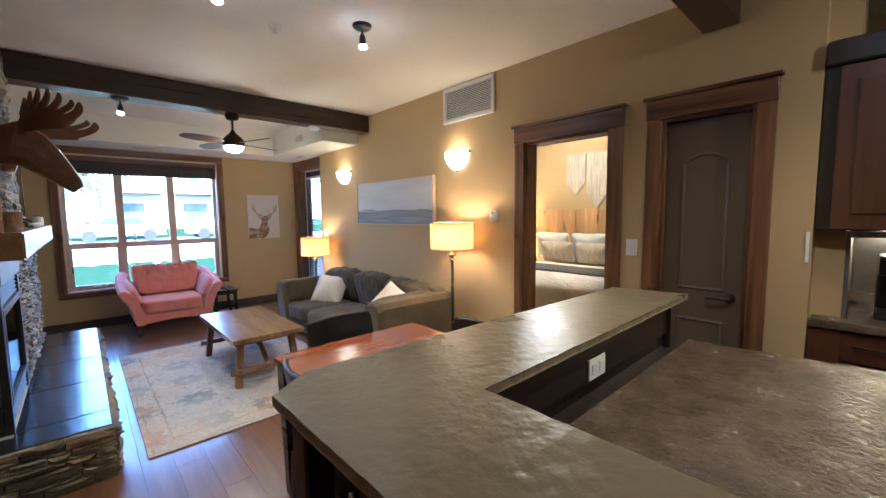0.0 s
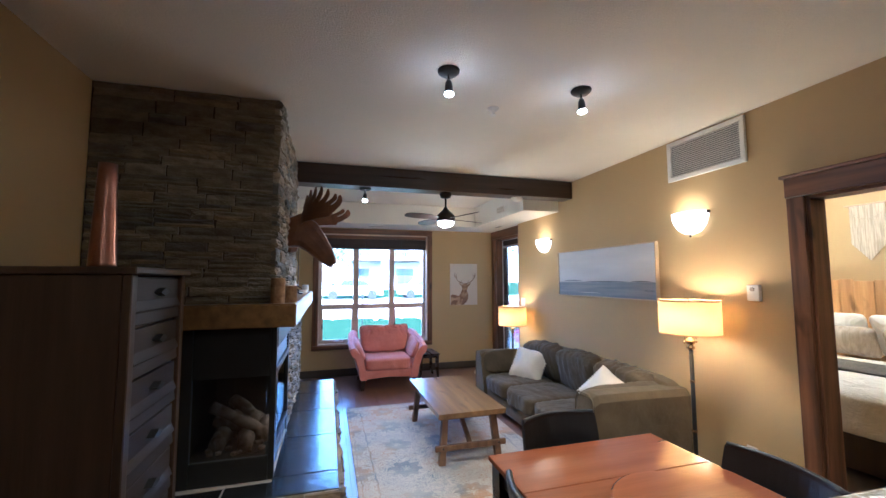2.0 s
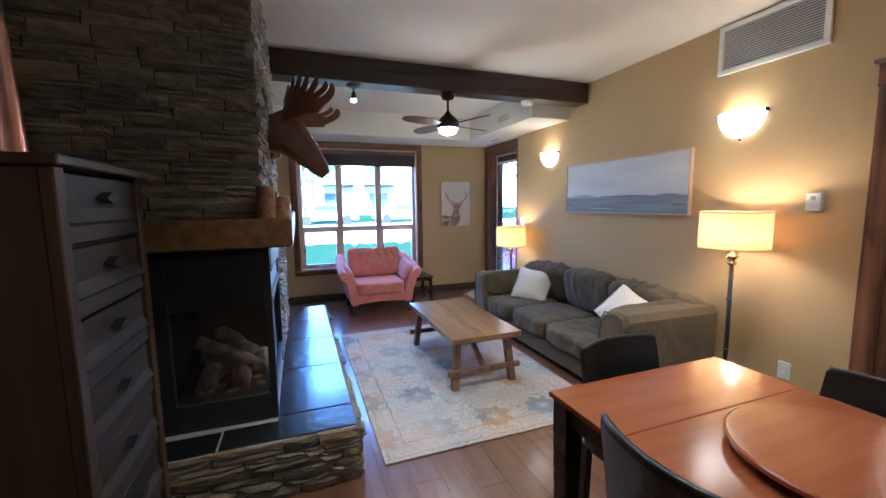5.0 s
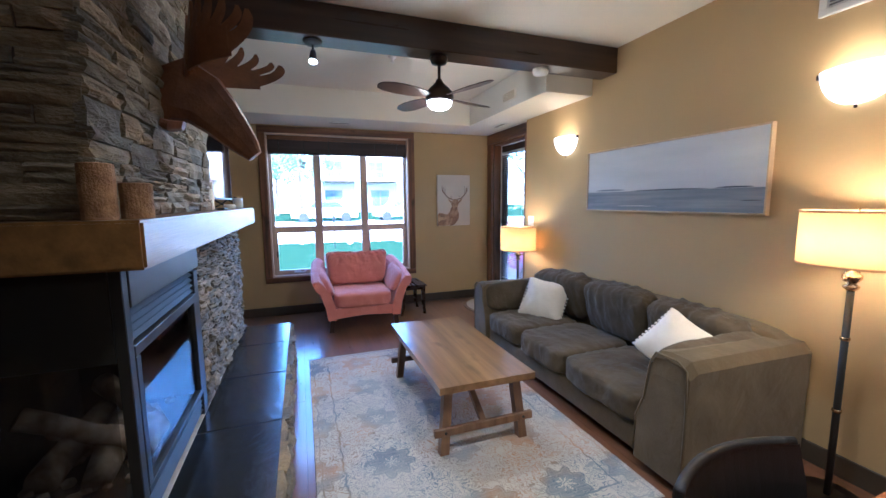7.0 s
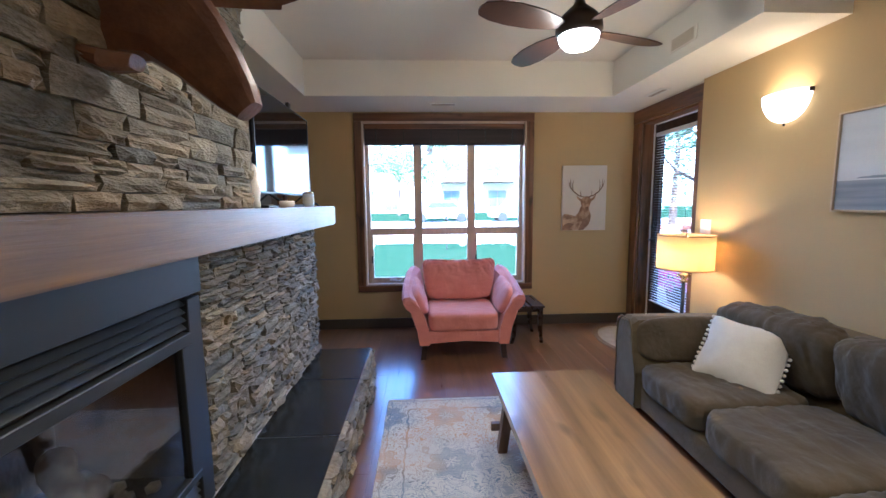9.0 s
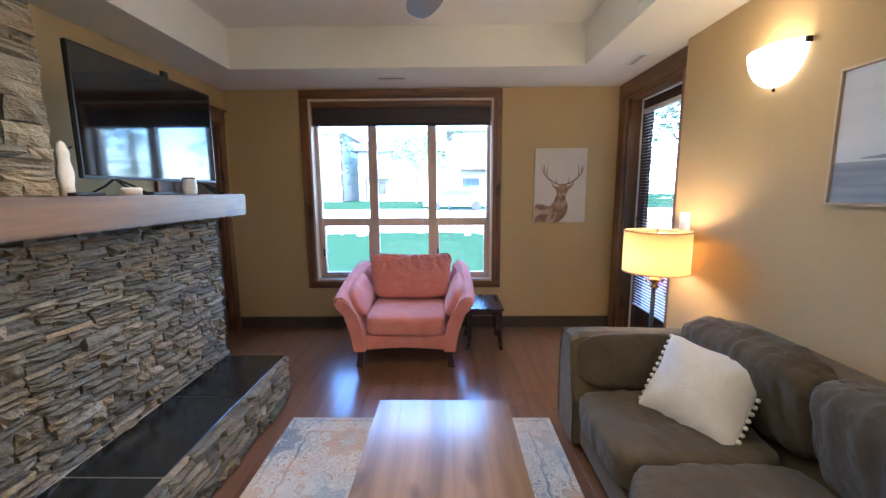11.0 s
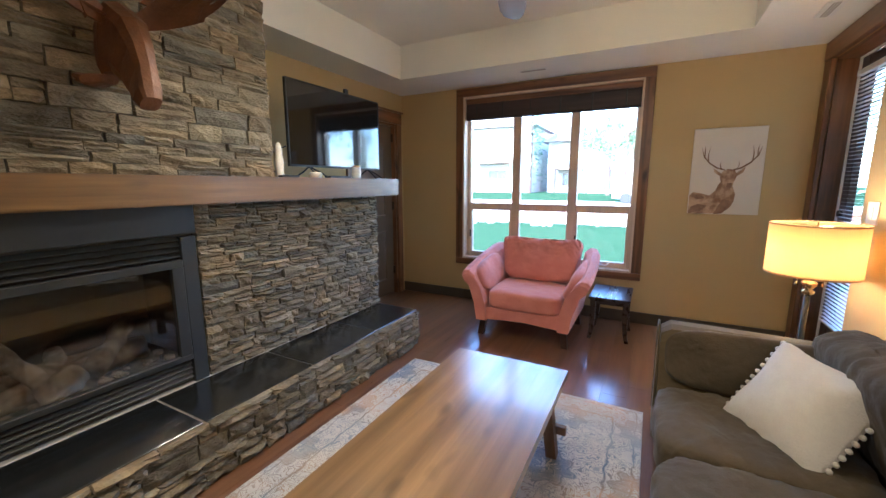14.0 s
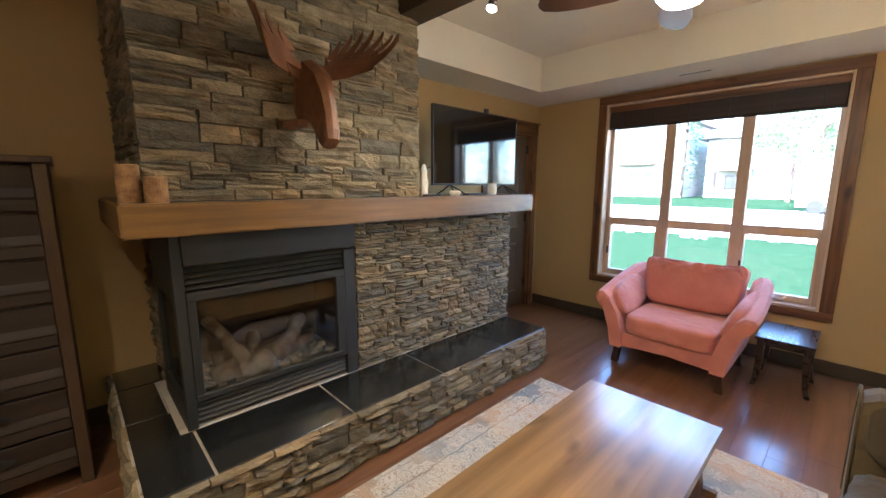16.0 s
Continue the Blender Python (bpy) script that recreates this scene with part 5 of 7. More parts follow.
# ---- coffee table ----
ct = thing("coffee_table", (1.36, 4.33, 0.011), "rustic brown plank coffee table on splayed trestle legs", "coffee table")
TX0, TX1, TY0, TY1 = 1.055, 1.655, 3.72, 4.945
wd = [0.11, 0.14, 0.09, 0.13, 0.13]
x = TX0
for i, w in enumerate(wd):
    part("top_plank", box(x + 0.00015, x + w - 0.00015, TY0, TY1, 0.405, 0.445), TABLEW, ct)
    x += w
part("apron", box(TX0 + 0.07, TX0 + 0.09, TY0 + 0.09, TY1 - 0.09, 0.35, 0.404, 0.002), TABLEL, ct)
part("apron", box(TX1 - 0.09, TX1 - 0.07, TY0 + 0.09, TY1 - 0.09, 0.35, 0.404, 0.002), TABLEL, ct)
for y, s in ((TY0 + 0.11, 1), (TY1 - 0.11, -1)):
    part("leg", slant((TX0 + 0.045, y - s * 0.035, 0.0125), (TX0 + 0.085, y, 0.404), 0.052, 0.052), TABLEL, ct)
    part("leg", slant((TX1 - 0.045, y - s * 0.035, 0.0125), (TX1 - 0.085, y, 0.404), 0.052, 0.052), TABLEL, ct)
    part("end_stretcher", box(TX0 - 0.015, TX1 + 0.015, y - 0.052 * s - 0.014, y - 0.052 * s + 0.014, 0.13, 0.175, 0.003), TABLEL, ct)
    part("top_bearer", box(TX0 + 0.04, TX1 - 0.04, y - 0.02, y + 0.02, 0.365, 0.404, 0.002), TABLEL, ct)
    for xx in (TX0 + 0.05, TX1 - 0.05):
        part("bolt_head", tube([(xx, y - 0.052 * s - 0.0145 * s, 0.152), (xx, y - 0.052 * s - 0.019 * s, 0.152)], 0.008, 8), BLACKM, ct)
    part("brace", slant((1.355, y - s * 0.03, 0.15), (1.355, y + s * 0.36, 0.40), 0.035, 0.03), TABLEL, ct)

# ---- sofa ----
so = thing("sofa", (2.52, 4.28, 0), "long olive-grey microfibre sofa with three seat cushions", "sofa")
S0, S1 = 3.06, 5.45
part("base_frame", box(2.09, 2.95, S0 + 0.06, S1 - 0.06, 0.055, 0.205, 0.015, 2), SOFA, so, smooth=True)
part("back_frame", cushion((2.885, (S0 + S1) / 2, 0.40), (0.18, S1 - S0 - 0.10, 0.66), power=9, folds=0.004, cuts=12), SOFA, so, smooth=True)
for i, (ya, yb, rise) in enumerate(((S0, S0 + 0.30, 0.055), (S1 - 0.27, S1, 0.0))):
    out = -1 if i == 0 else 1
    ym, hw = (ya + yb) / 2, (yb - ya) / 2
    rings = []
    for xx, top, wid in ((2.045, 0.52, 0.90), (2.055, 0.605, 0.98), (2.10, 0.635, 1.0), (2.4, 0.632, 1.0), (2.7, 0.625, 1.0), (2.95, 0.62, 1.0)):
        r, top = [], top + rise
        for a, z in ((-1, 0.06), (1, 0.06), (0.95, 0.30), (0.62, 0.42), (0.45, top - 0.05), (0.30, top - 0.005), (-0.1, top + 0.006), (-0.8, top - 0.002), (-1.04, top - 0.05), (-1, 0.30)):
            r.append((xx, ym - out * a * hw * wid, z))
        rings.append(r)
    a = part("arm", loft(rings), SOFA, so, smooth=False)
    lean = Matrix.Rotation(radians(out * -17), 4, "X")
    part("arm_pad", cushion((2.50, ym - out * hw * 0.42, 0.50 + rise), (0.84, hw * 0.92, 0.29), turn=lean, power=4.5, folds=0.014, freq=6, seed=i + 3, fold_dir="x", cuts=16), SOFAC, a, smooth=True)
    part("piping", tube([(2.046, ym - out * b * hw, z) for b, z in ((-0.95, 0.10), (-0.98, 0.45), (-0.93, 0.60 + rise), (-0.6, 0.632 + rise), (0.2, 0.632 + rise), (0.42, 0.57 + rise), (0.60, 0.43), (0.92, 0.30), (0.95, 0.10))], 0.006, 6), SOFA, a, smooth=True)
ys = [S0 + 0.295, 4.03, 4.62, S1 - 0.265]
for i, (a, b) in enumerate(zip(ys, ys[1:])):
    part("seat_cushion", cushion((2.385, (a + b) / 2, 0.295), (0.68, b - a - 0.006, 0.185), power=6, folds=0.024, freq=6, seed=i, fold_dir="x", cuts=34), SOFAC, so, smooth=True)
ys2 = [S0 + 0.21, 3.89, 4.56, S1 - 0.14]
for i, (a, b) in enumerate(zip(ys2, ys2[1:])):
    turn = Matrix.Rotation(radians(90 + (3, -2, 2)[i]), 4, "Z") @ Matrix.Rotation(radians((-15, -10, -17)[i]), 4, "X") @ Matrix.Rotation(radians((-3, 2, 2)[i]), 4, "Y")
    part("back_cushion", cushion((2.78 - 0.012 * (i == 1), (a + b) / 2, 0.565 + 0.012 * (i == 1)), (b - a + 0.0, 0.225, 0.41), turn=turn, power=4.5, folds=0.024, freq=8, seed=i + 11, fold_dir="x", cuts=36, taper=0.02, gather=0.10), SOFAC, so, smooth=True)
for y in (S0 + 0.1, S1 - 0.1):
    for xx in (2.15, 2.88):
        part("foot", box(xx, xx + 0.05, y - 0.025, y + 0.025, 0.001, 0.056, 0.003), DARKLEG, so)


def throw_pillow(at, turn, seed, label, w=0.42):
    root = thing("throw_pillow", at, label, "throw pillow", "throw pillows on the sofa")
    m = Matrix.Translation(at) @ turn
    part("pillow", cushion(at, (w, 0.18, w), turn=turn, power=9, pinch=0.84, folds=0.012, freq=7, cuts=13, seed=seed), CREAM, root, smooth=True)
    pb = bmesh.new()
    for s in (-1, 1):
        for k in range(13):
            o = m @ Vector((s * w * 0.488, 0.0, (-0.45 + k * 0.075) * w))
            c = bmesh.ops.create_icosphere(pb, subdivisions=2, radius=0.0105)
            for v in c["verts"]:
                v.co = o + v.co * (1 + 0.15 * noise.noise(v.co * 300))
    part("pompom_trim", pb, CREAM, root, "cream pompom trim", smooth=True, kind="stuff")
    return root


throw_pillow((2.52, 4.91, 0.515), Matrix.Rotation(radians(126), 4, "Z") @ Matrix.Rotation(radians(34), 4, "X") @ Matrix.Rotation(radians(-6), 4, "Y"), 1, "cream cotton throw pillow with pompom trim leaning on the sofa's back")
throw_pillow((2.45, 3.46, 0.60), Matrix.Rotation(radians(112), 4, "Z") @ Matrix.Rotation(radians(40), 4, "X") @ Matrix.Rotation(radians(-28), 4, "Y"), 5, "cream cotton throw pillow slumped against the sofa's arm", 0.35)


# ---- armchair ----
ac = thing("armchair", (1.03, 6.65, 0), "coral pink upholstered armchair with flared arms", "armchair")
part("base_frame", loft([[(0.70, y, 0.155), (1.03, y, 0.175), (1.36, y, 0.155), (1.36, y, 0.27), (0.70, y, 0.27)] for y in (6.235, 6.95)]), PINK, ac)
part("seat_cushion", cushion((1.03, 6.545, 0.345), (0.65, 0.66, 0.18), power=7, folds=0.006, seed=2, belly=0.0, cuts=12), PINK, ac, smooth=True)
part("back_frame", loft([[(0.68, y0, z), (1.38, y0, z), (1.38, y0 + 0.13, z), (0.68, y0 + 0.13, z)] for y0, z in ((6.88, 0.16), (6.93, 0.5), (6.98, 0.76))]), PINK, ac)
part("back_cushion", cushion((1.035, 6.86, 0.635), (0.72, 0.24, 0.43), turn=Matrix.Rotation(radians(-14), 4, "X"), taper=0.09, power=7, folds=0.012, freq=6, seed=9, cuts=40, gather=0.75, sag=0.12), PINK, ac, smooth=True)
for s in (-1, 1):
    rings = []
    for y, top, out in ((6.20, 0.555, 0.0), (6.215, 0.585, 0.01), (6.30, 0.60, 0.02), (6.60, 0.66, 0.02), (6.90, 0.72, 0.0), (7.02, 0.74, -0.03)):
        rr_ = []
        for a, z in ((0.315, 0.15), (0.405, 0.15), (0.43, 0.30), (0.475, 0.45), (0.525, top - 0.06), (0.545, top - 0.02), (0.525, top + 0.005), (0.475, top + 0.01), (0.425, top - 0.03), (0.37, 0.45), (0.325, 0.30)):
            rr_.append((1.03 + s * (a + out * (z > 0.4)), y, z))
        rings.append(rr_)
    arm = part("arm", loft(rings), PINK, ac, smooth=False)
    part("arm_pad", cushion((1.03 + s * 0.405, 6.58, 0.53), (0.10, 0.60, 0.27), turn=Matrix.Rotation(radians(s * 24), 4, "Y") @ Matrix.Rotation(radians(7), 4, "X"), power=3.5, folds=0.008, seed=s + 4, cuts=10), PINK, arm, smooth=True)
    for y in (6.27, 6.93):
        part("leg", slant((1.03 + s * 0.375, y - 0.01, 0.001), (1.03 + s * 0.355, y, 0.158), 0.05, 0.045), DARKLEG, ac)

# ---- side table ----
st = thing("side_table", (1.70, 6.79, 0), "small square espresso side table with curved legs", "side table")
part("tabletop", box(1.535, 1.868, 6.54, 7.03, 0.378, 0.398, 0.004), ESPRESSO, st)
for y in (6.585, 6.985):
    part("apron", box(1.595, 1.81, y - 0.008, y + 0.008, 0.33, 0.377, 0.002), ESPRESSO, st)
for xx in (1.572, 1.832):
    part("apron", box(xx - 0.008, xx + 0.008, 6.61, 6.96, 0.33, 0.377, 0.002), ESPRESSO, st)
    for y in (6.585, 6.985):
        sx, sy = (1 if xx > 1.7 else -1), (1 if y < 6.8 else -1)
        part("leg", loft([[(xx + a * w + sx * q, y + b * w + sy * q, z) for a, b in ((-1, -1), (1, -1), (1, 1), (-1, 1))] for w, q, z in ((0.015, 0.024, 0.001), (0.017, 0.008, 0.08), (0.021, 0.0, 0.22), (0.023, 0, 0.377))]), ESPRESSO, st)


# ---- lamps ----
def floor_lamp(x, y, z0, z1, label, energy):
    root = thing("floor_lamp", (x, y, 0), label, "floor lamp", "floor lamps")
    R = 0.20
    part("base", lathe(x, y, [(0.0, 0.001), (0.145, 0.001), (0.15, 0.012), (0.14, 0.022), (0.03, 0.03), (0.0, 0.03)], 32), BRONZE, root, smooth=True)
    part("pole", lathe(x, y, [(0.014, 0.03), (0.014, z0 - 0.12), (0.0, z0 - 0.12)], 14), BLACKM, root, smooth=True)
    for z in (0.45, 0.80):
        if z < z0 - 0.2:
            part("collar", lathe(x, y, [(0.017, z), (0.019, z + 0.004), (0.019, z + 0.012), (0.017, z + 0.016)], 14), CHROME, root, "brass collar")
    part("socket_stem", lathe(x, y, [(0.012, z0 - 0.12), (0.028, z0 - 0.105), (0.03, z0 - 0.095), (0.015, z0 - 0.085), (0.035, z0 - 0.06), (0.035, z0 - 0.045), (0.014, z0 - 0.03), (0.012, z0 + 0.06), (0.004, z0 + 0.07), (0.004, z1 + 0.012), (0.0, z1 + 0.012)], 18), CHROME, root, "brass lamp stem", smooth=True)
    for s in (-1, 1):
        part("pull_chain", tube([(x + s * 0.05, y, z0 + 0.03), (x + s * 0.055, y, z0 - 0.05)], 0.002, 5), CHROME, root)
        part("pull_knob", lathe(x + s * 0.055, y, [(0.0, z0 - 0.07), (0.008, z0 - 0.066), (0.006, z0 - 0.05), (0.0, z0 - 0.048)], 10), CHROME, root, smooth=True)
    sh = part("shade", lathe(x, y, [(R, z0), (R, z1), (R - 0.002, z1), (R - 0.002, z0)], 48, caps=False), SHADE, root, "cream linen drum shade, lit", smooth=True)
    part("rim", lathe(x, y, [(R + 0.001, z0 - 0.001), (R + 0.001, z0 + 0.008), (R - 0.003, z0 + 0.008), (R - 0.003, z0 - 0.001), (R + 0.001, z0 - 0.001)], 48, caps=False), LOGEND, sh)
    part("rim", lathe(x, y, [(R + 0.001, z1 - 0.007), (R + 0.001, z1 + 0.001), (R - 0.003, z1 + 0.001), (R - 0.003, z1 - 0.007), (R + 0.001, z1 - 0.007)], 48, caps=False), LOGEND, sh)
    for k in range(3):
        a = k * 2.094
        part("spoke", tube([(x, y, z1 - 0.012), (x + (R - 0.003) * math.cos(a), y + (R - 0.003) * math.sin(a), z1 - 0.012)], 0.002, 5), CHROME, sh)
    for s in (-1, 1):
        part("bulb", lathe(x + s * 0.07, y, [(0.0, z0 + 0.055), (0.015, z0 + 0.06), (0.03, z0 + 0.10), (0.024, z0 + 0.13), (0.0, z0 + 0.145)], 14), BULB, root, "lit warm bulb", smooth=True)
        lamp("floor_lamp_light", "POINT", energy / 2, WARM, (x + s * 0.07, y, z0 + 0.155), size=0.03)
    return root


floor_lamp(2.725, 2.83, 1.15, 1.395, "tall bronze floor lamp with lit cream drum shade beside the sofa", 10.5)
floor_lamp(2.745, 5.78, 0.885, 1.155, "low bronze floor lamp with lit drum shade by the balcony door", 8)


def sconce(y):
    root = thing("wall_sconce", (X1, y, 2.0), "half-bowl frosted glass wall sconce, lit", "wall sconce", "wall sconces")
    rings = []
    for t in range(7):
        a = t / 6 * math.pi / 2
        r, z = 0.155 * math.sin(a) ** 0.8 + 0.004, 1.908 + 0.175 * (1 - math.cos(a)) ** 0.9
        rings.append([(X1 - 0.002 - r * 0.72 * math.sin(math.pi * k / 16), y + r * math.cos(math.pi * k / 16), z) for k in range(17)])
    bm = loft(rings, caps=False)
    part("glass_bowl", bm, SCONCEE, root, "glowing frosted glass bowl", smooth=True)
    part("back_plate", box(X1 - 0.012, X1 - 0.001, y - 0.06, y + 0.06, 1.94, 2.07, 0.004), BRONZE, root)
    part("finial", lathe(X1 - 0.02, y, [(0.0, 1.885), (0.008, 1.89), (0.006, 1.905), (0.0, 1.907)], 10), BRONZE, root, smooth=True)
    for s in (-1, 1):
        part("clip", box(X1 - 0.03, X1 - 0.001, y + s * 0.162 - 0.006, y + s * 0.162 + 0.006, 2.06, 2.085, 0.002), BRONZE, root)
    lamp("sconce_light", "POINT", 1.15, (1, 0.72, 0.36), (X1 - 0.13, y, 2.12), size=0.07)


sconce(3.0)
sconce(5.245)


def ceiling_spot(x, y, z, aim, power, label="black ceiling spotlight with a lit bulb"):
    root = thing("ceiling_spotlight", (x, y, z), label, "spotlight", "ceiling spotlights")
    part("canopy", lathe(x, y, [(0.0, z - 0.028), (0.045, z - 0.026), (0.062, z - 0.012), (0.064, z - 0.001)], 24), BLACKM, root, smooth=True)
    part("stem", tube([(x, y, z - 0.026), (x, y, z - 0.075)], 0.007, 8), BLACKM, root)
    a = Vector((x, y, z - 0.075))
    d = (Vector(aim) - a).normalized()
    hd = part("head", tube([a - d * 0.02, a, a + d * 0.055], [0.012, 0.020, 0.025], 16), BLACKM, root, smooth=True)
    part("bulb", tube([a + d * 0.056, a + d * 0.064, a + d * 0.072], [0.024, 0.026, 0.016], 16), SPOTE, hd, "lit bulb", smooth=True)
    o = lamp("spot_light", "SPOT", power, SOFTWARM, tuple(a + d * 0.095), tuple(a + d * 2), 0.03, 0.9, 118)
    return root


ceiling_spot(0.795, 2.57, CZ, (0.83, 2.58, 1.0), 42)
ceiling_spot(1.66, 2.565, CZ, (1.73, 2.54, 1.0), 34)
ceiling_spot(0.525, 4.70, 2.52, (0.45, 4.50, 1.3), 32)
ceiling_spot(1.6, 0.15, CZ, (1.9, 0.45, 1.0), 40)
ceiling_spot(0.7, -0.9, CZ, (-0.5, 1.6, 1.1), 15)
ceiling_spot(2.4, -1.0, CZ, (2.9, 0.3, 1.2), 28)

# ---- ceiling fan ----
fx, fy = 1.415, 4.70
fa = thing("ceiling_fan", (fx, fy, 2.5), "dark bronze ceiling fan with four blades and a lit globe", "ceiling fan")
part("canopy", lathe(fx, fy, [(0.065, 2.519), (0.068, 2.50), (0.055, 2.465), (0.02, 2.455), (0.0, 2.455)], 24), BRONZE, fa, smooth=True)
part("downrod", lathe(fx, fy, [(0.011, 2.46), (0.011, 2.34)], 10), BRONZE, fa)
part("motor_housing", lathe(fx, fy, [(0.0, 2.36), (0.02, 2.355), (0.03, 2.33), (0.075, 2.29), (0.105, 2.255), (0.108, 2.215), (0.095, 2.195), (0.0, 2.195)], 32), BRONZE, fa, smooth=True)
part("light_globe", lathe(fx, fy, [(0.093, 2.194), (0.088, 2.17), (0.065, 2.145), (0.03, 2.133), (0.0, 2.131)], 28), FANE, fa, "lit frosted globe", smooth=True)
lamp("fan_light", "POINT", 15, SOFTWARM, (fx, fy, 2.07), size=0.08)
for k in range(4):
    a = radians(20 + 90 * k)
    bm = bmesh.new()
    prof = [(0.10, 0.022), (0.15, 0.045), (0.25, 0.068), (0.38, 0.075), (0.48, 0.065), (0.54, 0.042), (0.555, 0.012)]
    rings = []
    for r, w in prof:
        r *= 0.95
        rings.append([(r, w, 0.006 + w * 0.20), (r, -w * 0.8, 0.006 - w * 0.20), (r, -w * 0.8, -w * 0.20), (r, w, w * 0.20)])
    loft(rings, bm)
    bmesh.ops.transform(bm, matrix=Matrix.Translation((fx, fy, 2.225)) @ Matrix.Rotation(a, 4, "Z"), verts=bm.verts)
    part("blade", bm, DARKLEG, fa)
sd = thing("smoke_detector", (2.30, 4.70, 2.51), "round white smoke detector under the beam", "smoke detector")
part("body", lathe(2.30, 4.71, [(0.065, 2.519), (0.066, 2.50), (0.058, 2.478), (0.0, 2.474)], 24), WHITE, sd, smooth=True)
for x, y in ((1.235, 2.955), (1.225, 5.40)):
    sp = thing("fire_sprinkler", (x, y, CZ), "small white fire sprinkler on the ceiling", "sprinkler", "fire sprinklers")
    part("escutcheon", lathe(x, y, [(0.04, CZ - 0.001), (0.038, CZ - 0.012), (0.012, CZ - 0.02), (0.010, CZ - 0.045), (0.0, CZ - 0.045)], 18), WHITE, sp, smooth=True)
    part("deflector", lathe(x, y, [(0.0, CZ - 0.056), (0.022, CZ - 0.054), (0.022, CZ - 0.05), (0.0, CZ - 0.048)], 14), WHITE, sp)
vg = thing("air_return_grille", (X1, 2.86, 2.54), "large white louvred air return grille high on the wall", "air vent")
for n, a, b, c, d in (("frame", 2.53, 3.19, 2.375, 2.41), ("frame", 2.53, 3.19, 2.68, 2.714), ("frame", 2.53, 2.565, 2.41, 2.68), ("frame", 3.155, 3.19, 2.41, 2.68)):
    part(n, box(X1 - 0.024, X1 - 0.001, a, b, c, d, 0.003), WHITE, vg)
part("backing", box(X1 - 0.004, X1 - 0.001, 2.565, 3.155, 2.41, 2.68), mat("grille_shadow", (0.25, 0.24, 0.22), None, 4, 0.8), vg)
for k in range(17):
    z = 2.418 + k * 0.0158
    part("louvre", slant((X1 - 0.012, 2.566, z), (X1 - 0.012, 3.154, z), 0.016, 0.0022, side=(0.8, 0, 0.6)), WHITE, vg)
tg = thing("soffit_grille", (2.487, 5.56, 2.55), "small beige louvred vent on the soffit's side", "air vent")
part("frame", box(2.480, 2.489, 5.42, 5.70, 2.48, 2.58, 0.002), CREAM, tg)
for k in range(6):
    part("louvre", box(2.4765, 2.4798, 5.445, 5.675, 2.494 + k * 0.013, 2.500 + k * 0.013), MATT, tg)
for (x, y, w, d) in ((0.89, 6.86, 0.26, 0.06), (2.83, 6.42, 0.10, 0.26)):
    sg = thing("soffit_vent", (x, y, 2.41), "slim off-white ceiling vent in the soffit", "air vent")
    part("frame", box(x - w / 2, x + w / 2, y - d / 2, y + d / 2, 2.403, 2.4095, 0.002), WHITE, sg)
    for k in range(3):
        q = (k - 1) * 0.014
        if w > d:
            part("louvre", box(x - w / 2 + 0.015, x + w / 2 - 0.015, y + q - 0.004, y + q + 0.004, 2.4005, 2.4028), GROUT, sg)
        else:
            part("louvre", box(x + q - 0.004, x + q + 0.004, y - d / 2 + 0.015, y + d / 2 - 0.015, 2.4005, 2.4028), GROUT, sg)

# ---- pictures ----
sp_ = thing("seascape_painting", (2.96, 4.12, 1.62), "wide pale blue-grey seascape canvas in a thin pine frame", "painting")
PY0, PY1, PZ0, PZ1 = 3.345, 4.89, 1.352, 1.888
part("canvas", box(2.960, 2.985, PY0 + 0.012, PY1 - 0.012, PZ0 + 0.012, PZ1 - 0.012, 0.002), CANVAS, sp_)
for a, b, c, d in ((PY0, PY1, PZ0, PZ0 + 0.010), (PY0, PY1, PZ1 - 0.010, PZ1), (PY0, PY0 + 0.010, PZ0 + 0.0105, PZ1 - 0.0105), (PY1 - 0.010, PY1, PZ0 + 0.0105, PZ1 - 0.0105)):
    part("frame_strip", box(2.950, 2.989, a, b, c, d, 0.001), PALE, sp_)
rr = random.Random(21)


def smear(name, y0, y1, z, h, x, m, parent, seed):
    n = 30
    up = [(y0 + (y1 - y0) * k / n, z + h * math.sin(math.pi * k / n) ** 0.5 * (0.6 + 0.6 * abs(noise.noise(Vector((k * 0.45, seed, 0)))))) for k in range(n + 1)]
    dn = [(y0 + (y1 - y0) * k / n, z - h * 0.25 * math.sin(math.pi * k / n) * (0.6 + 0.6 * abs(noise.noise(Vector((k * 0.6, seed, 4)))))) for k in range(n, -1, -1)]
    return part(name, prism(up[1:] + dn[1:], x, 2.9601, axis="x"), m, parent)


part("painted_water", box(2.9596, 2.9601, PY0 + 0.013, PY1 - 0.013, PZ0 + 0.013, 1.52), SEA1, sp_)
smear("painted_shore", 3.42, 3.66, 1.524, 0.012, 2.9590, SEA2, sp_, 1)
smear("painted_shore", 3.70, 4.35, 1.522, 0.010, 2.9590, SEA2, sp_, 2)
smear("painted_shore", 4.42, 4.78, 1.530, 0.018, 2.9590, SEA1, sp_, 3)
smear("painted_reef", 3.38, 3.50, 1.44, 0.006, 2.9590, SEA2, sp_, 4)
smear("painted_reef", 4.1, 4.5, 1.40, 0.006, 2.9590, CANVAS, sp_, 6)

dp = thing("stag_picture", (2.51, 7.2, 1.46), "white canvas with a painted brown stag", "picture")
DX0, DX1, DZ0, DZ1 = 2.247, 2.757, 1.098, 1.828
part("canvas", box(DX0, DX1, 7.197, Y1 - 0.001, DZ0, DZ1, 0.002), DEERC, dp)


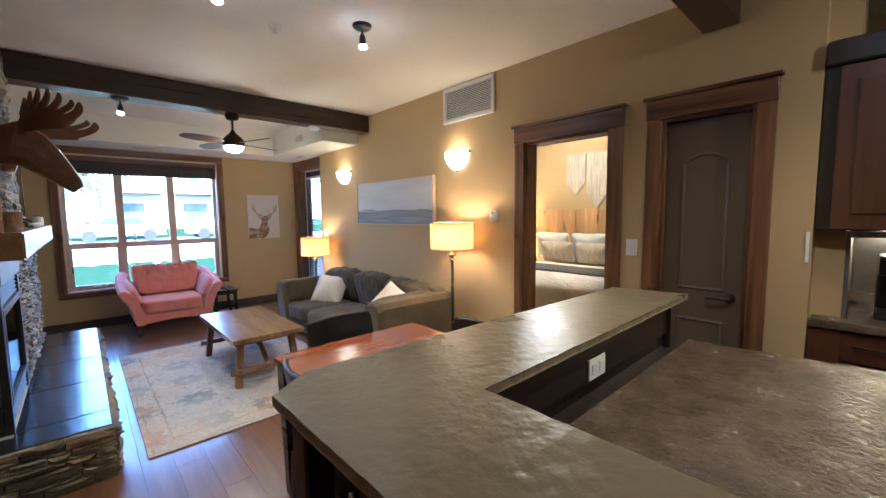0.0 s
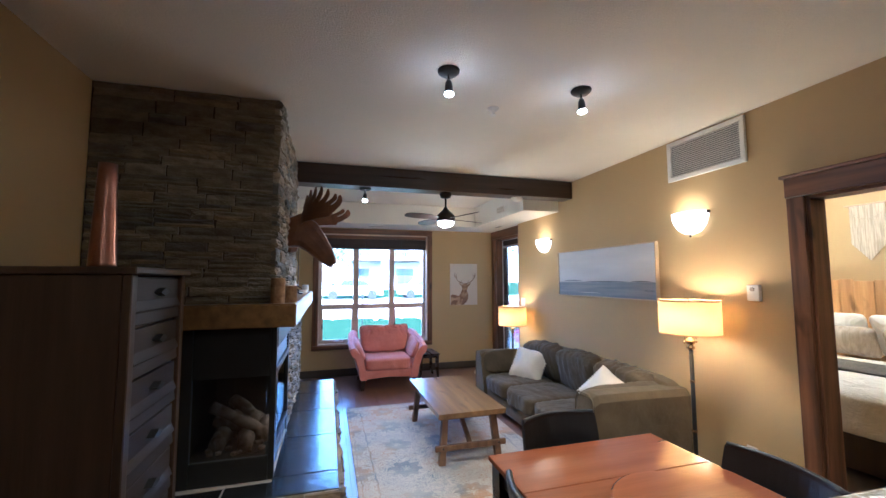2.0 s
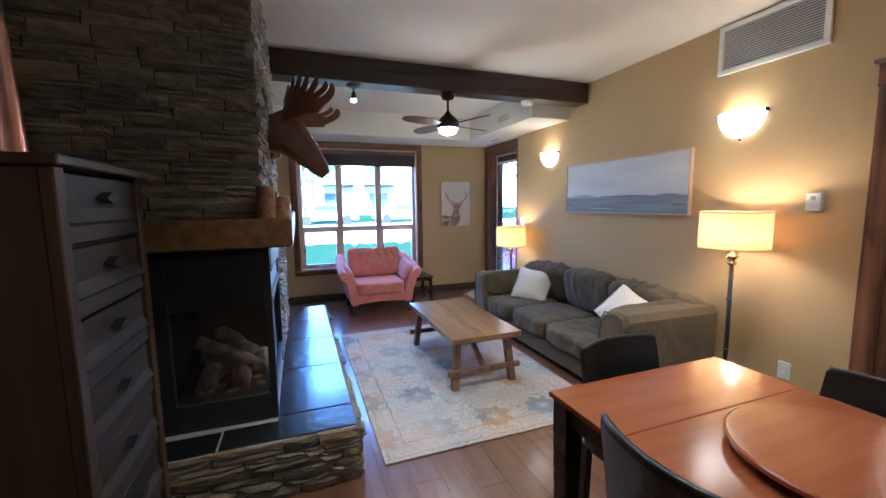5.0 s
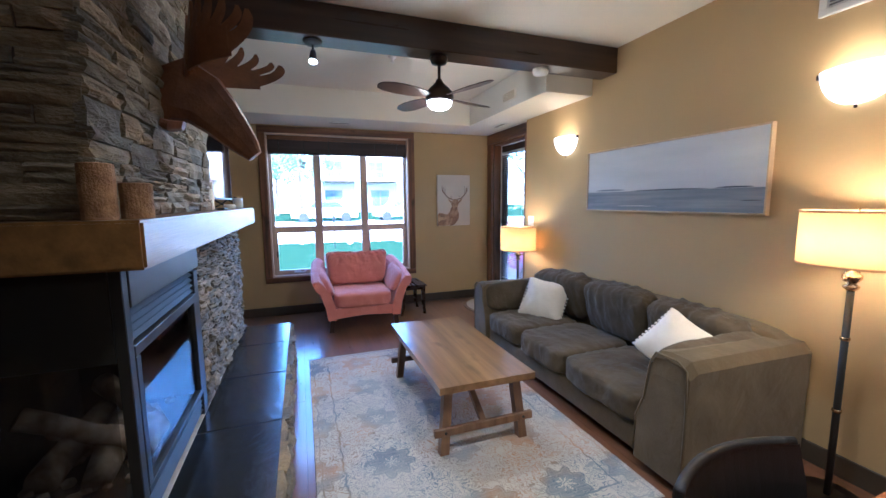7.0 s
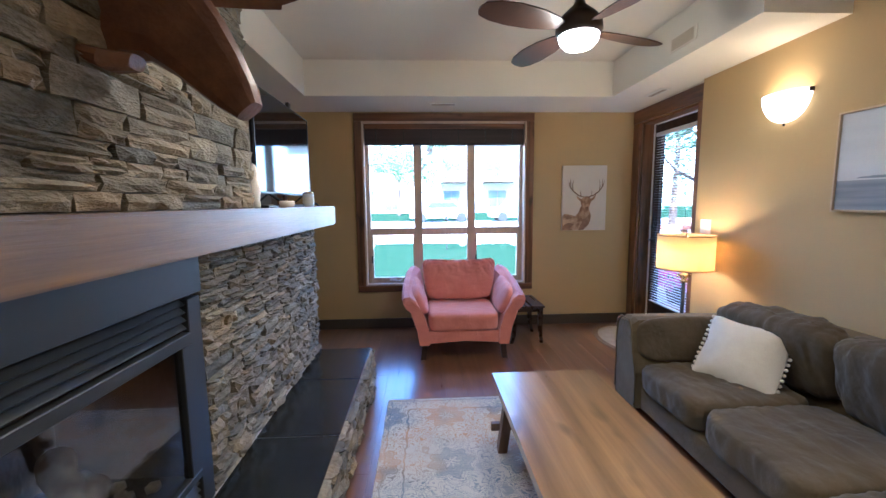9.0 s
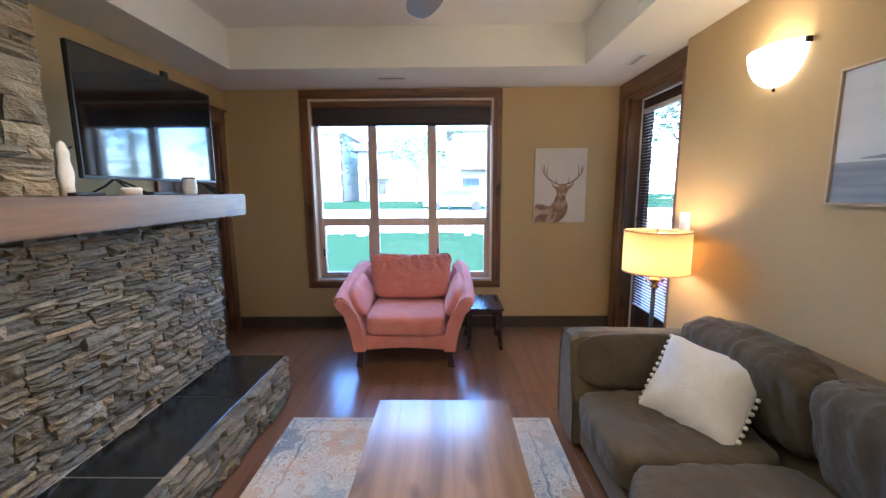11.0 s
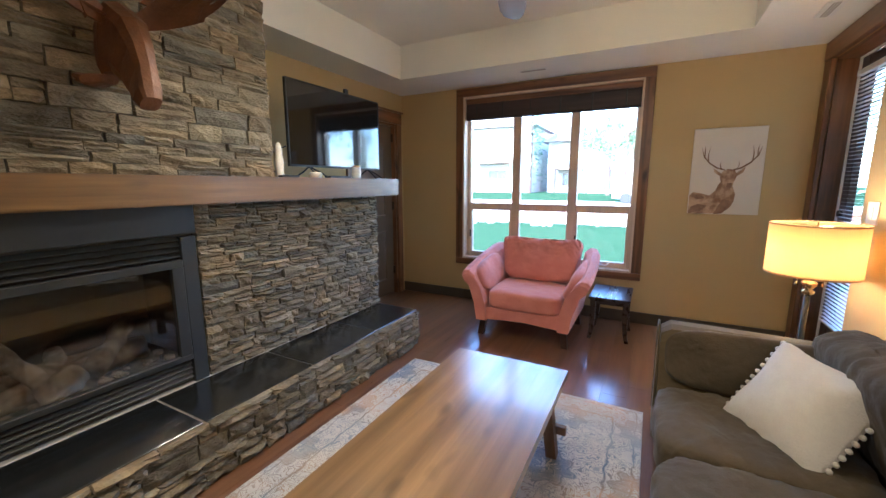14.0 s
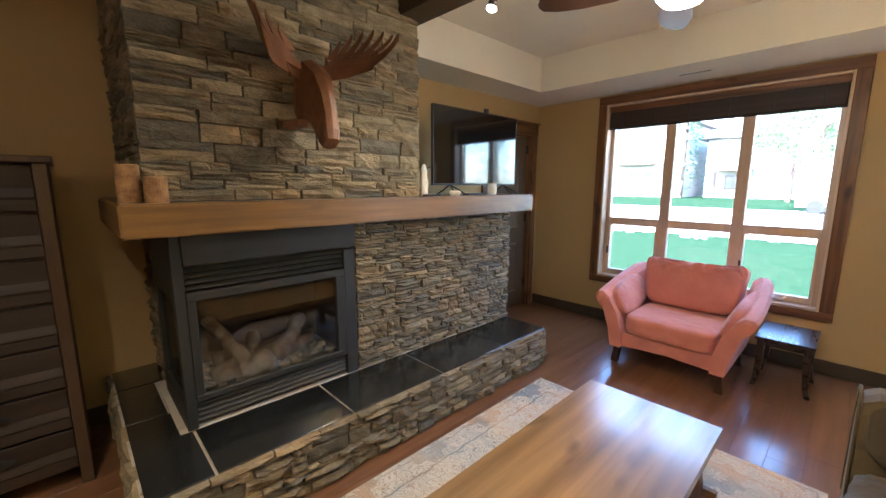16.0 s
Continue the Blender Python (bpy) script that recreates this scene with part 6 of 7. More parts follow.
def dxz(u, v):
    return (DX0 + u * (DX1 - DX0), DZ0 + v * (DZ1 - DZ0))


def blot(name, pts, m, depth=0.0012):
    part(name, prism([dxz(u, v) for u, v in pts], 7.197 - depth, 7.1968), m, dp)


blot("painted_body", [(0.01, 0.0), (0.01, 0.22), (0.06, 0.26), (0.16, 0.25), (0.30, 0.22), (0.38, 0.28), (0.42, 0.36), (0.47, 0.40), (0.56, 0.38), (0.62, 0.32), (0.66, 0.24), (0.65, 0.15), (0.60, 0.08), (0.50, 0.01)], DEER1)
blot("painted_shadow", [(0.38, 0.0), (0.44, 0.10), (0.50, 0.18), (0.60, 0.16), (0.58, 0.08), (0.50, 0.01)], DEER2, 0.0018)
blot("painted_shadow", [(0.02, 0.01), (0.04, 0.08), (0.14, 0.12), (0.28, 0.10), (0.18, 0.03)], DEER2, 0.0018)
blot("painted_shadow", [(0.05, 0.22), (0.16, 0.24), (0.24, 0.19), (0.12, 0.17)], DEER2, 0.0018)
blot("painted_face", [(0.45, 0.36), (0.42, 0.44), (0.45, 0.50), (0.52, 0.53), (0.62, 0.52), (0.66, 0.46), (0.62, 0.37), (0.60, 0.30), (0.54, 0.29), (0.50, 0.31)], DEER1, 0.0024)
blot("painted_muzzle", [(0.53, 0.32), (0.53, 0.37), (0.60, 0.37), (0.60, 0.32), (0.57, 0.30)], DEER2, 0.003)
blot("painted_ear", [(0.44, 0.48), (0.32, 0.54), (0.34, 0.49), (0.42, 0.45)], DEER1, 0.003)
blot("painted_ear", [(0.64, 0.48), (0.76, 0.55), (0.74, 0.49), (0.66, 0.45)], DEER1, 0.003)
ab = bmesh.new()
for s in (-1, 1):
    def pt(u, v):
        x_, z_ = dxz(0.54 + s * u, v)
        return (x_, 7.1958, z_)
    tube([pt(0.06, 0.52), pt(0.16, 0.54), pt(0.28, 0.60), pt(0.37, 0.68), pt(0.41, 0.78)], [0.006, 0.007, 0.006, 0.005, 0.001], 5, bm=ab)
    tube([pt(0.11, 0.53), pt(0.13, 0.58), pt(0.12, 0.62)], [0.005, 0.004, 0.001], 5, bm=ab)
    tube([pt(0.30, 0.61), pt(0.31, 0.70), pt(0.29, 0.79)], [0.005, 0.004, 0.001], 5, bm=ab)
    tube([pt(0.36, 0.67), pt(0.36, 0.74), pt(0.37, 0.80)], [0.004, 0.004, 0.001], 5, bm=ab)
part("painted_antlers", ab, DEER2, dp)

# ---- wall plates ----
th = thing("thermostat", (2.985, 2.53, 1.45), "small white wall thermostat", "thermostat")
part("body", box(2.955, 2.989, 2.492, 2.572, 1.398, 1.508, 0.006, 2), WHITE, th)
part("dial", tube([(2.9549, 2.532, 1.478), (2.948, 2.532, 1.478)], 0.014, 16), GROUT, th)


def plate(name, x, y, z, label, rocker=True, w=0.073):
    root = thing(name, (x, y, z), label, "wall plate")
    part("plate", box(x - 0.007, x - 0.001, y - w / 2, y + w / 2, z - 0.058, z + 0.058, 0.002), WHITE, root)
    if rocker:
        part("rocker", box(x - 0.011, x - 0.0071, y - 0.016, y + 0.016, z - 0.033, z + 0.033, 0.002), WHITE, root)
    else:
        for s in (-1, 1):
            part("socket", box(x - 0.010, x - 0.0071, y - 0.016, y + 0.016, z + s * 0.022 - 0.013, z + s * 0.022 + 0.013, 0.002), CREAM, root)


plate("light_switch", X1, 1.312, 1.23, "white light switch beside the bedroom doorway")
plate("light_switch", X1, 5.90, 1.21, "white light switch by the balcony door", True, 0.12)
plate("wall_outlet", X1, 2.62, 0.342, "white wall outlet low on the wall", False)
c5 = thing("corner_sensor", (3.0, 0.45, 1.25), "small white wall plate at the kitchen corner", "wall plate")
part("plate", box(X1 - 0.008, X1 - 0.001, 0.41, 0.425, 1.20, 1.36, 0.002), WHITE, c5)

# ---- dining table, lazy susan, chairs ----
dt = thing("dining_table", (1.345, 1.62, 0), "cherry veneer dining table with dark tapered legs", "dining table")
part("tabletop", box(0.885, 1.805, 0.97, 1.935, 0.722, 0.745, 0.003), CHERRY, dt)
part("extension_leaf", box(0.885, 1.805, 1.9365, 2.275, 0.722, 0.745, 0.003), CHERRY, dt)
for x in (0.93, 1.76):
    part("apron", box(x - 0.011, x + 0.011, 1.06, 2.19, 0.635, 0.7215, 0.002), ESPRESSO, dt)
for y in (1.03, 2.22):
    part("apron", box(0.98, 1.71, y - 0.011, y + 0.011, 0.635, 0.7215, 0.002), ESPRESSO, dt)
for x in (0.935, 1.755):
    for y in (1.03, 2.22):
        part("leg", loft([[(x + a * w, y + b * w, z) for a, b in ((-1, -1), (1, -1), (1, 1), (-1, 1))] for w, z in ((0.026, 0.001), (0.038, 0.60), (0.038, 0.7215))]), ESPRESSO, dt)
ls = thing("lazy_susan", (1.36, 1.60, 0.745), "large round cherry turntable on the dining table", "turntable")
part("foot", lathe(1.36, 1.60, [(0.0, 0.7455), (0.14, 0.7455), (0.14, 0.768), (0.0, 0.768)], 32), ESPRESSO, ls)
part("disc", lathe(1.36, 1.60, [(0.0, 0.7685), (0.262, 0.7685), (0.275, 0.774), (0.275, 0.786), (0.268, 0.790), (0.0, 0.790)], 64), CHERRY, ls, smooth=False)


def dining_chair(m, first=None):
    if first:
        return copy_thing(first, m)
    root = thing("dining_chair", (0, 0, 0), "black leather dining chair with a curved low back", "dining chair", "chairs round the dining table")
    part("seat", cushion((0, 0, 0.455), (0.45, 0.44, 0.075), power=6, folds=0.003, cuts=7), LEATHER, root, smooth=True)
    rings = []
    for z, y, w in ((0.44, 0.215, 0.215), (0.60, 0.225, 0.22), (0.75, 0.245, 0.222), (0.835, 0.262, 0.218), (0.845, 0.262, 0.214)):
        f, b = [], []
        for k in range(13):
            u = -1 + k / 6
            curve = -0.055 * (u * u)
            f.append((u * w, y + curve - 0.012, z))
            b.append((u * w, y + curve + 0.012, z))
        rings.append(f + b[::-1])
    bk = part("backrest", loft(rings), LEATHER, root, smooth=False)
    part("top_seam", tube([(u / 6 * 0.214, 0.262 - 0.055 * (u / 6) ** 2, 0.846) for u in range(-6, 7)], 0.012, 8), LEATHER, bk, smooth=True)
    for x in (-0.19, 0.19):
        for y, q in ((-0.18, -0.01), (0.19, 0.02)):
            part("leg", slant((x, y + q, 0.001), (x, y, 0.43), 0.034, 0.034), LEATHER, root)
    return root


# the first chair stands at the table's far end, its back to the sofa
first = dining_chair(None)
chair_poses = [(1.335, 2.16, 4), (0.865 + 0.165, 1.70, 93), (1.60, 1.66, -93)]
m0 = Matrix.Translation((chair_poses[0][0], chair_poses[0][1], 0)) @ Matrix.Rotation(radians(chair_poses[0][2]), 4, "Z")
for px, py, pz in chair_poses[1:]:
    dining_chair(Matrix.Translation((px, py, 0)) @ Matrix.Rotation(radians(pz), 4, "Z"), first)
first.matrix_basis = m0

# ---- bar and kitchen ----
br = thing("breakfast_bar", (1.4, 0.6, 0), "L-shaped raised breakfast bar with a leathered stone top", "breakfast bar")


def slab(outline, z0, z1, m, wob=0.003, seed=0):
    """A stone top with a slightly broken edge."""
    pts = []
    for (a, b), (c, d) in zip(outline, outline[1:] + outline[:1]):
        n = max(1, int(math.hypot(c - a, d - b) / 0.03))
        for k in range(n):
            t = k / n
            p = Vector((a + (c - a) * t, b + (d - b) * t, 0))
            nrm = Vector((d - b, a - c, 0)).normalized()
            pts.append(p + nrm * (wob * noise.noise(p * 22 + Vector((seed, 0, 0))) if k else 0))
    mid = sum(pts, Vector()) / len(pts)
    bm = bmesh.new()
    rings = []
    for z, inset in ((z0, 0.004), (z0 + 0.006, 0.0), (z1 - 0.006, 0.0), (z1 - 0.001, 0.004)):
        rings.append([(p.x + (mid.x - p.x) * inset * 0.6, p.y + (mid.y - p.y) * inset * 0.6, z + 0.0015 * noise.noise(p * 30 + Vector((0, 0, z * 9)))) for p in pts])
    vs = [[bm.verts.new(q) for q in r] for r in rings]
    for a, b in zip(vs, vs[1:]):
        for k in range(len(a)):
            bm.faces.new((a[k], a[(k + 1) % len(a)], b[(k + 1) % len(a)], b[k]))
    bm.faces.new(vs[0][::-1])
    bm.faces.new(vs[-1])
    return bm


part("bar_top", slab([(0.483, -1.9), (0.846, -1.9), (0.846, 0.785), (2.35, 0.785), (2.275, 1.12), (0.595, 1.18), (0.48, 1.095)], 1.048, 1.075, COUNTER), COUNTER, br)
wb = bmesh.new()
box(0.60, 0.70, -1.9, 0.93, 0, 1.047, bm=wb)
box(0.70, 2.16, 0.83, 0.93, 0, 1.047, bm=wb)
part("bar_wall", wb, BARWOOD, br)
part("bar_front_panel", box(0.7005, 0.716, -1.9, 0.8295, 0.912, 1.047, 0.001), BARWOOD, br)
part("bar_front_panel", box(0.7165, 2.16, 0.8145, 0.8295, 0.912, 1.047, 0.001), BARWOOD, br)
part("bar_end_panel", box(2.1605, 2.18, 0.80, 0.935, 0, 1.047, 0.003), BARWOOD, br)
part("support_post", box(0.505, 0.575, 0.985, 1.055, 0, 1.047, 0.006), BARWOOD, br)
for y in (0.4, -0.3, -1.0):
    part("bracket", prism([(0.599, 1.047), (0.50, 1.047), (0.50, 1.01), (0.599, 0.85)], y - 0.02, y + 0.02), BARWOOD, br)
oo = thing("counter_outlet", (1.38, 0.81, 0.97), "pale wall outlet on the bar's dark panel", "wall plate")
part("plate", box(1.40, 1.515, 0.806, 0.814, 0.912, 0.986, 0.002), CREAM, oo)
for s in (-1, 1):
    part("socket", box(1.4575 + s * 0.026 - 0.014, 1.4575 + s * 0.026 + 0.014, 0.803, 0.8059, 0.932, 0.967, 0.002), WHITE, oo)
kc = thing("kitchen_counter", (1.5, 0.0, 0), "lower kitchen counter with a pitted brown stone top", "kitchen counter")
part("counter_top", slab([(0.72, -1.9), (1.42, -1.9), (1.42, -0.62), (2.23, 0.06), (2.137, 0.722), (0.72, 0.722)], 0.872, 0.91, COUNTERLO, seed=3), COUNTERLO, kc)
part("base_cabinet", box(0.7175, 1.38, -1.9, 0.812, 0.1, 0.871, 0.002), BARWOOD, kc)
part("base_cabinet", box(1.381, 2.08, 0.12, 0.812, 0.1, 0.871, 0.002), BARWOOD, kc)
part("toe_kick", box(0.74, 2.05, 0.2, 0.8, 0.001, 0.099), BARWOOD, kc)

bc = thing("base_cabinet", (3.3, -0.4, 0), "cherry-stained kitchen base cabinets with drawers", "kitchen cabinet")
part("carcass", box(3.025, 4.09, -1.6, 0.272, 0.1, 0.862), CABW, bc)
part("filler", box(3.0, 3.115, 0.273, 0.394, 0.1, 0.862, 0.002), CABW, bc)
for k in range(4):
    y1_ = 0.385 - k * 0.46
    dd = part("drawer", box(3.008, 3.029, y1_ - 0.45, y1_, 0.70, 0.855, 0.004), CABW, bc)
    part("handle", tube([(3.007, y1_ - 0.29, 0.785), (2.985, y1_ - 0.28, 0.785), (2.985, y1_ - 0.17, 0.785), (3.007, y1_ - 0.16, 0.785)], 0.006, 8), BRONZE, dd, "dark bronze drawer pull", smooth=True)
    dd = part("door", box(3.008, 3.029, y1_ - 0.45, y1_, 0.11, 0.69, 0.004), CABW, bc)
part("toe_kick", box(3.07, 4.09, -1.6, 0.27, 0.001, 0.099), BARWOOD, bc)
kt = thing("worktop", (3.3, -0.4, 0.9), "brown stone kitchen worktop", "worktop")
part("slab", slab([(2.985, -1.6), (4.09, -1.6), (4.09, 0.262), (3.117, 0.262), (3.117, 0.392), (2.985, 0.392)], 0.864, 0.905, COUNTERLO, seed=8), COUNTERLO, kt)
part("kitchen_backsplash", box(3.12, 4.09, 0.262, 0.279, 0.906, 1.35), mat("grey_tile", (0.10, 0.095, 0.09), (0.14, 0.13, 0.12), 9, 0.25, coat=0.3), None, "dark glossy kitchen backsplash", kind="structure")
part("kitchen_backsplash", box(4.082, 4.099, -1.6, 0.26, 0.906, 1.35), mat("grey_tile_b", (0.10, 0.095, 0.09), (0.14, 0.13, 0.12), 9, 0.25, coat=0.3), None, "dark glossy kitchen backsplash", kind="structure")
uc = thing("upper_cabinet", (3.4, -0.2, 1.36), "cherry-stained upper kitchen cabinets with a crown", "kitchen cabinet")
part("carcass", box(3.02, 4.09, -1.6, 0.277, 1.37, 2.18), CABW, uc)
part("filler", box(3.0, 3.115, 0.278, 0.394, 1.37, 2.18, 0.002), BARWOOD, uc)
for k in range(4):
    y1_ = 0.34 - k * 0.46
    dd = part("door", box(2.985, 2.999, y1_ - 0.45, y1_, 1.375, 2.175, 0.004), CABW, uc)
    part("raised_panel", box(2.977, 2.9848, y1_ - 0.38, y1_ - 0.07, 1.45, 2.10, 0.006), CABW, dd)
part("crown", box(2.965, 3.114, -1.6, 0.394, 2.181, 2.30, 0.01), BARWOOD, uc)
part("top_panel", box(3.1145, 4.09, -1.6, 0.277, 2.181, 2.20), BARWOOD, uc)
part("light_rail", box(3.0, 3.04, -1.6, 0.277, 1.335, 1.369, 0.003), BARWOOD, uc)
lamp("under_cabinet_light", "POINT", 7, WARM, (3.35, 0.12, 1.30), size=0.02)
cm = thing("coffee_machine", (3.3, 0.05, 0.905), "black drip coffee machine on the worktop", "coffee machine")
part("base", box(3.20, 3.44, -0.06, 0.16, 0.9055, 0.94, 0.01, 2), PLASTICB, cm)
part("body", box(3.34, 3.44, -0.06, 0.16, 0.941, 1.22, 0.015, 2), PLASTICB, cm)
part("brew_head", box(3.20, 3.44, -0.06, 0.16, 1.13, 1.235, 0.02, 2), PLASTICB, cm)
part("carafe", lathe(3.27, 0.05, [(0.0, 0.942), (0.06, 0.942), (0.068, 0.98), (0.06, 1.05), (0.045, 1.08), (0.0, 1.085)], 20), EXTGLASS, cm, smooth=True)
part("kitchen_floor_extension", box(3.12, XK, Y0, 0.27, -0.04, -0.004), SEAM, None, "dark floor under the kitchen units", kind="structure")

# ---- bedroom ----
bd = thing("bed", (5.2, 3.6, 0), "wide made bed with white linen and a pine board headboard", "bed")
BY0, BY1 = 2.20, 4.16
part("bed_base", box(4.25, 6.18, BY0 + 0.06, BY1 - 0.06, 0.12, 0.36, 0.01), DARKLEG, bd)
for xx in (4.32, 6.1):
    for y in (BY0 + 0.12, BY1 - 0.12):
        part("leg", box(xx - 0.03, xx + 0.03, y - 0.03, y + 0.03, 0.0, 0.119), DARKLEG, bd)
part("mattress", cushion((5.2, (BY0 + BY1) / 2, 0.47), (2.0, BY1 - BY0 - 0.05, 0.30), power=10, folds=0.004, cuts=9), BEDDING, bd, smooth=True)
hbd = part("headboard", box(6.27, 6.335, BY0 - 0.1, BY1 + 0.1, 0.3, 1.50, 0.003), PINE, bd)
y = BY0 - 0.1
k = 0
while y < BY1 + 0.08:
    w = (0.19, 0.14, 0.22, 0.16)[k % 4]
    w = min(w, BY1 + 0.1 - y)
    part("board", box(6.245 + 0.006 * (k % 2), 6.269, y + 0.002, y + w - 0.002, 0.3, 1.54 - 0.012 * (k % 3), 0.003), PINE, hbd)
    y += w
    k += 1
dv = thing("duvet", (5.1, 3.6, 0.6), "white duvet with soft folds spread over the bed", "duvet")
part("cover", cushion((5.08, (BY0 + BY1) / 2, 0.475), (1.90, BY1 - BY0 + 0.10, 0.40), power=6, folds=0.03, freq=3, cuts=16, seed=5), BEDDING, dv, smooth=True)
tr_ = thing("throw_blanket", (4.8, 3.6, 0.75), "grey-brown knitted throw laid across the bed", "blanket")
part("cloth", cushion((5.15, (BY0 + BY1) / 2 + 0.1, 0.675), (0.55, BY1 - BY0 - 0.1, 0.06), power=6, folds=0.02, freq=5, cuts=12, seed=7), THROW, tr_, smooth=True)
for i, (y, x, s, m, lab) in enumerate(((3.80, 6.05, 0.66, BEDDING, "plump white bed pillow"), (3.15, 6.05, 0.66, BEDDING, "plump white bed pillow"), (2.50, 6.05, 0.62, BEDDING, "plump white bed pillow"), (3.60, 5.84, 0.60, STRIPE, "cream striped bed cushion"), (2.98, 5.84, 0.60, STRIPE, "cream striped bed cushion"))):
    pl = thing("bed_pillow", (x, y, 0.68), lab, "pillow", "pillows on the bed")
    h = 0.50 if m is BEDDING else 0.36
    part("pillow", cushion((x, y, 0.69 + h / 2 - 0.02), (s, 0.20, h), turn=Matrix.Rotation(radians(90), 4, "Z") @ Matrix.Rotation(radians(-18), 4, "X"), power=6, pinch=0.75, folds=0.014, seed=i, cuts=10), m, pl, smooth=True)
mc = thing("macrame_hanging", (6.32, 3.6, 2.1), "cream macrame wall hanging in pointed panels on a rod", "wall hanging")
part("rod", tube([(6.325, 2.58, 2.435), (6.325, 3.78, 2.435)], 0.010, 8), PALE, mc)
for i, (y0, y1, l) in enumerate(((3.40, 3.73, 0.66), (3.02, 3.37, 0.90), (2.64, 2.99, 0.69))):
    ym = (y0 + y1) / 2
    bm = bmesh.new()
    n = 44
    up, dn = [], []
    for k in range(n + 1):
        ya = y0 + (y1 - y0) * k / n
        t = 1 - abs(ya - ym) / ((y1 - y0) / 2)
        zl = 2.425 - l * (0.68 + 0.32 * t) - 0.014 * (k % 2)
        xq = 6.318 + 0.006 * (k % 2)
        up.append((xq, ya, 2.425))
        dn.append((xq, ya, zl))
    for q in (0.0, 0.006):
        va = [bm.verts.new((p[0] + q, p[1], p[2])) for p in up]
        vb = [bm.verts.new((p[0] + q, p[1], p[2])) for p in dn]
        for k in range(n):
            bm.faces.new((va[k], va[k + 1], vb[k + 1], vb[k]))
    part("cord_panel", bm, MACRAME, mc)
    part("knot_row", tube([(6.314, y0 + (y1 - y0) * k / 8, 2.35 - 0.10 * math.sin(math.pi * k / 8)) for k in range(9)], 0.008, 6), MACRAME, mc)
ns = thing("nightstand", (6.05, 4.95, 0), "dark wooden nightstand beside the bed", "nightstand")
part("cabinet", box(5.85, 6.30, 4.30, 4.75, 0.0, 0.68, 0.005), DARKLEG, ns)
dr = part("drawer", box(5.832, 5.849, 4.32, 4.73, 0.42, 0.66, 0.003), DARKLEG, ns)
part("knob", tube([(5.831, 4.525, 0.54), (5.81, 4.525, 0.54)], 0.012, 12), CHROME, dr)
nl = thing("bedside_lamp", (6.05, 4.55, 0.68), "lit bedside lamp with a cream shade", "table lamp")
part("base", lathe(6.05, 4.55, [(0.0, 0.681), (0.07, 0.681), (0.06, 0.70), (0.015, 0.72), (0.04, 0.80), (0.015, 0.90), (0.01, 1.0), (0.0, 1.0)], 18), BRONZE, nl, smooth=True)
part("shade", lathe(6.05, 4.55, [(0.16, 0.96), (0.12, 1.18)], 28, caps=False), SHADE, nl, smooth=True)
lamp("bedside_light", "POINT", 45, WARM, (6.05, 4.55, 1.08), size=0.05)
# added lamp without a fixture, brightens the bed from above
lamp("bedroom_ceiling_light", "POINT", 44, (1, 0.78, 0.47), (5.2, 3.4, 2.55), size=0.12)
nt = thing("footboard_bench", (4.1, 3.6, 0), "dark low footboard at the end of the bed", "bench")
part("board", box(4.16, 4.22, BY0 + 0.04, BY1 - 0.04, 0.05, 0.34, 0.01), DARKLEG, nt)

# ---- ledge stones ----
rng = random.Random(11)
STONES = []
for v in range(16):
    bm = bmesh.new()
    r = random.Random(100 + v)
    nx = 4
    front = [[None] * 3 for _ in range(nx + 1)]
    backv = [[None] * 3 for _ in range(nx + 1)]
    for i in range(nx + 1):
        for j in range(3):
            edge = i in (0, nx) or j in (0, 2)
            dx = 0 if i in (0, nx) else r.uniform(-0.05, 0.05)
            dz = r.uniform(-0.05, 0.03) * (1 if j == 0 else -1 if j == 2 else 1)
            px = -0.5 + i / nx + dx + (r.uniform(0, 0.02) if i == 0 else -r.uniform(0, 0.02) if i == nx else 0)
            pz = -0.5 + j / 2 + (dz if j != 1 else dz)
            dep = 1.0 - (0.22 if edge else 0) * r.uniform(0.5, 1.5) + r.uniform(-0.15, 0.12)
            front[i][j] = bm.verts.new((px * 0.985, dep, pz * 0.96))
            if edge:
                backv[i][j] = bm.verts.new((px, 0.0, pz))
    for i in range(nx):
        for j in range(2):
            bm.faces.new((front[i][j], front[i][j + 1], front[i + 1][j + 1], front[i + 1][j]))
        bm.faces.new((front[i][0], front[i + 1][0], backv[i + 1][0], backv[i][0]))
        bm.faces.new((front[i + 1][2], front[i][2], backv[i][2], backv[i + 1][2]))
    for j in range(2):
        bm.faces.new((front[0][j + 1], front[0][j], backv[0][j], backv[0][j + 1]))
        bm.faces.new((front[nx][j], front[nx][j + 1], backv[nx][j + 1], backv[nx][j]))
    bmesh.ops.recalc_face_normals(bm, faces=bm.faces)
    me = bpy.data.meshes.new("stone")
    bm.to_mesh(me)
    bm.free()
    me.materials.append(STONE)
    STONES.append(me)


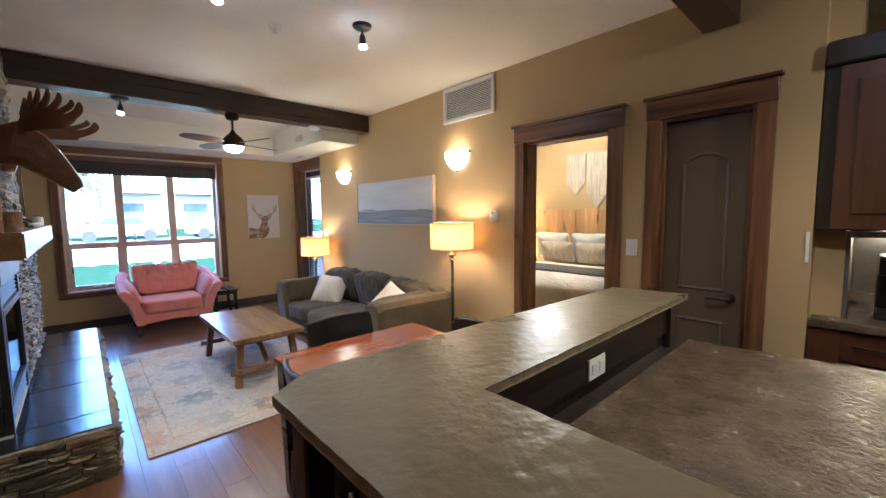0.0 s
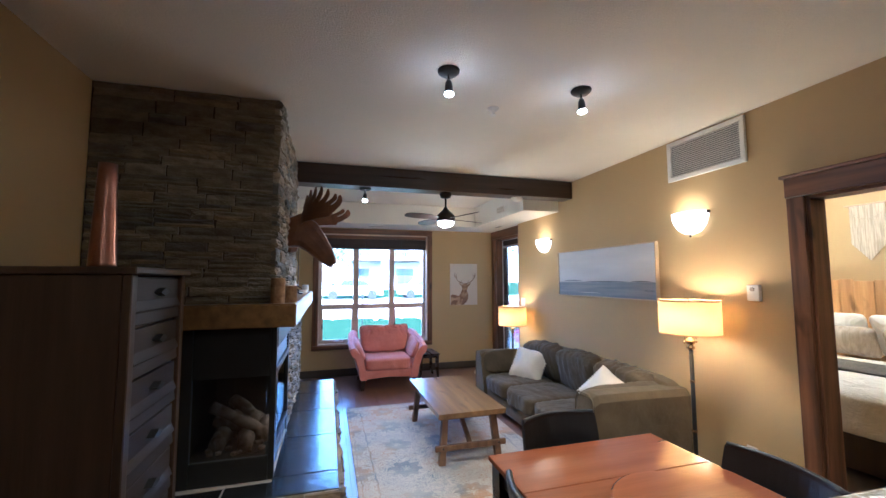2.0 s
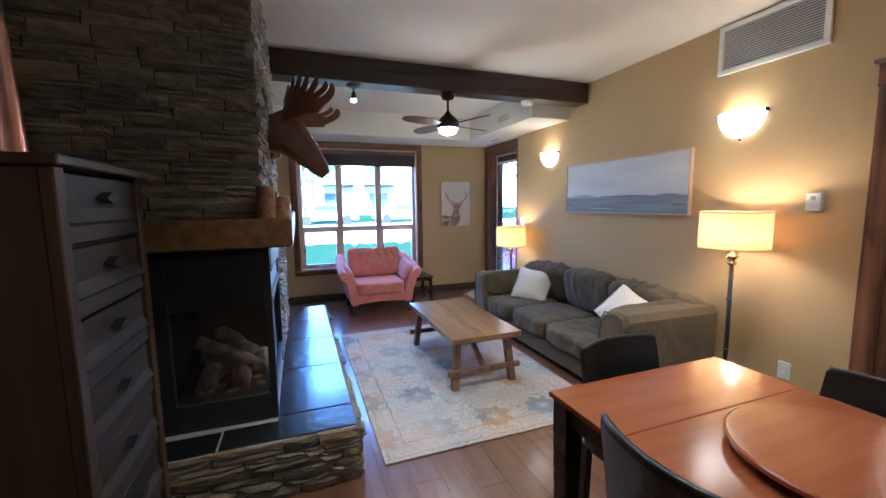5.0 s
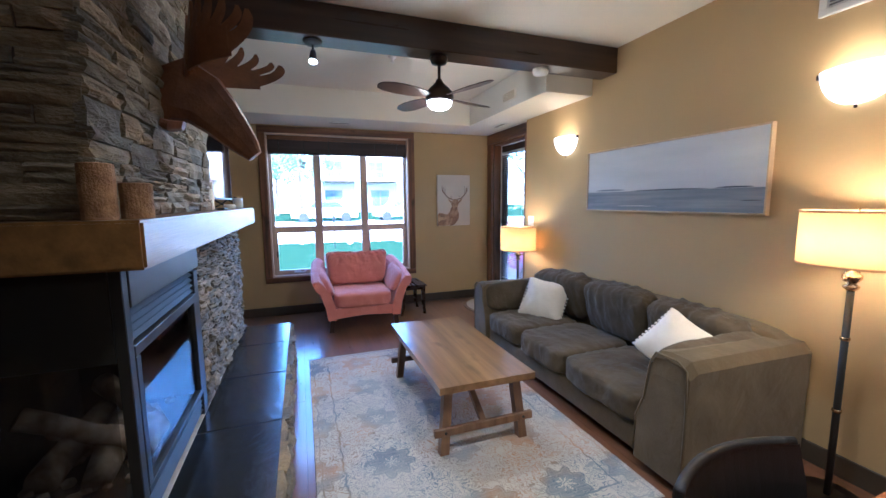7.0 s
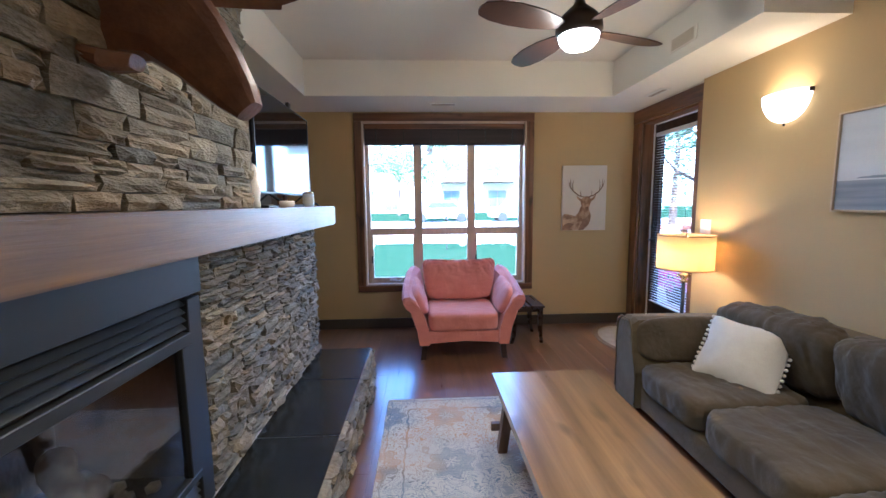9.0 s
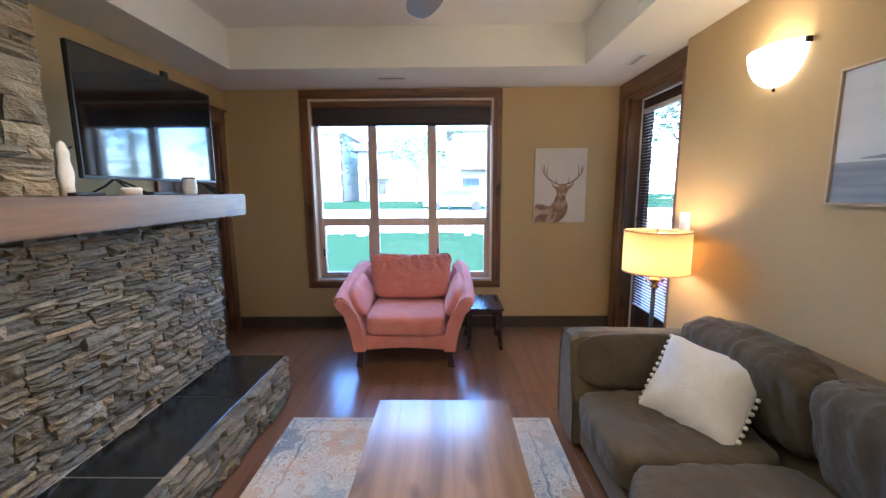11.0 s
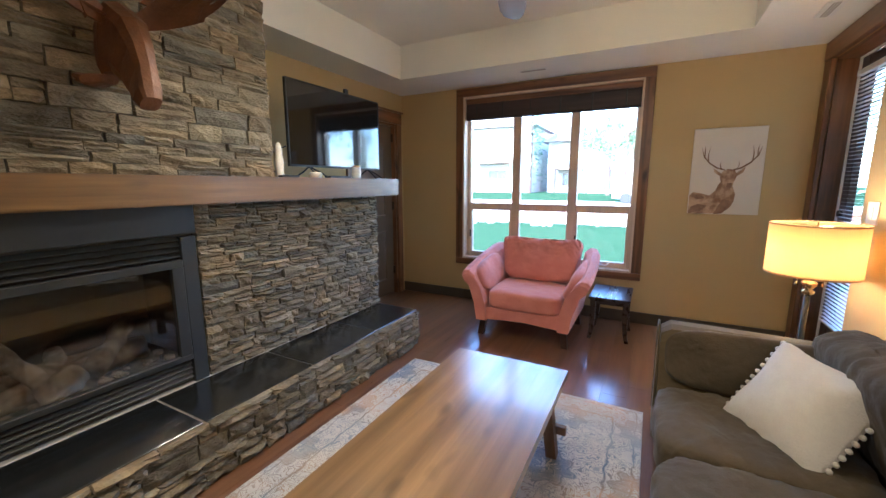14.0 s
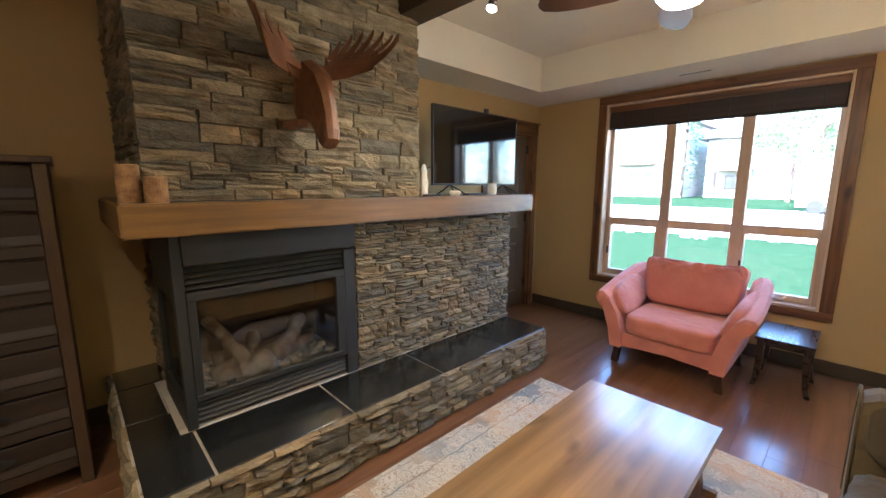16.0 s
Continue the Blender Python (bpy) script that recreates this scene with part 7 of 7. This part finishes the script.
def lay(u0, u1, z0, z1, hmin, hmax, lmin, lmax, mixed=False):
    """Rows of stones that fill a face: middle u, middle z, length, height."""
    out = []
    z = z0
    while z < z1 - 0.004:
        h = rng.uniform(hmin, hmax) * (1.5 if rng.random() < 0.18 else 1)
        if z1 - z - h < hmin * 0.8:
            h = z1 - z
        h = min(h, z1 - z)
        u = u0
        while u < u1 - 0.004:
            w = rng.uniform(lmin, lmax) * (0.6 if rng.random() < 0.2 else 1)
            if u1 - u - w < lmin * 0.6:
                w = u1 - u
            w = min(w, u1 - u)
            if mixed:
                n = rng.choice((1, 1, 2, 2))
                cuts = sorted([0, 1] + [(i + rng.uniform(-0.15, 0.15)) / n for i in range(1, n)])
                for c0, c1 in zip(cuts, cuts[1:]):
                    out.append((u + w / 2, z + h * (c0 + c1) / 2, w, h * (c1 - c0)))
            elif h > hmax * 0.85 and rng.random() < 0.6:
                q = rng.uniform(0.35, 0.65)
                out.append((u + w / 2, z + h * q / 2, w, h * q))
                out.append((u + w / 2, z + h * (q + 1) / 2, w, h * (1 - q)))
            else:
                out.append((u + w / 2, z + h / 2, w, h))
            u += w
        z += h
    return out


def clad(stones, face, at, depth, parent, limit=290):
    """Sets stones on a face; face: 'e', 's' or 'n', the way it looks. Past the limit they are joined."""
    joined = bmesh.new()
    count = 0
    order = sorted(stones, key=lambda s: -s[2] * s[3])
    for (u, z, w, h) in order:
        d = depth * rng.uniform(0.6, 1.35)
        back_off = -0.02
        if face == "e":
            m = Matrix.Translation((at + back_off, u, z)) @ Matrix.Rotation(radians(-90), 4, "Z")
        elif face == "s":
            m = Matrix.Translation((u, at - back_off, z)) @ Matrix.Rotation(radians(180), 4, "Z")
        else:
            m = Matrix.Translation((u, at + back_off, z))
        m = m @ Matrix.Rotation(radians(rng.uniform(-0.8, 0.8)), 4, "Y") @ Matrix.Diagonal((w * 1.0, d + 0.02, h * 0.985, 1))
        me = rng.choice(STONES)
        if count < limit:
            place(new("stone", me), m, parent)
            count += 1
        else:
            tmp = bmesh.new()
            tmp.from_mesh(me)
            tmp.transform(m)
            vs = [joined.verts.new(v.co) for v in tmp.verts]
            for f in tmp.faces:
                joined.faces.new([vs[v.index] for v in f.verts])
            tmp.free()
    if len(joined.verts):
        joined.verts.index_update()
        part("small_stones", joined, STONE, parent, kind="stuff")
    else:
        joined.free()
    return count


CE = CF - 0.02
chim_e = lay(3.23, 4.762, 1.41, CZ - 0.004, 0.040, 0.064, 0.13, 0.38, True)
n_used = clad(chim_e, "e", CE, 0.030, chimney, 200)
clad(lay(X0 + 0.004, CE + 0.012, 1.41, CZ - 0.004, 0.040, 0.064, 0.16, 0.42, True), "s", 3.25, 0.022, chimney, 90)
clad(lay(NWX + 0.004, CE + 0.012, 1.41, CZ - 0.004, 0.035, 0.07, 0.10, 0.30), "n", 4.735, 0.022, chimney, 0)
clad(lay(4.245, 5.80, 0.309, 1.262, 0.026, 0.048, 0.07, 0.23, True), "e", -0.175, 0.036, surround, 230)
clad(lay(NWX + 0.004, -0.16, 0.309, 1.262, 0.025, 0.05, 0.08, 0.2), "n", 5.775, 0.022, surround, 0)
clad(lay(X0 + 0.01, -0.71, 0.309, 1.262, 0.025, 0.05, 0.08, 0.2), "s", 3.335, 0.03, surround, 60)
clad(lay(3.06, 5.79, 0.002, 0.297, 0.030, 0.055, 0.08, 0.26, True), "e", 0.245, 0.040, hearth, 190)
clad(lay(X0 + 0.005, 0.262, 0.002, 0.297, 0.032, 0.058, 0.12, 0.34, True), "s", 3.075, 0.030, hearth, 90)

# ---- floor planks ----
floor = part("floor", box(X0 - 0.1, XK, Y0, Y1 + 0.1, -0.06, -0.0095), SEAM, None, "reddish brown laminate plank floor", kind="structure")
rng = random.Random(5)
PW = 0.155
meshes = {}


def plank_mesh(length):
    key = round(length, 2)
    if key not in meshes:
        bm = box(-PW / 2 + 0.0003, PW / 2 - 0.0003, -key / 2 + 0.0003, key / 2 - 0.0003, -0.009, 0.0, 0.0007)
        me = bpy.data.meshes.new("plank")
        bm.to_mesh(me)
        bm.free()
        me.materials.append(FLOORW)
        meshes[key] = me
    return meshes[key], key


x = X0 + PW / 2
far = bmesh.new()
count = 0
while x < 3.20:
    y = (-0.6 if x < 2.99 else 5.9) - (rng.uniform(0, 1.1) if x < 2.99 else 0)
    while y < Y1:
        L = round(min(1.21, Y1 - y), 2)
        if L < 0.03:
            break
        me, key = plank_mesh(L)
        if count < 299:
            place(new("plank", me), Matrix.Translation((x, y + key / 2, 0)), floor)
            count += 1
        y += key
    x += PW
part("kitchen_planks", box(X0, 3.12, Y0, -0.2, -0.0094, -0.0012), FLOORW, floor, kind="stuff")
